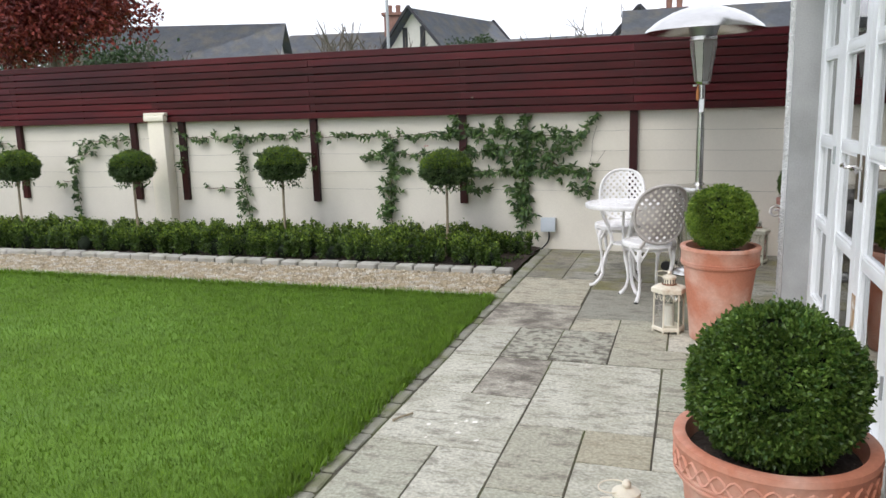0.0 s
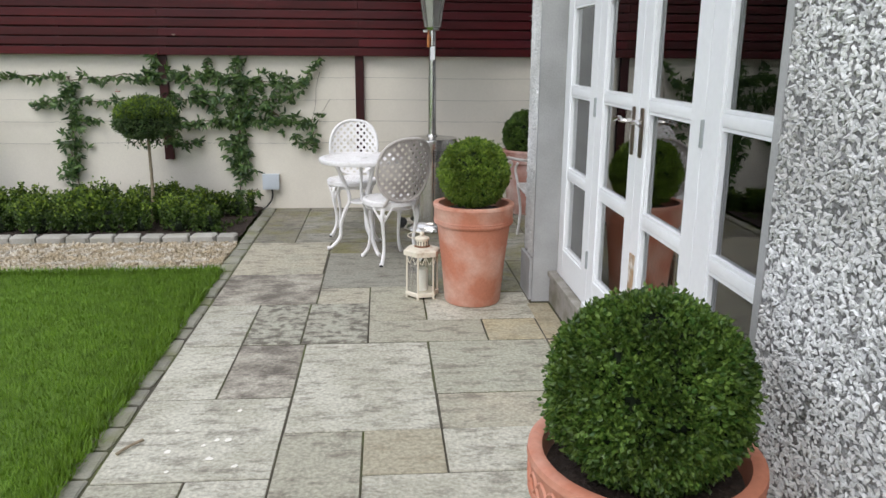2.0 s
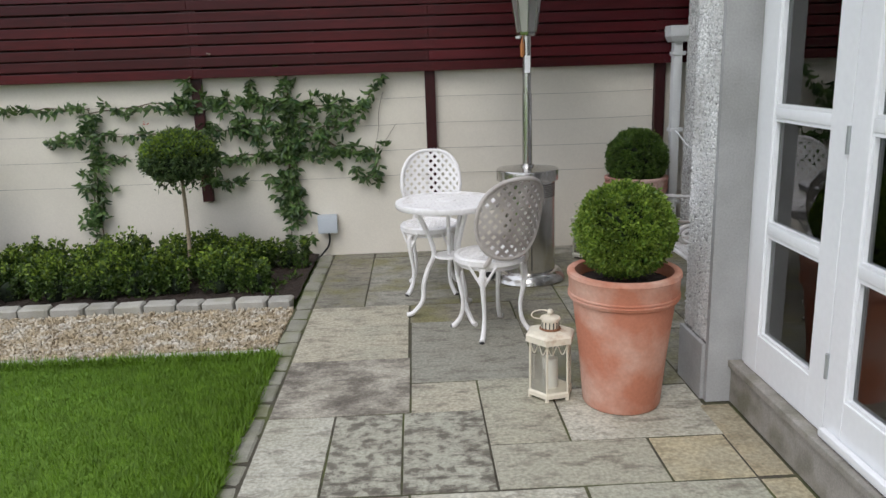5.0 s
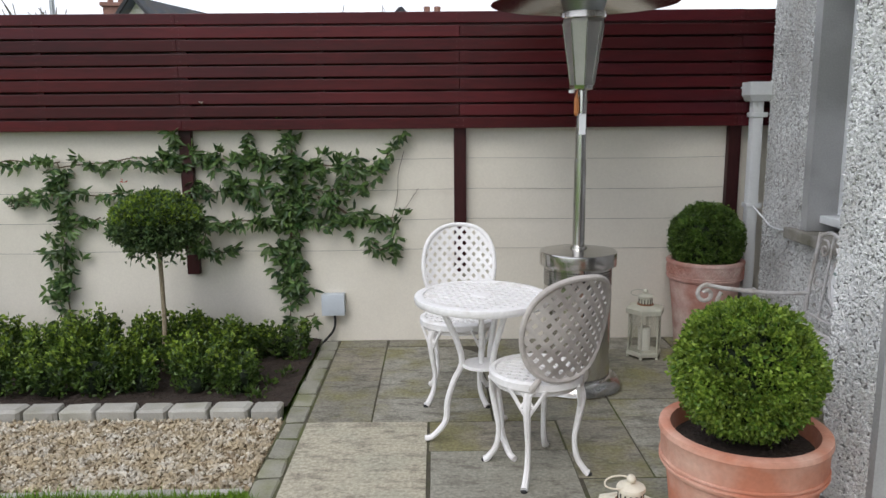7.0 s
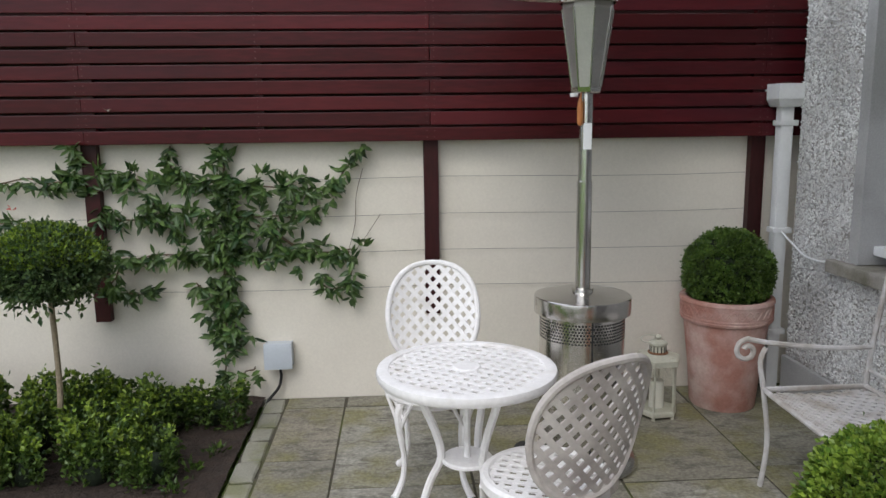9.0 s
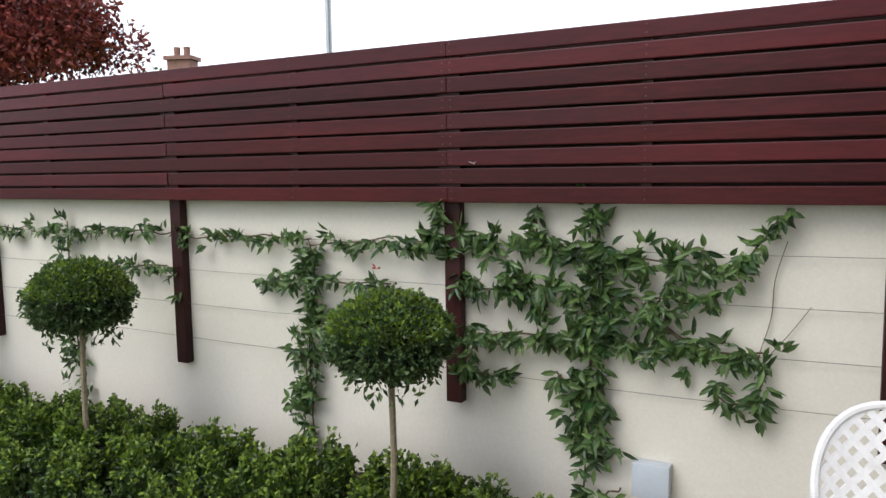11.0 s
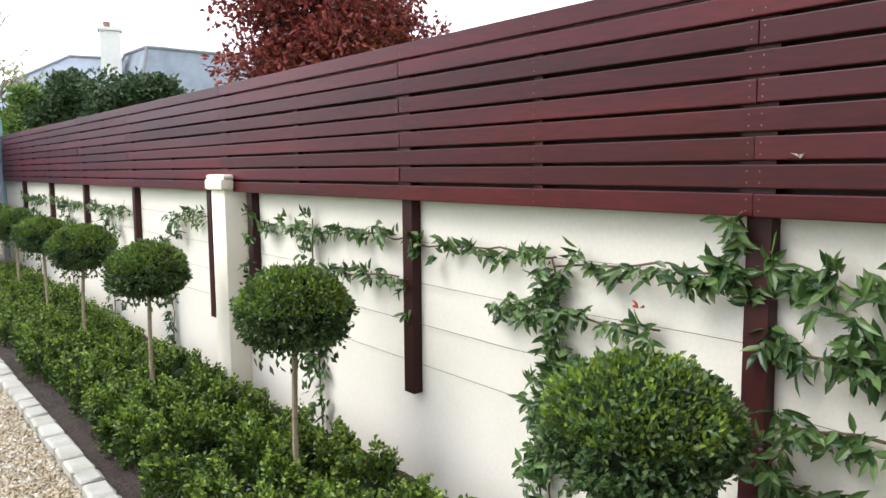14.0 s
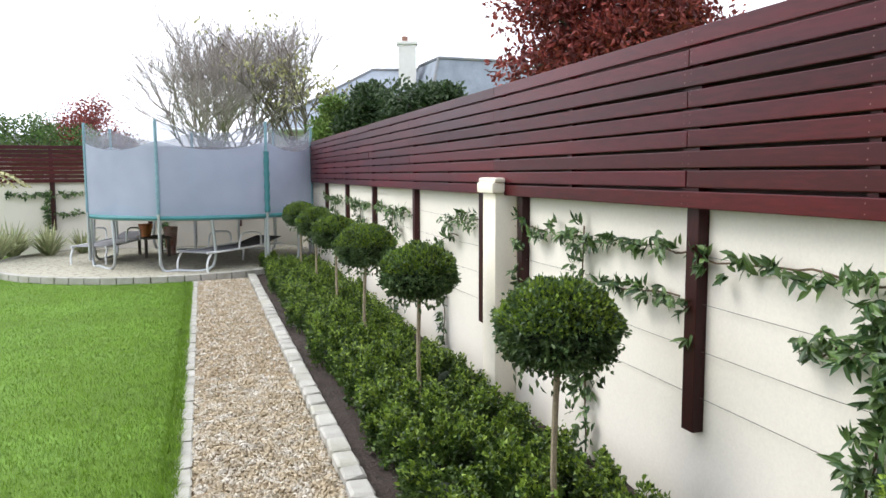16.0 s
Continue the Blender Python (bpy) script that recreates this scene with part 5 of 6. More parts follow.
dome = lathe([(0.0, 2.315), (0.12, 2.305), (0.26, 2.262), (0.38, 2.2), (0.475, 2.125), (0.492, 2.1), (0.486, 2.1), (0.465, 2.12), (0.37, 2.188), (0.25, 2.25), (0.11, 2.292), (0.0, 2.3)], 64)
part("reflector", dome, M_CHROME, heater, "polished domed reflector")
part("knob", lathe([(0.0, 1.64), (0.016, 1.64), (0.018, 1.655), (0.0, 1.657)], 12, (-0.06, -0.03)), M_WHITE, heater)
part("tag", tube(spline([(-0.03, -0.035, 1.66), (-0.034, -0.036, 1.62), (-0.034, -0.037, 1.55), (-0.034, -0.037, 1.52)], 3), [0.004, 0.004, 0.005, 0.01, 0.013, 0.013, 0.013, 0.013, 0.011, 0.006]), M_TAG, heater, "orange-brown hanging tag")
part("sticker", boxes((-0.018, 0.018, -0.0345, -0.0335, 1.42, 1.53)), M_WHITE, heater, smooth=False)
wheel = part("wheel", tube([(-0.26, -0.02, 0.045), (-0.26, 0.02, 0.045)], 0.045, segs=20), M_BLACK, heater, "black transport wheel")


def pot(m, label, rim_r, base_r, h, mat, ball_r, ball_zs, leaf_mat, n, seed, braid, leaf=0.021, wavy=True):
    """Tall terracotta pot with a banded rim, soil, and a clipped box ball growing in it."""
    t = thing("terracotta_pot", m, label, "plant pot", "terracotta pots on the patio")
    band = 0.13 if braid else 0.12
    k = rim_r - base_r
    prof = [(0.0, 0.0), (base_r, 0.0), (base_r + 0.006, 0.012), (base_r + k * 0.35, h * 0.4), (base_r + k * 0.72, h - band - 0.004), (rim_r - 0.012, h - band), (rim_r - 0.006, h - band + 0.006),
            (rim_r - 0.002, h - 0.03), (rim_r + 0.004, h - 0.02), (rim_r + 0.002, h - 0.004), (rim_r - 0.012, h), (rim_r - 0.03, h - 0.004), (rim_r - 0.036, h - 0.03), (rim_r - 0.045, h - 0.1)]
    body = part("pot_body", lathe(prof, 56), mat, t)
    rel = bmesh.new()
    for zz in (h - band + 0.018, h - band + 0.032):
        tube([((rim_r - 0.004) * math.cos(2 * math.pi * i / 48), (rim_r - 0.004) * math.sin(2 * math.pi * i / 48), zz) for i in range(48)], 0.0045, rel, segs=5, closed=True)
    waves = 18
    for ph in (0, math.pi) if wavy else ():
        tube([((rim_r - 0.003) * math.cos(2 * math.pi * i / 144), (rim_r - 0.003) * math.sin(2 * math.pi * i / 144), h - 0.062 + 0.022 * math.sin(waves * 2 * math.pi * i / 288 * 2 + ph)) for i in range(144)], 0.003 if braid else 0.0045, rel, segs=4, closed=True)
    part("rim_relief", rel, mat, body)
    part("soil", lathe([(0.0, h - 0.05), (rim_r - 0.04, h - 0.055)], 32), M_SOIL, t)
    rg = np.random.default_rng(seed)
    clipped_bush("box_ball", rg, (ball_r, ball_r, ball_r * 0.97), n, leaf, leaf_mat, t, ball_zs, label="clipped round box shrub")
    part("stem", tube([(0, 0, h - 0.06), (0, 0, ball_zs)], 0.012), M_STEM, t)
    return t


pot(pose(1.19, -0.2, 0), "large terracotta pot with a clipped box ball beside the house wall", 0.258, 0.175, 0.61, M_TERRA, 0.213, 0.75, M_BOX, 36000, 41, False, 0.0145)
pot(pose(1.15, 2.72, 0), "orange terracotta pot with a clipped box ball beside the doors", 0.24, 0.165, 0.612, M_TERRA, 0.198, 0.785, M_BOXL, 30000, 42, True, 0.0142, False)
pot(pose(1.975, 5.375, 0), "limed terracotta pot with a clipped box ball in the corner", 0.24, 0.165, 0.605, M_TERRAOLD, 0.222, 0.735, M_BOX, 24000, 43, True, 0.015)


def lantern(m, label, mat, scale=1.0):
    """Six-sided candle lantern with glass, a vented chimney and a ring."""
    t = thing("candle_lantern", m, label, "lantern", "candle lanterns")
    t.scale = (scale, scale, scale)

    def hexring(r, z):
        return [(r * math.cos(math.pi / 3 * k), r * math.sin(math.pi / 3 * k), z) for k in range(6)]

    def prism(levels):
        bm = bmesh.new()
        rows = [[bm.verts.new(p) for p in hexring(r, z)] for r, z in levels]
        for a, b in zip(rows, rows[1:]):
            for k in range(6):
                bm.faces.new((a[k], a[(k + 1) % 6], b[(k + 1) % 6], b[k]))
        bm.faces.new(list(reversed(rows[0])))
        bm.faces.new(rows[-1])
        return bm

    part("base", prism([(0.1, 0.012), (0.108, 0.016), (0.108, 0.034), (0.1, 0.04)]), mat, t, smooth=False)
    for k in range(6):
        x, y, _ = hexring(0.098, 0)[k]
        part("foot", lathe([(0.0, 0.0), (0.01, 0.0), (0.008, 0.016), (0.0, 0.016)], 8, (x, y)), mat, t)
        x2, y2, _ = hexring(0.098, 0)[(k + 1) % 6]
        part("corner_post", tube([(x, y, 0.036), (x * 0.98, y * 0.98, 0.272)], 0.0055, segs=5), mat, t)
        g = bmesh.new()
        q = [g.verts.new(p) for p in ((x * 0.985, y * 0.985, 0.04), (x2 * 0.985, y2 * 0.985, 0.04), (x2 * 0.965, y2 * 0.965, 0.272), (x * 0.965, y * 0.965, 0.272))]
        g.faces.new(q)
        bmesh.ops.solidify(g, geom=g.faces[:], thickness=0.002)
        part("glass", g, M_LGLASS, t, smooth=False).visible_shadow = False
        sc = spline([(x * 0.99, y * 0.99, 0.27), (x * 0.75 + x2 * 0.25, y * 0.75 + y2 * 0.25, 0.22), ((x + x2) / 2, (y + y2) / 2, 0.265), (x * 0.25 + x2 * 0.75, y * 0.25 + y2 * 0.75, 0.22), (x2 * 0.99, y2 * 0.99, 0.27)], 4)
        part("scroll", tube(sc, 0.0022, segs=4), mat, t)
    part("roof", prism([(0.108, 0.268), (0.118, 0.272), (0.118, 0.3), (0.105, 0.308), (0.05, 0.318)]), mat, t, smooth=False)
    part("rust_ring", lathe([(0.047, 0.318), (0.05, 0.322), (0.044, 0.328), (0.04, 0.318)], 20), M_RUST, t)
    ven = part("chimney", lathe([(0.04, 0.318), (0.04, 0.36), (0.046, 0.364), (0.044, 0.374), (0.02, 0.384), (0.0, 0.386)], 20), mat, t)
    for k in range(14):
        a = 2 * math.pi * k / 14
        part("slot", boxes((-0.0025, 0.0025, -0.041, -0.0395, 0.326, 0.356)), M_DARK, ven, smooth=False).rotation_euler = (0, 0, a)
    part("knob", lathe([(0.0, 0.384), (0.013, 0.39), (0.015, 0.4), (0.009, 0.41), (0.0, 0.412)], 12), mat, t)
    part("ring", tube([(0.045 * math.cos(2 * math.pi * k / 20) - 0.045, 0.012 * math.sin(2 * math.pi * k / 20), 0.392 + 0.016 * math.sin(2 * math.pi * k / 20)) for k in range(20)], 0.0028, segs=5, closed=True), mat, t)
    part("candle", lathe([(0.0, 0.038), (0.036, 0.038), (0.036, 0.175), (0.03, 0.18), (0.0, 0.176)], 20), M_CANDLE, t, "white pillar candle")
    return t


lantern(pose(0.845, 2.81, 0, 0, 0, 12), "cream painted candle lantern with rusty roof, beside a terracotta pot", M_LANTERN, 1.0)
lantern(pose(1.56, 5.24, 0, 0, 0, 5), "weathered pale candle lantern beside the steel heater", M_LANTERNG, 1.06)
lantern(pose(0.80, -0.13, 0, 0, 0, 20), "cream painted candle lantern beside a broad terracotta pot", M_LANTERN, 0.95)

# wrought iron bench against the window wall; it faces -x
bench = thing("garden_bench", pose(0, 0, 0), "grey-white wrought iron bench with scrolled back and oval plaque", "bench")
BX0, BX1, BY0, BY1 = 1.72, 2.16, 3.32, 4.42
part("seat", lattice(bmesh.new(), 0.22, 0.54, 0.036, 0.02, 0.004, lambda u, v, h: ((BX0 + BX1) / 2 + u, (BY0 + BY1) / 2 + v, 0.425 + h - 0.02 * (1 - (u / 0.22) ** 2)), 9.0), M_BENCH, bench)
part("seat_frame", tube(spline([(BX0, BY0, 0.43), (BX0 - 0.01, (BY0 + BY1) / 2, 0.43), (BX0, BY1, 0.43)], 4) + [Vector((BX1, BY1, 0.43)), Vector((BX1, BY0, 0.43))], 0.012, closed=True), M_BENCH, bench)
for y in (BY0, BY1):
    s = 1 if y == BY1 else -1
    part("front_leg", tube(spline([(BX0 + 0.01, y, 0.0), (BX0 + 0.03, y, 0.2), (BX0 + 0.0, y, 0.43), (BX0 - 0.02, y, 0.55), (BX0 - 0.0, y, 0.61)], 5), 0.011), M_BENCH, bench)
    part("back_leg", tube(spline([(BX1 + 0.04, y, 0.0), (BX1, y, 0.43), (BX1 + 0.06, y, 0.92)], 5), 0.011), M_BENCH, bench)
    arm = [(BX1 + 0.02, y, 0.6), (BX1 - 0.15, y, 0.6), (BX0 + 0.05, y, 0.625), (BX0 - 0.06, y, 0.645)]
    for k in range(11):
        a = radians(90 + k * 42)
        r = 0.05 - 0.0035 * k
        arm.append((BX0 - 0.08 + r * math.cos(a), y, 0.6 + r * math.sin(a)))
    part("arm", tube(spline(arm, 4), 0.011), M_BENCH, bench)
def on_back(u, z):
    return (BX1 + 0.06 * (z - 0.43) / 0.49, (BY0 + BY1) / 2 + u, z)
part("back_top", tube(spline([on_back(-0.55, 0.9), on_back(-0.45, 0.93), on_back(-0.3, 0.9), on_back(-0.15, 0.93), on_back(0, 0.95), on_back(0.15, 0.93), on_back(0.3, 0.9), on_back(0.45, 0.93), on_back(0.55, 0.9)], 4), 0.009), M_BENCH, bench)
part("back_bottom", tube([on_back(-0.55, 0.5), on_back(0.55, 0.5)], 0.008), M_BENCH, bench)
for u in (-0.42, -0.13, 0.0, 0.13, 0.42):
    part("back_bar", tube([on_back(u, 0.5), on_back(u, 0.915)], 0.007), M_BENCH, bench)
for s in (-1, 1):
    for cx, cz, r0, turn in ((0.485, 0.84, 0.05, 1), (0.485, 0.66, 0.05, -1), (0.065, 0.84, 0.055, -1), (0.065, 0.68, 0.055, 1), (0.065, 0.56, 0.045, -1), (0.24, 0.885, 0.03, 1), (0.31, 0.885, 0.03, -1), (0.2, 0.545, 0.04, -1), (0.35, 0.545, 0.04, 1)):
        pts = [on_back(s * (cx + (r0 - 0.0035 * r0 / 0.06 * k) * math.cos(turn * k * 0.55 + 1.2)), cz + (r0 - 0.0035 * r0 / 0.06 * k) * math.sin(turn * k * 0.55 + 1.2)) for k in range(16)]
        part("scroll", tube(pts, 0.006, segs=6), M_BENCH, bench)
    ou = s * 0.275
    ov = [on_back(ou + 0.095 * math.cos(2 * math.pi * k / 32), 0.715 + 0.13 * math.sin(2 * math.pi * k / 32)) for k in range(32)]
    part("oval_frame", tube(ov, 0.011, closed=True), M_BENCH, bench)
    pl = bmesh.new()
    fr_ = [pl.verts.new((p[0] - 0.004, p[1], p[2])) for p in ov]
    bk_ = [pl.verts.new((p[0] + 0.004, p[1], p[2])) for p in ov]
    pl.faces.new(fr_)
    pl.faces.new(list(reversed(bk_)))
    for k in range(32):
        pl.faces.new((fr_[k], fr_[(k + 1) % 32], bk_[(k + 1) % 32], bk_[k]))
    plq = part("plaque", pl, M_PLAQUE, bench, "white oval plaque with a plant picture", False)
    ink = bmesh.new()
    for u0, z0, u1, z1, r in ((0, 0.64, -0.035, 0.75, 0.005), (0, 0.64, 0.03, 0.77, 0.005), (0, 0.64, 0.0, 0.79, 0.005), (0, 0.645, -0.06, 0.7, 0.006), (0, 0.645, 0.06, 0.69, 0.006), (-0.025, 0.625, 0.025, 0.625, 0.012)):
        p0, p1 = on_back(ou + u0, z0), on_back(ou + u1, z1)
        tube([(p0[0] - 0.005, p0[1], p0[2]), (p1[0] - 0.005, p1[1], p1[2])], [r, r * 0.5], ink, segs=4)
    for u, z in ((-0.035, 0.76), (0.03, 0.78), (0.0, 0.8), (0.05, 0.74)):
        p0 = on_back(ou + u, z)
        tube([(p0[0] - 0.0055, p0[1] - 0.014, p0[2]), (p0[0] - 0.0055, p0[1] + 0.014, p0[2] + 0.006)], 0.009, ink, segs=5)
    part("plant_print", ink, M_PLAQUEINK, plq)

# ---- plants in the bed ----
rng = np.random.default_rng(8)


def standard_tree(x, y, zc, r, rz, seed):
    """Clipped mop-headed standard on a thin stem."""
    rg = np.random.default_rng(seed)
    t = thing("standard_tree", pose(x, y, 0), "clipped mop-headed evergreen on a thin pale stem in the bed", "tree", "row of clipped standards")
    bx, by = rg.uniform(-0.02, 0.02, 2)
    part("trunk", tube(spline([(bx * 2, by * 2, 0.0), (bx, -by, 0.3), (0, 0, zc - rz * 0.6)], 4), [0.017, 0.016, 0.0155, 0.015, 0.0145, 0.014, 0.014, 0.014, 0.013]), M_TRUNK, t)
    n = 8500
    p, d = blob_points(rg, n, (r, r, rz), 0.05, 0.16, seed)
    p[:, 2] = np.where(p[:, 2] < -rz * 0.55, -rz * 0.55 + (p[:, 2] + rz * 0.55) * 0.45, p[:, 2])
    ps, ds = sprigs(rg, p, d, 0.025, 9)
    ps = np.concatenate([ps, p[: n // 4] * 0.97])
    ds = np.concatenate([ds, d[: n // 4]])
    v, f = leaves(rg, ps, ds, 0.023, 0.016, 0.65)
    drop = rg.integers(0, n, 90)
    low = p[drop] * np.array((0.75, 0.75, 0)) + np.column_stack([np.zeros(90), np.zeros(90), -rz * rg.uniform(0.7, 1.15, 90)])
    v2, f2 = leaves(rg, low, np.tile((0, 0, -0.8), (90, 1)), 0.045, 0.02, 0.6)
    f += [tuple(i + len(v) for i in q) for q in f2]
    v = np.concatenate([v, v2])
    v[:, 2] += zc
    crown = new("crown", raw_mesh("crown", v, f, [M_BAY]))
    crown.parent = t
    # fresh pale shoots on top
    k = p[:, 2] > rz * 0.1
    v3, f3 = leaves(rg, p[k][:2600] * 1.025, d[k][:2600] + np.array((0, 0, 0.7)), 0.022, 0.012, 0.5)
    v3[:, 2] += zc
    sh = new("fresh_growth", raw_mesh("fresh_growth", v3, f3, [M_SHOOT]))
    sh.parent = crown
    tagged(sh, kind="stuff")
    # solid dark core painted as the shade within the crown
    part("shade_core", blob_core((r, r, rz * 0.85), (0, 0, zc + rz * 0.05), 0.86), M_INSHADE, crown)


for i, (x, y, zc) in enumerate(((-1.42, 5.06, 0.915), (-3.3, 5.03, 0.96), (-5.26, 4.99, 0.945), (-7.02, 5.0, 0.955), (-8.75, 5.03, 0.95), (-10.4, 5.05, 0.96), (-12.0, 5.05, 0.985))):
    standard_tree(x, y, zc - 0.01, 0.257 - 0.006 * (i % 3), 0.19 + 0.006 * (i % 2), 60 + i)

hedge_meshes = []
for k in range(5):
    rg = np.random.default_rng(90 + k)
    vs, fs = [], []
    stems = bmesh.new()
    for c in range(15):
        ang, rad_ = rg.uniform(0, 6.28), 0.135 * math.sqrt(rg.random())
        top_ = np.array((rad_ * math.cos(ang) * 1.15, rad_ * math.sin(ang) * 1.15, rg.uniform(0.2, 0.35) - rad_ * 0.55))
        m_ = 105
        tt = rg.random(m_)[:, None] ** 0.6
        pts = top_ * np.array((1.0, 1.0, 0.1)) * (1 - tt) + top_ * tt + rg.normal(0, 0.017, (m_, 3))
        o = pts * np.array((1, 1, 0)) * 5 + rg.normal(0, 0.5, (m_, 3)) + np.array((0, 0, 0.9))
        o /= np.linalg.norm(o, axis=1)[:, None]
        v, f = leaves(rg, pts, o, 0.031, 0.021, 0.6)
        b = sum(len(a) for a in vs)
        vs.append(v)
        fs += [tuple(i + b for i in q) for q in f]
    v = np.concatenate(vs)
    # near-black blob for the shade between the stems, in material slot 1
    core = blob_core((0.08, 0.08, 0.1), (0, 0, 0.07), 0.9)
    me0 = finish(core, M_INSHADE, True, "core")
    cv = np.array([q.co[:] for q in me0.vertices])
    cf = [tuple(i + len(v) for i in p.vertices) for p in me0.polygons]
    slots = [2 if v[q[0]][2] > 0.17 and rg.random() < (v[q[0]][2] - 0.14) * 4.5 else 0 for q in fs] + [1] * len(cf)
    hedge_meshes.append(raw_mesh("hedge_plant", np.concatenate([v, cv]), fs + cf, [M_HEDGE, M_INSHADE, M_SHOOT], slots=slots))
rr = random.Random(4)
for row, y in enumerate((4.66, 4.97, 5.28)):
    x = -0.86 - 0.1 * (row % 2) + (0.1 if row == 2 else 0)
    while x > -13.2:
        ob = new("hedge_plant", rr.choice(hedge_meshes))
        ob.matrix_world = Matrix.LocRotScale((x + rr.uniform(-0.03, 0.03), y + rr.uniform(-0.035, 0.035), 0.005), Euler((0, 0, rr.uniform(0, 6.28))), Vector((1, 1, rr.uniform(0.86, 1.1))) * rr.uniform(0.88, 1.1))
        tagged(ob, "low glossy green hedge plant in the soil bed", "hedge plant", "low evergreen hedge")
        x -= rr.uniform(0.255, 0.31)


def climber(x, spec, seed, label, n_per_m=142, size=0.071):
    """Wall climber: stems along the wires, hung with long pointed leaves. spec rows: x0, z0, x1, z1, spread, density."""
    rg = np.random.default_rng(seed)
    t = thing("wall_climber", pose(0, 0, 0), label, "climbing plant", "climbers on the wall")
    bm = bmesh.new()
    P = []
    for x0, z0, x1, z1, sp, dn in spec:
        ln = math.hypot(x1 - x0, z1 - z0)
        pts = []
        steps = max(4, int(ln / 0.1))
        for k in range(steps + 1):
            u = k / steps
            pts.append((x0 + (x1 - x0) * u + rg.normal(0, 0.012), 5.618 + rg.normal(0, 0.006), z0 + (z1 - z0) * u + rg.normal(0, 0.012)))
        tube(spline(pts, 2), 0.0045 if dn < 3 else 0.008, bm, segs=5)
        tufts = max(2, int(ln * n_per_m * dn / 7))
        u = np.clip(np.linspace(0, 1, tufts) + rg.normal(0, 0.5 / tufts, tufts), 0, 1)
        c = np.column_stack([x0 + (x1 - x0) * u, np.full(tufts, 5.612), z0 + (z1 - z0) * u])
        c += rg.normal(0, 1, (tufts, 3)) * np.array((sp * 0.5, 0.0, sp * 0.55))
        c[:, 1] -= np.abs(rg.normal(0, 0.025, tufts))
        P.append(c)
    c = np.concatenate(P)
    lift = np.where(rg.random(len(c)) < 0.22, 0.7, -0.45)
    p = np.repeat(c, 7, 0) + rg.normal(0, 0.011, (len(c) * 7, 3))
    p[:, 2] = np.clip(p[:, 2], 0.06, 1.5)
    o = np.column_stack([rg.normal(0, 0.8, len(p)), -np.abs(rg.normal(0.4, 0.3, len(p))), np.repeat(lift, 7) + rg.normal(0, 0.4, len(p))])
    v, f = oval_leaves(rg, p, o, size, size * 0.36)
    v[:, 1] = np.minimum(v[:, 1], 5.645)
    part("vine_stem", bm, M_STEM, t)
    lv = new("foliage", raw_mesh("foliage", v, f, [M_VINE]))
    lv.parent = t
    return t


climber(-0.76, [(-0.78, 0.03, -0.75, 0.4, 0.025, 0.8), (-0.75, 0.36, -0.7, 1.4, 0.1, 3.6), (-0.7, 1.24, -1.62, 1.26, 0.05, 2.4), (-0.7, 1.22, -0.12, 1.2, 0.055, 2.8), (-0.14, 1.2, 0.03, 1.41, 0.025, 1.8),
                (-0.75, 1.06, -1.38, 1.05, 0.05, 2.0), (-0.75, 1.05, -0.22, 1.06, 0.06, 2.0), (-0.75, 0.86, -1.3, 0.84, 0.045, 1.7), (-0.75, 0.84, -0.04, 0.85, 0.055, 2.2), (-0.9, 0.68, -0.72, 0.6, 0.06, 2.0),
                (-0.06, 0.85, -0.05, 0.66, 0.05, 1.8), (-0.05, 0.64, -0.22, 0.66, 0.05, 2.0), (-1.28, 0.84, -1.36, 0.64, 0.045, 1.8), (-1.36, 0.65, -1.1, 0.64, 0.045, 1.6), (-0.98, 1.24, -0.98, 1.42, 0.03, 1.6),
                (-0.55, 1.0, -0.35, 0.9, 0.09, 3.0), (-0.95, 1.0, -1.15, 1.15, 0.08, 2.6), (-0.72, 0.3, -0.68, 0.5, 0.05, 2.0), (-1.45, 1.25, -1.46, 1.44, 0.04, 1.6), (-0.7, 0.15, -0.6, 0.2, 0.05, 1.2)],
        71, "dense glossy evergreen climber trained on wires against the wall")
climber(-2.27, [(-2.3, 0.04, -2.26, 0.4, 0.06, 2.0), (-2.27, 0.35, -2.24, 1.25, 0.075, 2.7), (-2.25, 1.25, -3.15, 1.24, 0.035, 1.2), (-2.25, 1.22, -1.5, 1.25, 0.035, 1.3), (-2.25, 1.05, -2.6, 0.98, 0.045, 2.0),
                (-2.25, 1.05, -1.78, 1.04, 0.03, 1.5), (-2.24, 0.84, -2.02, 0.86, 0.045, 1.8), (-2.34, 0.15, -2.28, 0.8, 0.09, 1.8)], 72, "slender evergreen climber trained on wires against the wall", 118, 0.067)
climber(-4.14, [(-4.12, 0.04, -4.14, 0.5, 0.08, 1.8), (-4.14, 0.4, -4.2, 1.3, 0.07, 2.0), (-4.2, 1.24, -4.95, 1.25, 0.05, 1.2), (-4.15, 1.24, -3.25, 1.26, 0.04, 1.5), (-3.95, 1.03, -3.3, 1.05, 0.035, 1.4), (-4.15, 0.62, -4.7, 0.64, 0.035, 0.6),
                (-3.25, 1.05, -3.2, 0.9, 0.03, 1.2), (-5.0, 1.25, -5.02, 0.9, 0.05, 1.5)], 73, "sparse evergreen climber trained on wires against the wall", 118, 0.067)
climber(-6.7, [(-6.68, 0.05, -6.72, 1.0, 0.06, 1.9), (-6.72, 1.0, -6.35, 1.1, 0.04, 1.4), (-6.6, 1.2, -5.75, 1.26, 0.05, 1.5), (-6.7, 0.7, -6.95, 0.72, 0.04, 1.2)], 74, "sparse evergreen climber trained on wires against the wall", 118, 0.067)
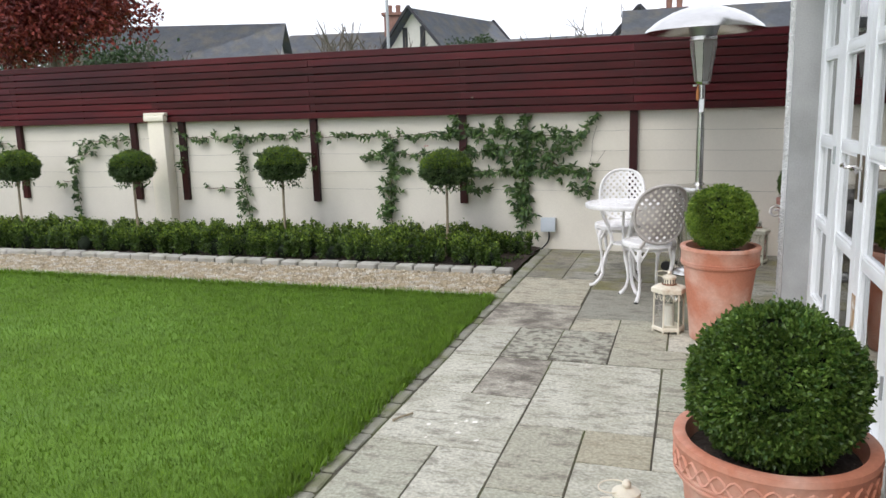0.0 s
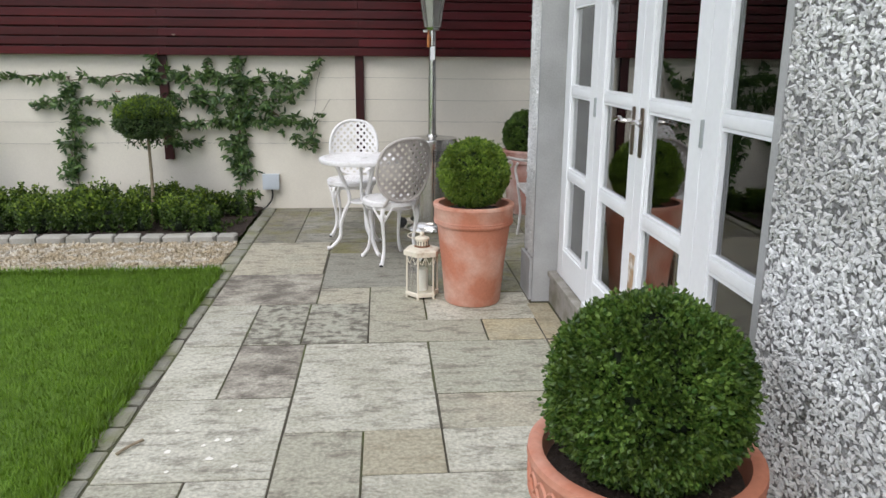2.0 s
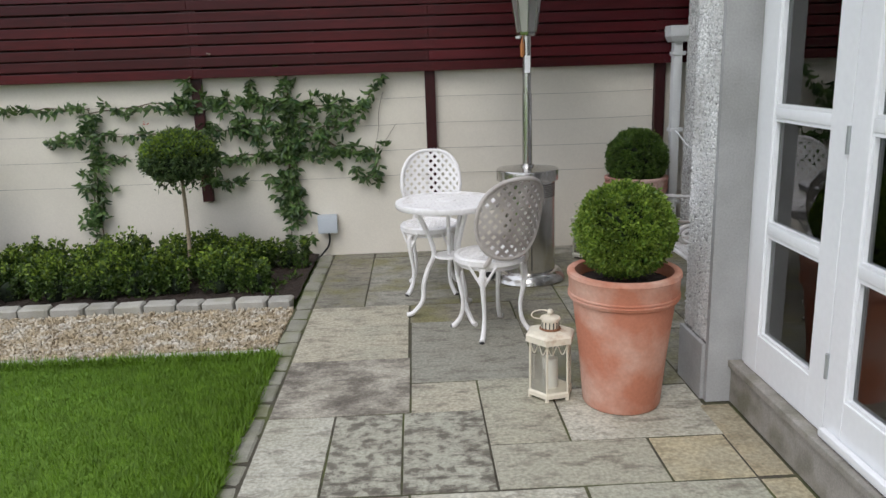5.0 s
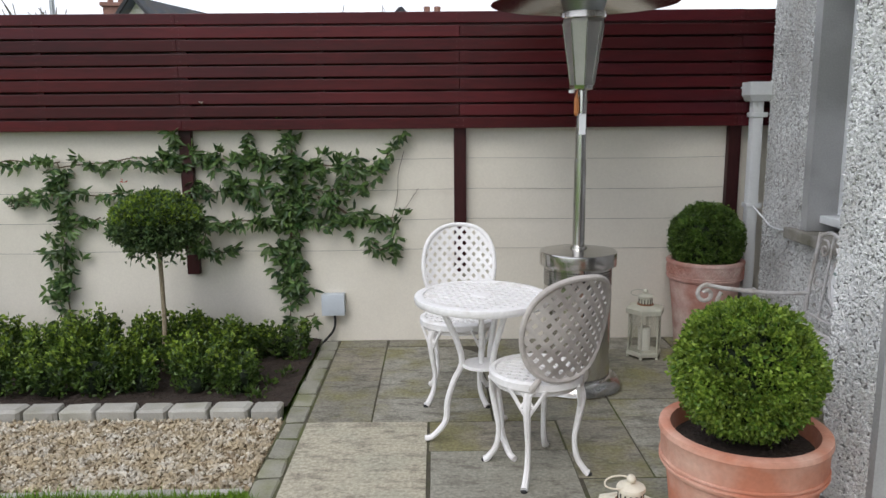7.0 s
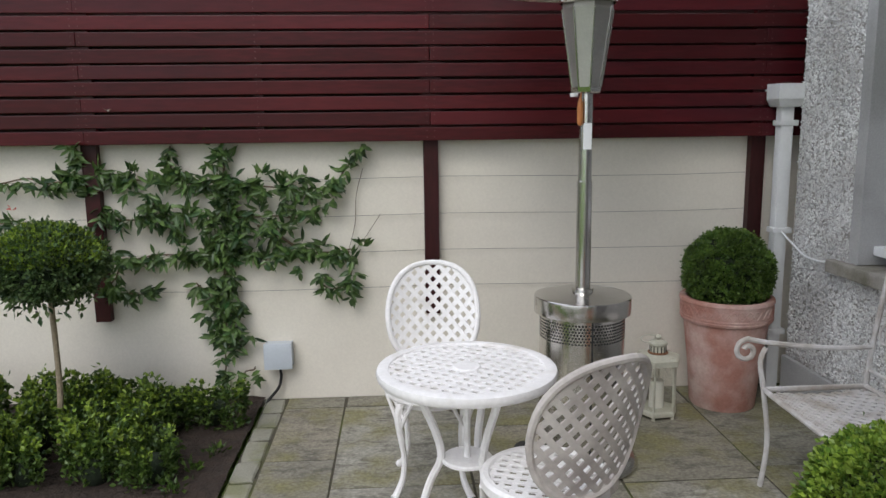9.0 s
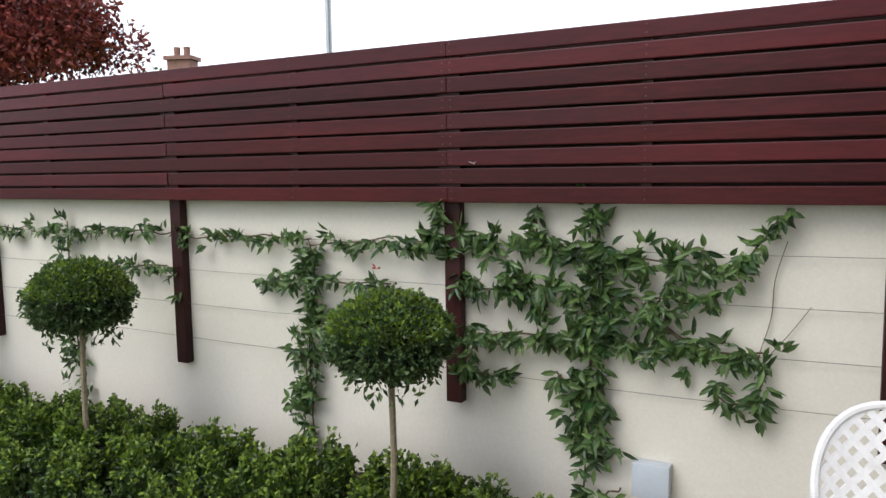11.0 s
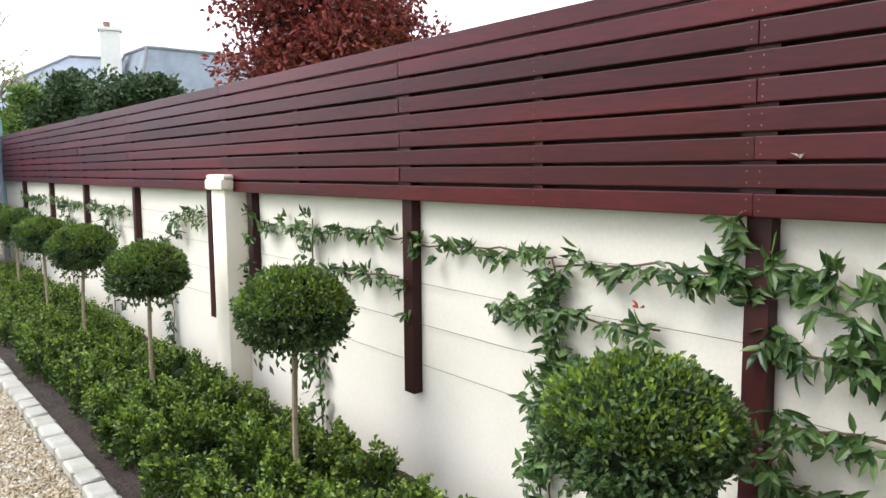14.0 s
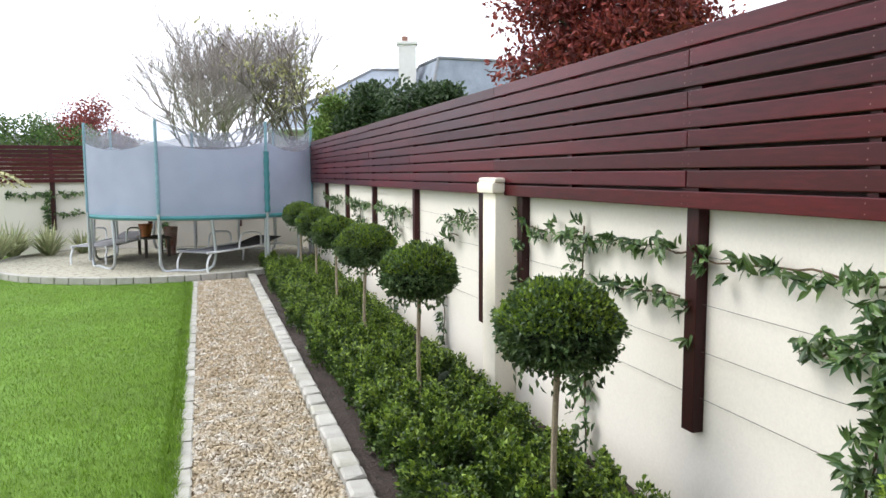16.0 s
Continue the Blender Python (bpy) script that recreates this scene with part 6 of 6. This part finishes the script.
for k, x in enumerate((-8.5, -10.3, -12.2)):
    climber(x, [(x, 0.05, x - 0.03, 1.2, 0.05, 1.4), (x, 1.2, x - 0.75, 1.24, 0.05, 1.4), (x, 1.2, x + 0.75, 1.22, 0.05, 1.5), (x, 1.0, x + 0.4, 1.02, 0.04, 1.2)], 75 + k, "sparse evergreen climber trained on wires against the wall", 100)
for k, y in enumerate((0.7, 2.9)):
    c = climber(0, [(-0.75, 1.2, 0.75, 1.22, 0.05, 1.2), (0, 0.05, 0, 1.2, 0.06, 1.5), (0, 0.8, 0.6, 0.82, 0.05, 1.2)], 85 + k, "climber on the wall at the end of the lawn", 110, 0.09)
    c.matrix_world = pose(-17.3 + 5.65, y, 0, 0, 0, 90)

# thin dry stems and small weeds
stray = thing("dry_stem", pose(0, 0, 0), "thin bare brown climber shoot on the wall", "stem")
part("shoot", tube(spline([(-0.06, 5.63, 0.85), (-0.02, 5.635, 1.0), (-0.01, 5.63, 1.15), (0.03, 5.635, 1.3)], 4), 0.0022, segs=4), M_STEM, stray)
part("shoot", tube(spline([(-0.03, 5.63, 0.84), (0.04, 5.635, 0.93), (0.12, 5.63, 1.05)], 4), 0.002, segs=4), M_STEM, stray)
rg = np.random.default_rng(99)
for x, y in ((-0.72, 4.72), (-0.8, 4.6), (-0.66, 4.9), (-0.75, 4.52), (-0.63, 5.2)):
    wd = thing("weed", pose(x, y, 0.01), "small green weed seedling in the soil", "weed", "weeds in the bed")
    p = rg.normal(0, 0.022, (26, 3)) * np.array((1, 1, 0.4)) + np.array((0, 0, 0.02))
    v, f = leaves(rg, p, p * 20 + np.array((0, 0, 0.5)), 0.035, 0.02, 0.4)
    o = new("leaf_tuft", raw_mesh("leaf_tuft", v, f, [M_HEDGE]))
    o.parent = wd

# ---- end of the garden ----
TCX, TCY, TR = -14.72, 3.66, 1.87
terrace = bmesh.new()
lathe([(0.0, 0.08), (2.75, 0.08), (2.78, 0.07), (2.78, -0.05)], 64, (-15.1, 3.0), terrace)
structure("terrace", terrace, M_SLAB, "round paved terrace under the trampoline", category="terrace")
edge = thing("terrace_edging", pose(-15.1, 3.0, 0), "pale stone edging round the terrace", "edging", kind="structure")
st_me = finish(boxes((-0.06, 0.06, -0.11, 0.11, -0.04, 0.1), bevel=0.01), M_SETT, False, "edging_stone")
for k in range(76):
    a = 2 * math.pi * k / 76
    ob = new("edging_stone", st_me)
    ob.parent = edge
    ob.location, ob.rotation_euler = (2.8 * math.cos(a), 2.8 * math.sin(a), 0), (0, 0, a)

tramp = thing("trampoline", pose(TCX, TCY, 0.08), "large trampoline with pale safety net and teal padding", "trampoline")
part("frame_ring", tube([(TR * math.cos(2 * math.pi * k / 48), TR * math.sin(2 * math.pi * k / 48), 0.82) for k in range(48)], 0.028, closed=True), M_STEEL, tramp)
part("pad", lathe([(TR - 0.22, 0.845), (TR - 0.2, 0.87), (TR + 0.03, 0.872), (TR + 0.05, 0.84), (TR + 0.04, 0.81), (TR + 0.035, 0.81)], 48), M_TEAL, tramp)
part("mat", lathe([(0.0, 0.835), (TR - 0.2, 0.84)], 40), M_BLACK, tramp)
ANG = [31 + 360 / 7 * k for k in range(7)]
for a in ANG:
    c, s = math.cos(radians(a)), math.sin(radians(a))
    part("pole", tube([(c * (TR + 0.05), s * (TR + 0.05), 0.1), (c * (TR + 0.05), s * (TR + 0.05), 2.36)], 0.022), M_STEEL, tramp)
    sl_ = part("pole_sleeve", tube([(c * (TR + 0.05), s * (TR + 0.05), 0.9), (c * (TR + 0.05), s * (TR + 0.05), 2.36)], [0.027, 0.024]), M_SLEEVE, tramp, "faded teal foam sleeve")
    if a == 31:
        part("torn_foam", tube([(c * (TR + 0.055), s * (TR + 0.055), 0.9 + 0.07 * k) for k in range(15)], [0.045 + 0.008 * math.sin(k * 2.3) for k in range(15)]), M_TEAL, sl_, "thick teal foam padding")
    c2, s2 = math.cos(radians(a + 24)), math.sin(radians(a + 24))
    part("leg", tube(spline([(c * TR, s * TR, 0.8), (c * TR, s * TR, 0.08), (c * 0.7 * TR + c2 * 0.3 * TR, s * 0.7 * TR + s2 * 0.3 * TR, 0.02), (c2 * TR, s2 * TR, 0.08), (c2 * TR, s2 * TR, 0.8)], 5), 0.024), M_STEEL, tramp)
for nm, lo, hi, mt in (("net", 0.87, 2.04, M_NET), ("net_top", 2.04, 2.36, M_NETTOP)):
    nb = bmesh.new()
    rows = []
    for j in range(5):
        ring = []
        for k in range(96):
            a = 360 * k / 96
            sag = min(abs((a - q + 180) % 360 - 180) for q in ANG) / (180 / 7)
            top_z = hi - (0.2 * sag * (2 - sag) if hi > 2.1 else 0.14 * sag * (2 - sag))
            low_z = lo - (0.14 * sag * (2 - sag) if lo > 1 else 0)
            z = low_z + (top_z - low_z) * j / 4
            rad_ = TR + 0.05 - 0.12 * sag * (2 - sag)
            ring.append(nb.verts.new((rad_ * math.cos(radians(a)), rad_ * math.sin(radians(a)), z)))
        rows.append(ring)
    for a_, b_ in zip(rows, rows[1:]):
        for k in range(96):
            nb.faces.new((a_[k], a_[(k + 1) % 96], b_[(k + 1) % 96], b_[k]))
    part(nm, nb, mt, tramp)


def lounger(m, label):
    """Low metal-framed sun lounger with a dark sling and raised back."""
    t = thing("sun_lounger", m, label, "sun lounger", "sun loungers")
    for s in (-1, 1):
        part("side_rail", tube(spline([(-0.95, s * 0.3, 0.3), (-0.5, s * 0.3, 0.32), (0.3, s * 0.3, 0.3), (0.95, s * 0.3, 0.3)], 4), 0.018), M_PVC, t)
        part("leg", tube(spline([(0.85, s * 0.3, 0.3), (0.95, s * 0.3, 0.15), (0.95, s * 0.3, 0.0)], 4), 0.018), M_PVC, t)
        part("leg", tube(spline([(-0.6, s * 0.3, 0.3), (-0.65, s * 0.3, 0.15), (-0.62, s * 0.3, 0.0)], 4), 0.018), M_PVC, t)
        part("arm", tube(spline([(-0.35, s * 0.32, 0.3), (-0.33, s * 0.32, 0.5), (-0.15, s * 0.32, 0.55), (0.15, s * 0.32, 0.53), (0.22, s * 0.32, 0.3)], 4), 0.016), M_PVC, t)
    part("sling", boxes((-0.4, 0.95, -0.28, 0.28, 0.295, 0.308), bevel=0.004), M_SLING, t)
    bk = bmesh.new()
    q = [bk.verts.new(p) for p in ((-0.4, -0.28, 0.31), (-0.4, 0.28, 0.31), (-1.0, 0.28, 0.42), (-1.0, -0.28, 0.42))]
    bk.faces.new(q)
    bmesh.ops.solidify(bk, geom=bk.faces[:], thickness=0.014)
    part("backrest", bk, M_SLING, t, smooth=False)
    return t


lounger(pose(-13.55, 4.1, 0.08, 0, 0, -42), "grey metal-framed sun lounger under the trampoline")
lounger(pose(-15.3, 2.1, 0.08, 0, 0, -20), "dark sling sun lounger under the trampoline")
low = thing("low_table", pose(-15.6, 2.75, 0.08, 0, 0, 15), "dark low wooden table under the trampoline", "table")
part("tabletop", boxes((-0.35, 0.35, -0.25, 0.25, 0.33, 0.36), bevel=0.006), M_BARK, low)
for sx in (-0.3, 0.3):
    for sy in (-0.2, 0.2):
        part("leg", boxes((sx - 0.025, sx + 0.025, sy - 0.025, sy + 0.025, 0, 0.33)), M_BARK, low, smooth=False)
for px, py, mt, lb in ((-15.55, 2.62, M_TAG, "ochre glazed plant pot on the low table"), (-15.7, 3.05, M_TERRAOLD, "pinkish clay pot beside the low table")):
    on_top = 0.44 if mt == M_TAG else 0.08
    k = 1.0 if mt == M_TAG else 2.2
    small = thing("small_pot", pose(px, py, on_top), lb, "plant pot", "small pots")
    part("pot_body", lathe([(0.0, 0.0), (0.08, 0.0), (0.12, 0.2 * k), (0.13, 0.2 * k), (0.13, 0.24 * k), (0.11, 0.24 * k), (0.1, 0.18 * k), (0.0, 0.18 * k)], 24), mt, small)
for x, y, n, sz, sd in ((-16.3, 0.85, 130, 0.8, 1), (-15.6, 0.1, 120, 0.85, 2), (-16.2, 0.25, 120, 0.85, 4), (-14.6, -0.35, 80, 0.7, 3), (-16.6, 1.4, 80, 0.65, 5)):
    t = thing("sword_leaf_plant", pose(x, y, -0.004), "striped sword-leaved plant at the lawn's end", "plant", "striped plants")
    rg = np.random.default_rng(sd)
    bm = bmesh.new()
    for k in range(n):
        a, out, ln = rg.uniform(0, 6.28), rg.uniform(0.15, 0.9), sz * rg.uniform(0.6, 1.1)
        c, s = math.cos(a), math.sin(a)
        prev = None
        for j in range(5):
            u = j / 4
            r_, z_ = out * ln * u, ln * (u - out * 0.55 * u * u)
            w = 0.022 * (1 - u ** 2) + 0.002
            row = [bm.verts.new((c * r_ - s * w, s * r_ + c * w, max(z_, 0.01))), bm.verts.new((c * r_ + s * w, s * r_ - c * w, max(z_, 0.01)))]
            if prev:
                bm.faces.new((prev[0], prev[1], row[1], row[0]))
            prev = row
    part("foliage", bm, M_PHORM, t)
palm = thing("tree_fern", pose(-15.6, -0.62, -0.004), "tree fern with arching fronds at the lawn's end", "tree fern")
part("trunk", tube([(0, 0, 0), (0.03, 0, 0.6), (0, 0, 1.25)], [0.11, 0.1, 0.09]), M_BARK, palm)
for k in range(13):
    a = 2 * math.pi * k / 13 + 0.2
    c, s = math.cos(a), math.sin(a)
    sp_ = spline([(0, 0, 1.22), (c * 0.4, s * 0.4, 1.62), (c * 0.9, s * 0.9, 1.66), (c * 1.3, s * 1.3, 1.42)], 6)
    fr2 = tube(sp_, 0.009, segs=4)
    rg = np.random.default_rng(k)
    for p in sp_[3:]:
        for sd in (-1, 1):
            q0, w = Vector(p), 0.16 * (1 - abs((Vector(p).xy.length - 0.6)) * 0.9)
            vv = [fr2.verts.new(q0 + Vector((c, s, 0)) * e - Vector((-s, c, 0)) * sd * w * o_ - Vector((0, 0, 0.05 * o_))) for e, o_ in ((-0.025, 0), (0.025, 0), (0.045, 1), (0.01, 1))]
            fr2.faces.new(vv)
    part("frond", fr2, M_CATKIN, palm)

# ---- paving slabs, setts, gravel and grass ----
patio = thing("patio_paving", pose(0, 0, 0), "uneven weathered sandstone patio slabs with dark joints", "paving", kind="structure")
slab_cache = {}


def slab(x0, x1, y0, y1, mat):
    """One riven slab with a worn, slightly wavering edge."""
    w, d = round(x1 - x0 - 0.006, 3), round(y1 - y0 - 0.006, 3)
    key = (w, d, mat.name)
    if key not in slab_cache:
        bm = bmesh.new()
        nx, ny = max(2, int(w / 0.14)), max(2, int(d / 0.14))
        outline = [(-w / 2 + w * i / nx, -d / 2) for i in range(nx)] + [(w / 2, -d / 2 + d * i / ny) for i in range(ny)] + [(w / 2 - w * i / nx, d / 2) for i in range(nx)] + [(-w / 2, d / 2 - d * i / ny) for i in range(ny)]
        lo, mid, hi = [], [], []
        for px, py in outline:
            j = 1 - abs(noise.noise(Vector((px * 7 + x0 * 3, py * 7 + y0 * 5, 1)))) * 0.012
            q = 1 - 0.006 / max(0.12, min(w, d)) * 0.7
            lo.append(bm.verts.new((px * j, py * j, -0.045)))
            mid.append(bm.verts.new((px * j, py * j, -0.007)))
            hi.append(bm.verts.new((px * j * q, py * j * q, -0.0005 + 0.0015 * noise.noise(Vector((px * 9, py * 9, x0))))))
        n = len(outline)
        for a, b in ((lo, mid), (mid, hi)):
            for k in range(n):
                bm.faces.new((a[k], a[(k + 1) % n], b[(k + 1) % n], b[k]))
        bm.faces.new(hi)
        slab_cache[key] = finish(bm, mat, False, "slab")
    ob = new("slab", slab_cache[key])
    ob.parent = patio
    ob.location = ((x0 + x1) / 2, (y0 + y1) / 2, random.uniform(-0.0025, 0.0025))
    ob.rotation_euler = (radians(random.uniform(-0.12, 0.12)), radians(random.uniform(-0.12, 0.12)), 0)


L = -0.43
NEAR = [(L, 0.2, 0.74, 1.4), (0.2, 0.52, 0.43, 1.07), (0.2, 0.835, 1.07, 2.03), (0.835, 1.47, 1.4, 2.03), (0.835, 1.47, 1.07, 1.4), (0.835, 1.47, 0.74, 1.07),
        (L, -0.13, 1.4, 2.03), (0.2, 0.52, 2.68, 3.0), (0.52, 0.85, 2.36, 3.0), (0.52, 1.16, 2.03, 2.36), (L, -0.13, 2.03, 2.68), (0.85, 1.5, 2.36, 2.86)]
for r in NEAR:
    slab(*r, M_SLAB)
FAR = [(L, 0.19, 3.33, 4.22), (0.19, 0.835, 3.88, 4.22), (0.835, 1.165, 3.6, 4.22)]
for r in FAR:
    slab(*r, M_SLABM if r[1] > 0.5 and r[2] > 3.5 else M_SLAB)
MOSSY = [(L, -0.1, 4.22, 4.83), (L, -0.1, 4.83, 5.49), (L, -0.1, 5.49, 5.645), (-0.1, 0.52, 4.22, 4.54), (-0.1, 0.52, 4.54, 5.49), (0.52, 1.165, 4.22, 4.54), (0.52, 1.165, 4.54, 5.16),
         (-0.1, 0.52, 5.49, 5.645), (0.52, 1.165, 5.16, 5.645), (1.165, 1.8, 3.6, 4.5), (1.165, 1.8, 4.5, 5.38), (1.165, 1.8, 5.38, 5.645), (1.8, 2.33, 3.0, 3.9), (1.8, 2.33, 3.9, 4.6), (1.8, 2.33, 4.6, 5.64),
         (0.85, 1.5, 2.86, 3.6), (1.5, 1.8, 3.02, 3.6)]
for r in MOSSY:
    slab(*r, M_SLABM)
slab(0.2, 0.84, 3.0, 3.88, M_SLABG)
slab(L, 0.2, 2.68, 3.33, M_SLABD)
slab(-0.13, 0.17, 2.03, 2.68, M_SLABS)
slab(0.17, 0.52, 2.03, 2.68, M_SLABS)
slab(-0.13, 0.2, 1.4, 2.03, M_SLABD)
slab(0.52, 0.835, 0.74, 1.07, M_SLABY)
slab(1.16, 1.47, 2.03, 2.36, M_SLABY)
slab(1.47, 1.61, 1.4, 2.03, M_SLABY)
slab(1.47, 1.61, 2.03, 2.64, M_SLABY)
slab(1.47, 1.61, 0.74, 1.4, M_SLAB)
slab(1.47, 1.61, 0.0, 0.74, M_SLAB)
for y0, y1, cuts in ((0.11, 0.74, (L, -0.1, 0.2)), (0.11, 0.43, (0.2, 0.52)), (0.11, 0.74, (0.52, 1.16, 1.47)), (-0.52, 0.11, (L, 0.2, 0.52, 1.16, 1.47)), (-1.15, -0.52, (L, -0.12, 0.52, 0.84, 1.47)),
                     (-1.8, -1.15, (L, 0.2, 0.84, 1.47)), (-2.4, -1.8, (L, -0.1, 0.52, 1.47)), (-3.3, -2.4, (L, 0.2, 0.84, 1.47)), (-4.2, -3.3, (L, 0.2, 0.52, 1.47)), (-5.4, -4.2, (L, 0.5, 1.47)), (-7, -5.4, (L, 0.5, 1.47))):
    for a, b in zip(cuts, cuts[1:]):
        slab(a, b, y0, y1, M_SLAB)


def sett_row(name, label, cells, mats, height):
    """A row of split granite setts: cells are x, y, length, width, turn."""
    t = thing(name, pose(0, 0, 0), label, "edging", kind="structure")
    kinds = []
    for k in range(6):
        bm = bmesh.new()
        box(bm, -0.5, 0.5, -0.5, 0.5, 0, 1)
        es = [e for e in bm.edges if max(v.co.z for v in e.verts) > 0.5]
        bmesh.ops.bevel(bm, geom=es, offset=0.09, segments=1, affect="EDGES")
        for v in bm.verts:
            v.co += Vector((random.uniform(-0.05, 0.05), random.uniform(-0.05, 0.05), random.uniform(-0.03, 0.03)))
        kinds.append(finish(bm, mats[k % len(mats)], False, "sett"))
    for x, y, ln, wd, turn in cells:
        ob = new("sett", random.choice(kinds))
        ob.parent = t
        ob.location = (x, y, -0.06)
        ob.scale = (ln, wd, height + 0.06 + random.uniform(-0.006, 0.004))
        ob.rotation_euler = (0, 0, radians(turn + random.uniform(-1.2, 1.2)))


cells, x = [], GX - 0.02
while x > -12.4:
    ln = random.uniform(0.16, 0.24) if x > -6 else random.uniform(0.17, 0.25)
    cells.append((x - ln / 2, (GRAV1 + BED_Y) / 2, ln - 0.012, 0.115, 0))
    x -= ln
sett_row("bed_kerb", "row of grey granite setts edging the flower bed", cells, [M_SETT], 0.055)
cells, x = [], GX - 0.02
while x > -12.4:
    ln = random.uniform(0.17, 0.24)
    cells.append((x - ln / 2, (LAWN_Y + GRAV0) / 2, ln - 0.012, 0.095, 0))
    x -= ln
sett_row("lawn_kerb", "row of pale granite setts between lawn and gravel", cells, [M_SETT], 0.006)
cells, y = [], 5.64
while y > -3.6:
    ln = random.uniform(0.15, 0.24)
    cells.append(((GX + L) / 2, y - ln / 2, ln - 0.012, 0.105, 90))
    y -= ln
sett_row("patio_edging", "row of mossy granite setts along the patio edge", cells, [M_SETTOLD], 0.004)

# gravel: loose angular stones
rng = np.random.default_rng(12)
base_v = np.array([(1, 0, 0), (-1, 0, 0), (0, 1, 0), (0, -1, 0), (0, 0, 1), (0, 0, -1)], float)
base_f = ((0, 2, 4), (2, 1, 4), (1, 3, 4), (3, 0, 4), (2, 0, 5), (1, 2, 5), (3, 1, 5), (0, 3, 5))
n = 30000
xs = np.where(rng.random(n) < 0.72, rng.uniform(-6.5, GX - 0.01, n), rng.uniform(-12.4, -6.5, n))
verts = np.zeros((n, 6, 3))
for i in range(n):
    q = np.array(Euler(rng.uniform(0, 6.3, 3)).to_matrix())
    s = (base_v + rng.normal(0, 0.18, (6, 3))) * rng.uniform(0.006, 0.0145) * rng.uniform(0.7, 1.3, 3)
    verts[i] = s @ q.T + np.array((xs[i], rng.uniform(GRAV0, GRAV1), rng.uniform(-0.008, 0.004)))
tagged(new("gravel", raw_mesh("gravel", verts.reshape(-1, 3), [tuple(6 * i + k for k in f) for i in range(n) for f in base_f], [M_GRAVEL])), "loose golden and cream gravel stones", "gravel", kind="stuff")


def grass(name, n, x0, x1, y0, y1, size, label, seed, thin=1.0):
    """Short mown blades, each a bent narrow triangle pair."""
    rg = np.random.default_rng(seed)
    x, y = x1 - (x1 - x0) * rg.random(n) ** thin, y1 - (y1 - y0) * rg.random(n) ** (1 + (thin - 1) * 0.6)
    a = rg.uniform(0, 6.283, n)
    h = size * rg.uniform(0.5, 1.25, n)
    w = size * 0.085 * rg.uniform(0.7, 1.3, n)
    lean = size * rg.uniform(0.1, 1.2, n)
    c, s = np.cos(a), np.sin(a)
    z0 = np.full(n, -0.006)
    p0 = np.column_stack([x - s * w, y + c * w, z0])
    p1 = np.column_stack([x + s * w, y - c * w, z0])
    p2 = np.column_stack([x + c * lean, y + s * lean, z0 + h])
    v = np.stack([p0, p1, p2], 1).reshape(-1, 3)
    tagged(new(name, raw_mesh(name, v, [(3 * i, 3 * i + 1, 3 * i + 2) for i in range(n)], [M_GRASS])), label, "grass", kind="stuff")


grass("lawn_grass", 760000, -15.5, GX - 0.005, -7.0, LAWN_Y + 0.02, 0.027, "short bright green mown grass", 31, 1.7)
grass("edge_grass", 15000, GX - 0.06, GX + 0.05, -1.8, LAWN_Y, 0.05, "longer grass hanging over the patio edge", 33)
grass("edge_grass", 12000, -12, GX, LAWN_Y - 0.05, LAWN_Y + 0.03, 0.05, "longer grass hanging over the gravel kerb", 34)

# small litter on the slabs
twig = thing("fallen_twig", pose(-0.36, 0.98, 0.006, 0, 0, 55), "short pale twig lying at the patio edge", "twig")
part("stick", tube(spline([(-0.06, 0, 0.004), (0, 0.006, 0.006), (0.06, 0, 0.008)], 4), 0.006, segs=6), M_TRUNK, twig)
lrng = random.Random(9)
for k in range(9):
    px, py = lrng.uniform(-0.25, 0.1), lrng.uniform(0.8, 1.3)
    spot = bmesh.new()
    bmesh.ops.create_circle(spot, cap_ends=True, segments=9, radius=lrng.uniform(0.008, 0.018))
    for v in spot.verts:
        v.co *= lrng.uniform(0.7, 1.2)
    bmesh.ops.solidify(spot, geom=spot.faces[:], thickness=0.002)
    ob = part("lichen_spot", spot, M_CANDLE, None, "", False)
    ob.location = (px, py, 0.0045)
    tagged(ob, "small white lichen spot on a patio slab", "lichen", "lichen spots")
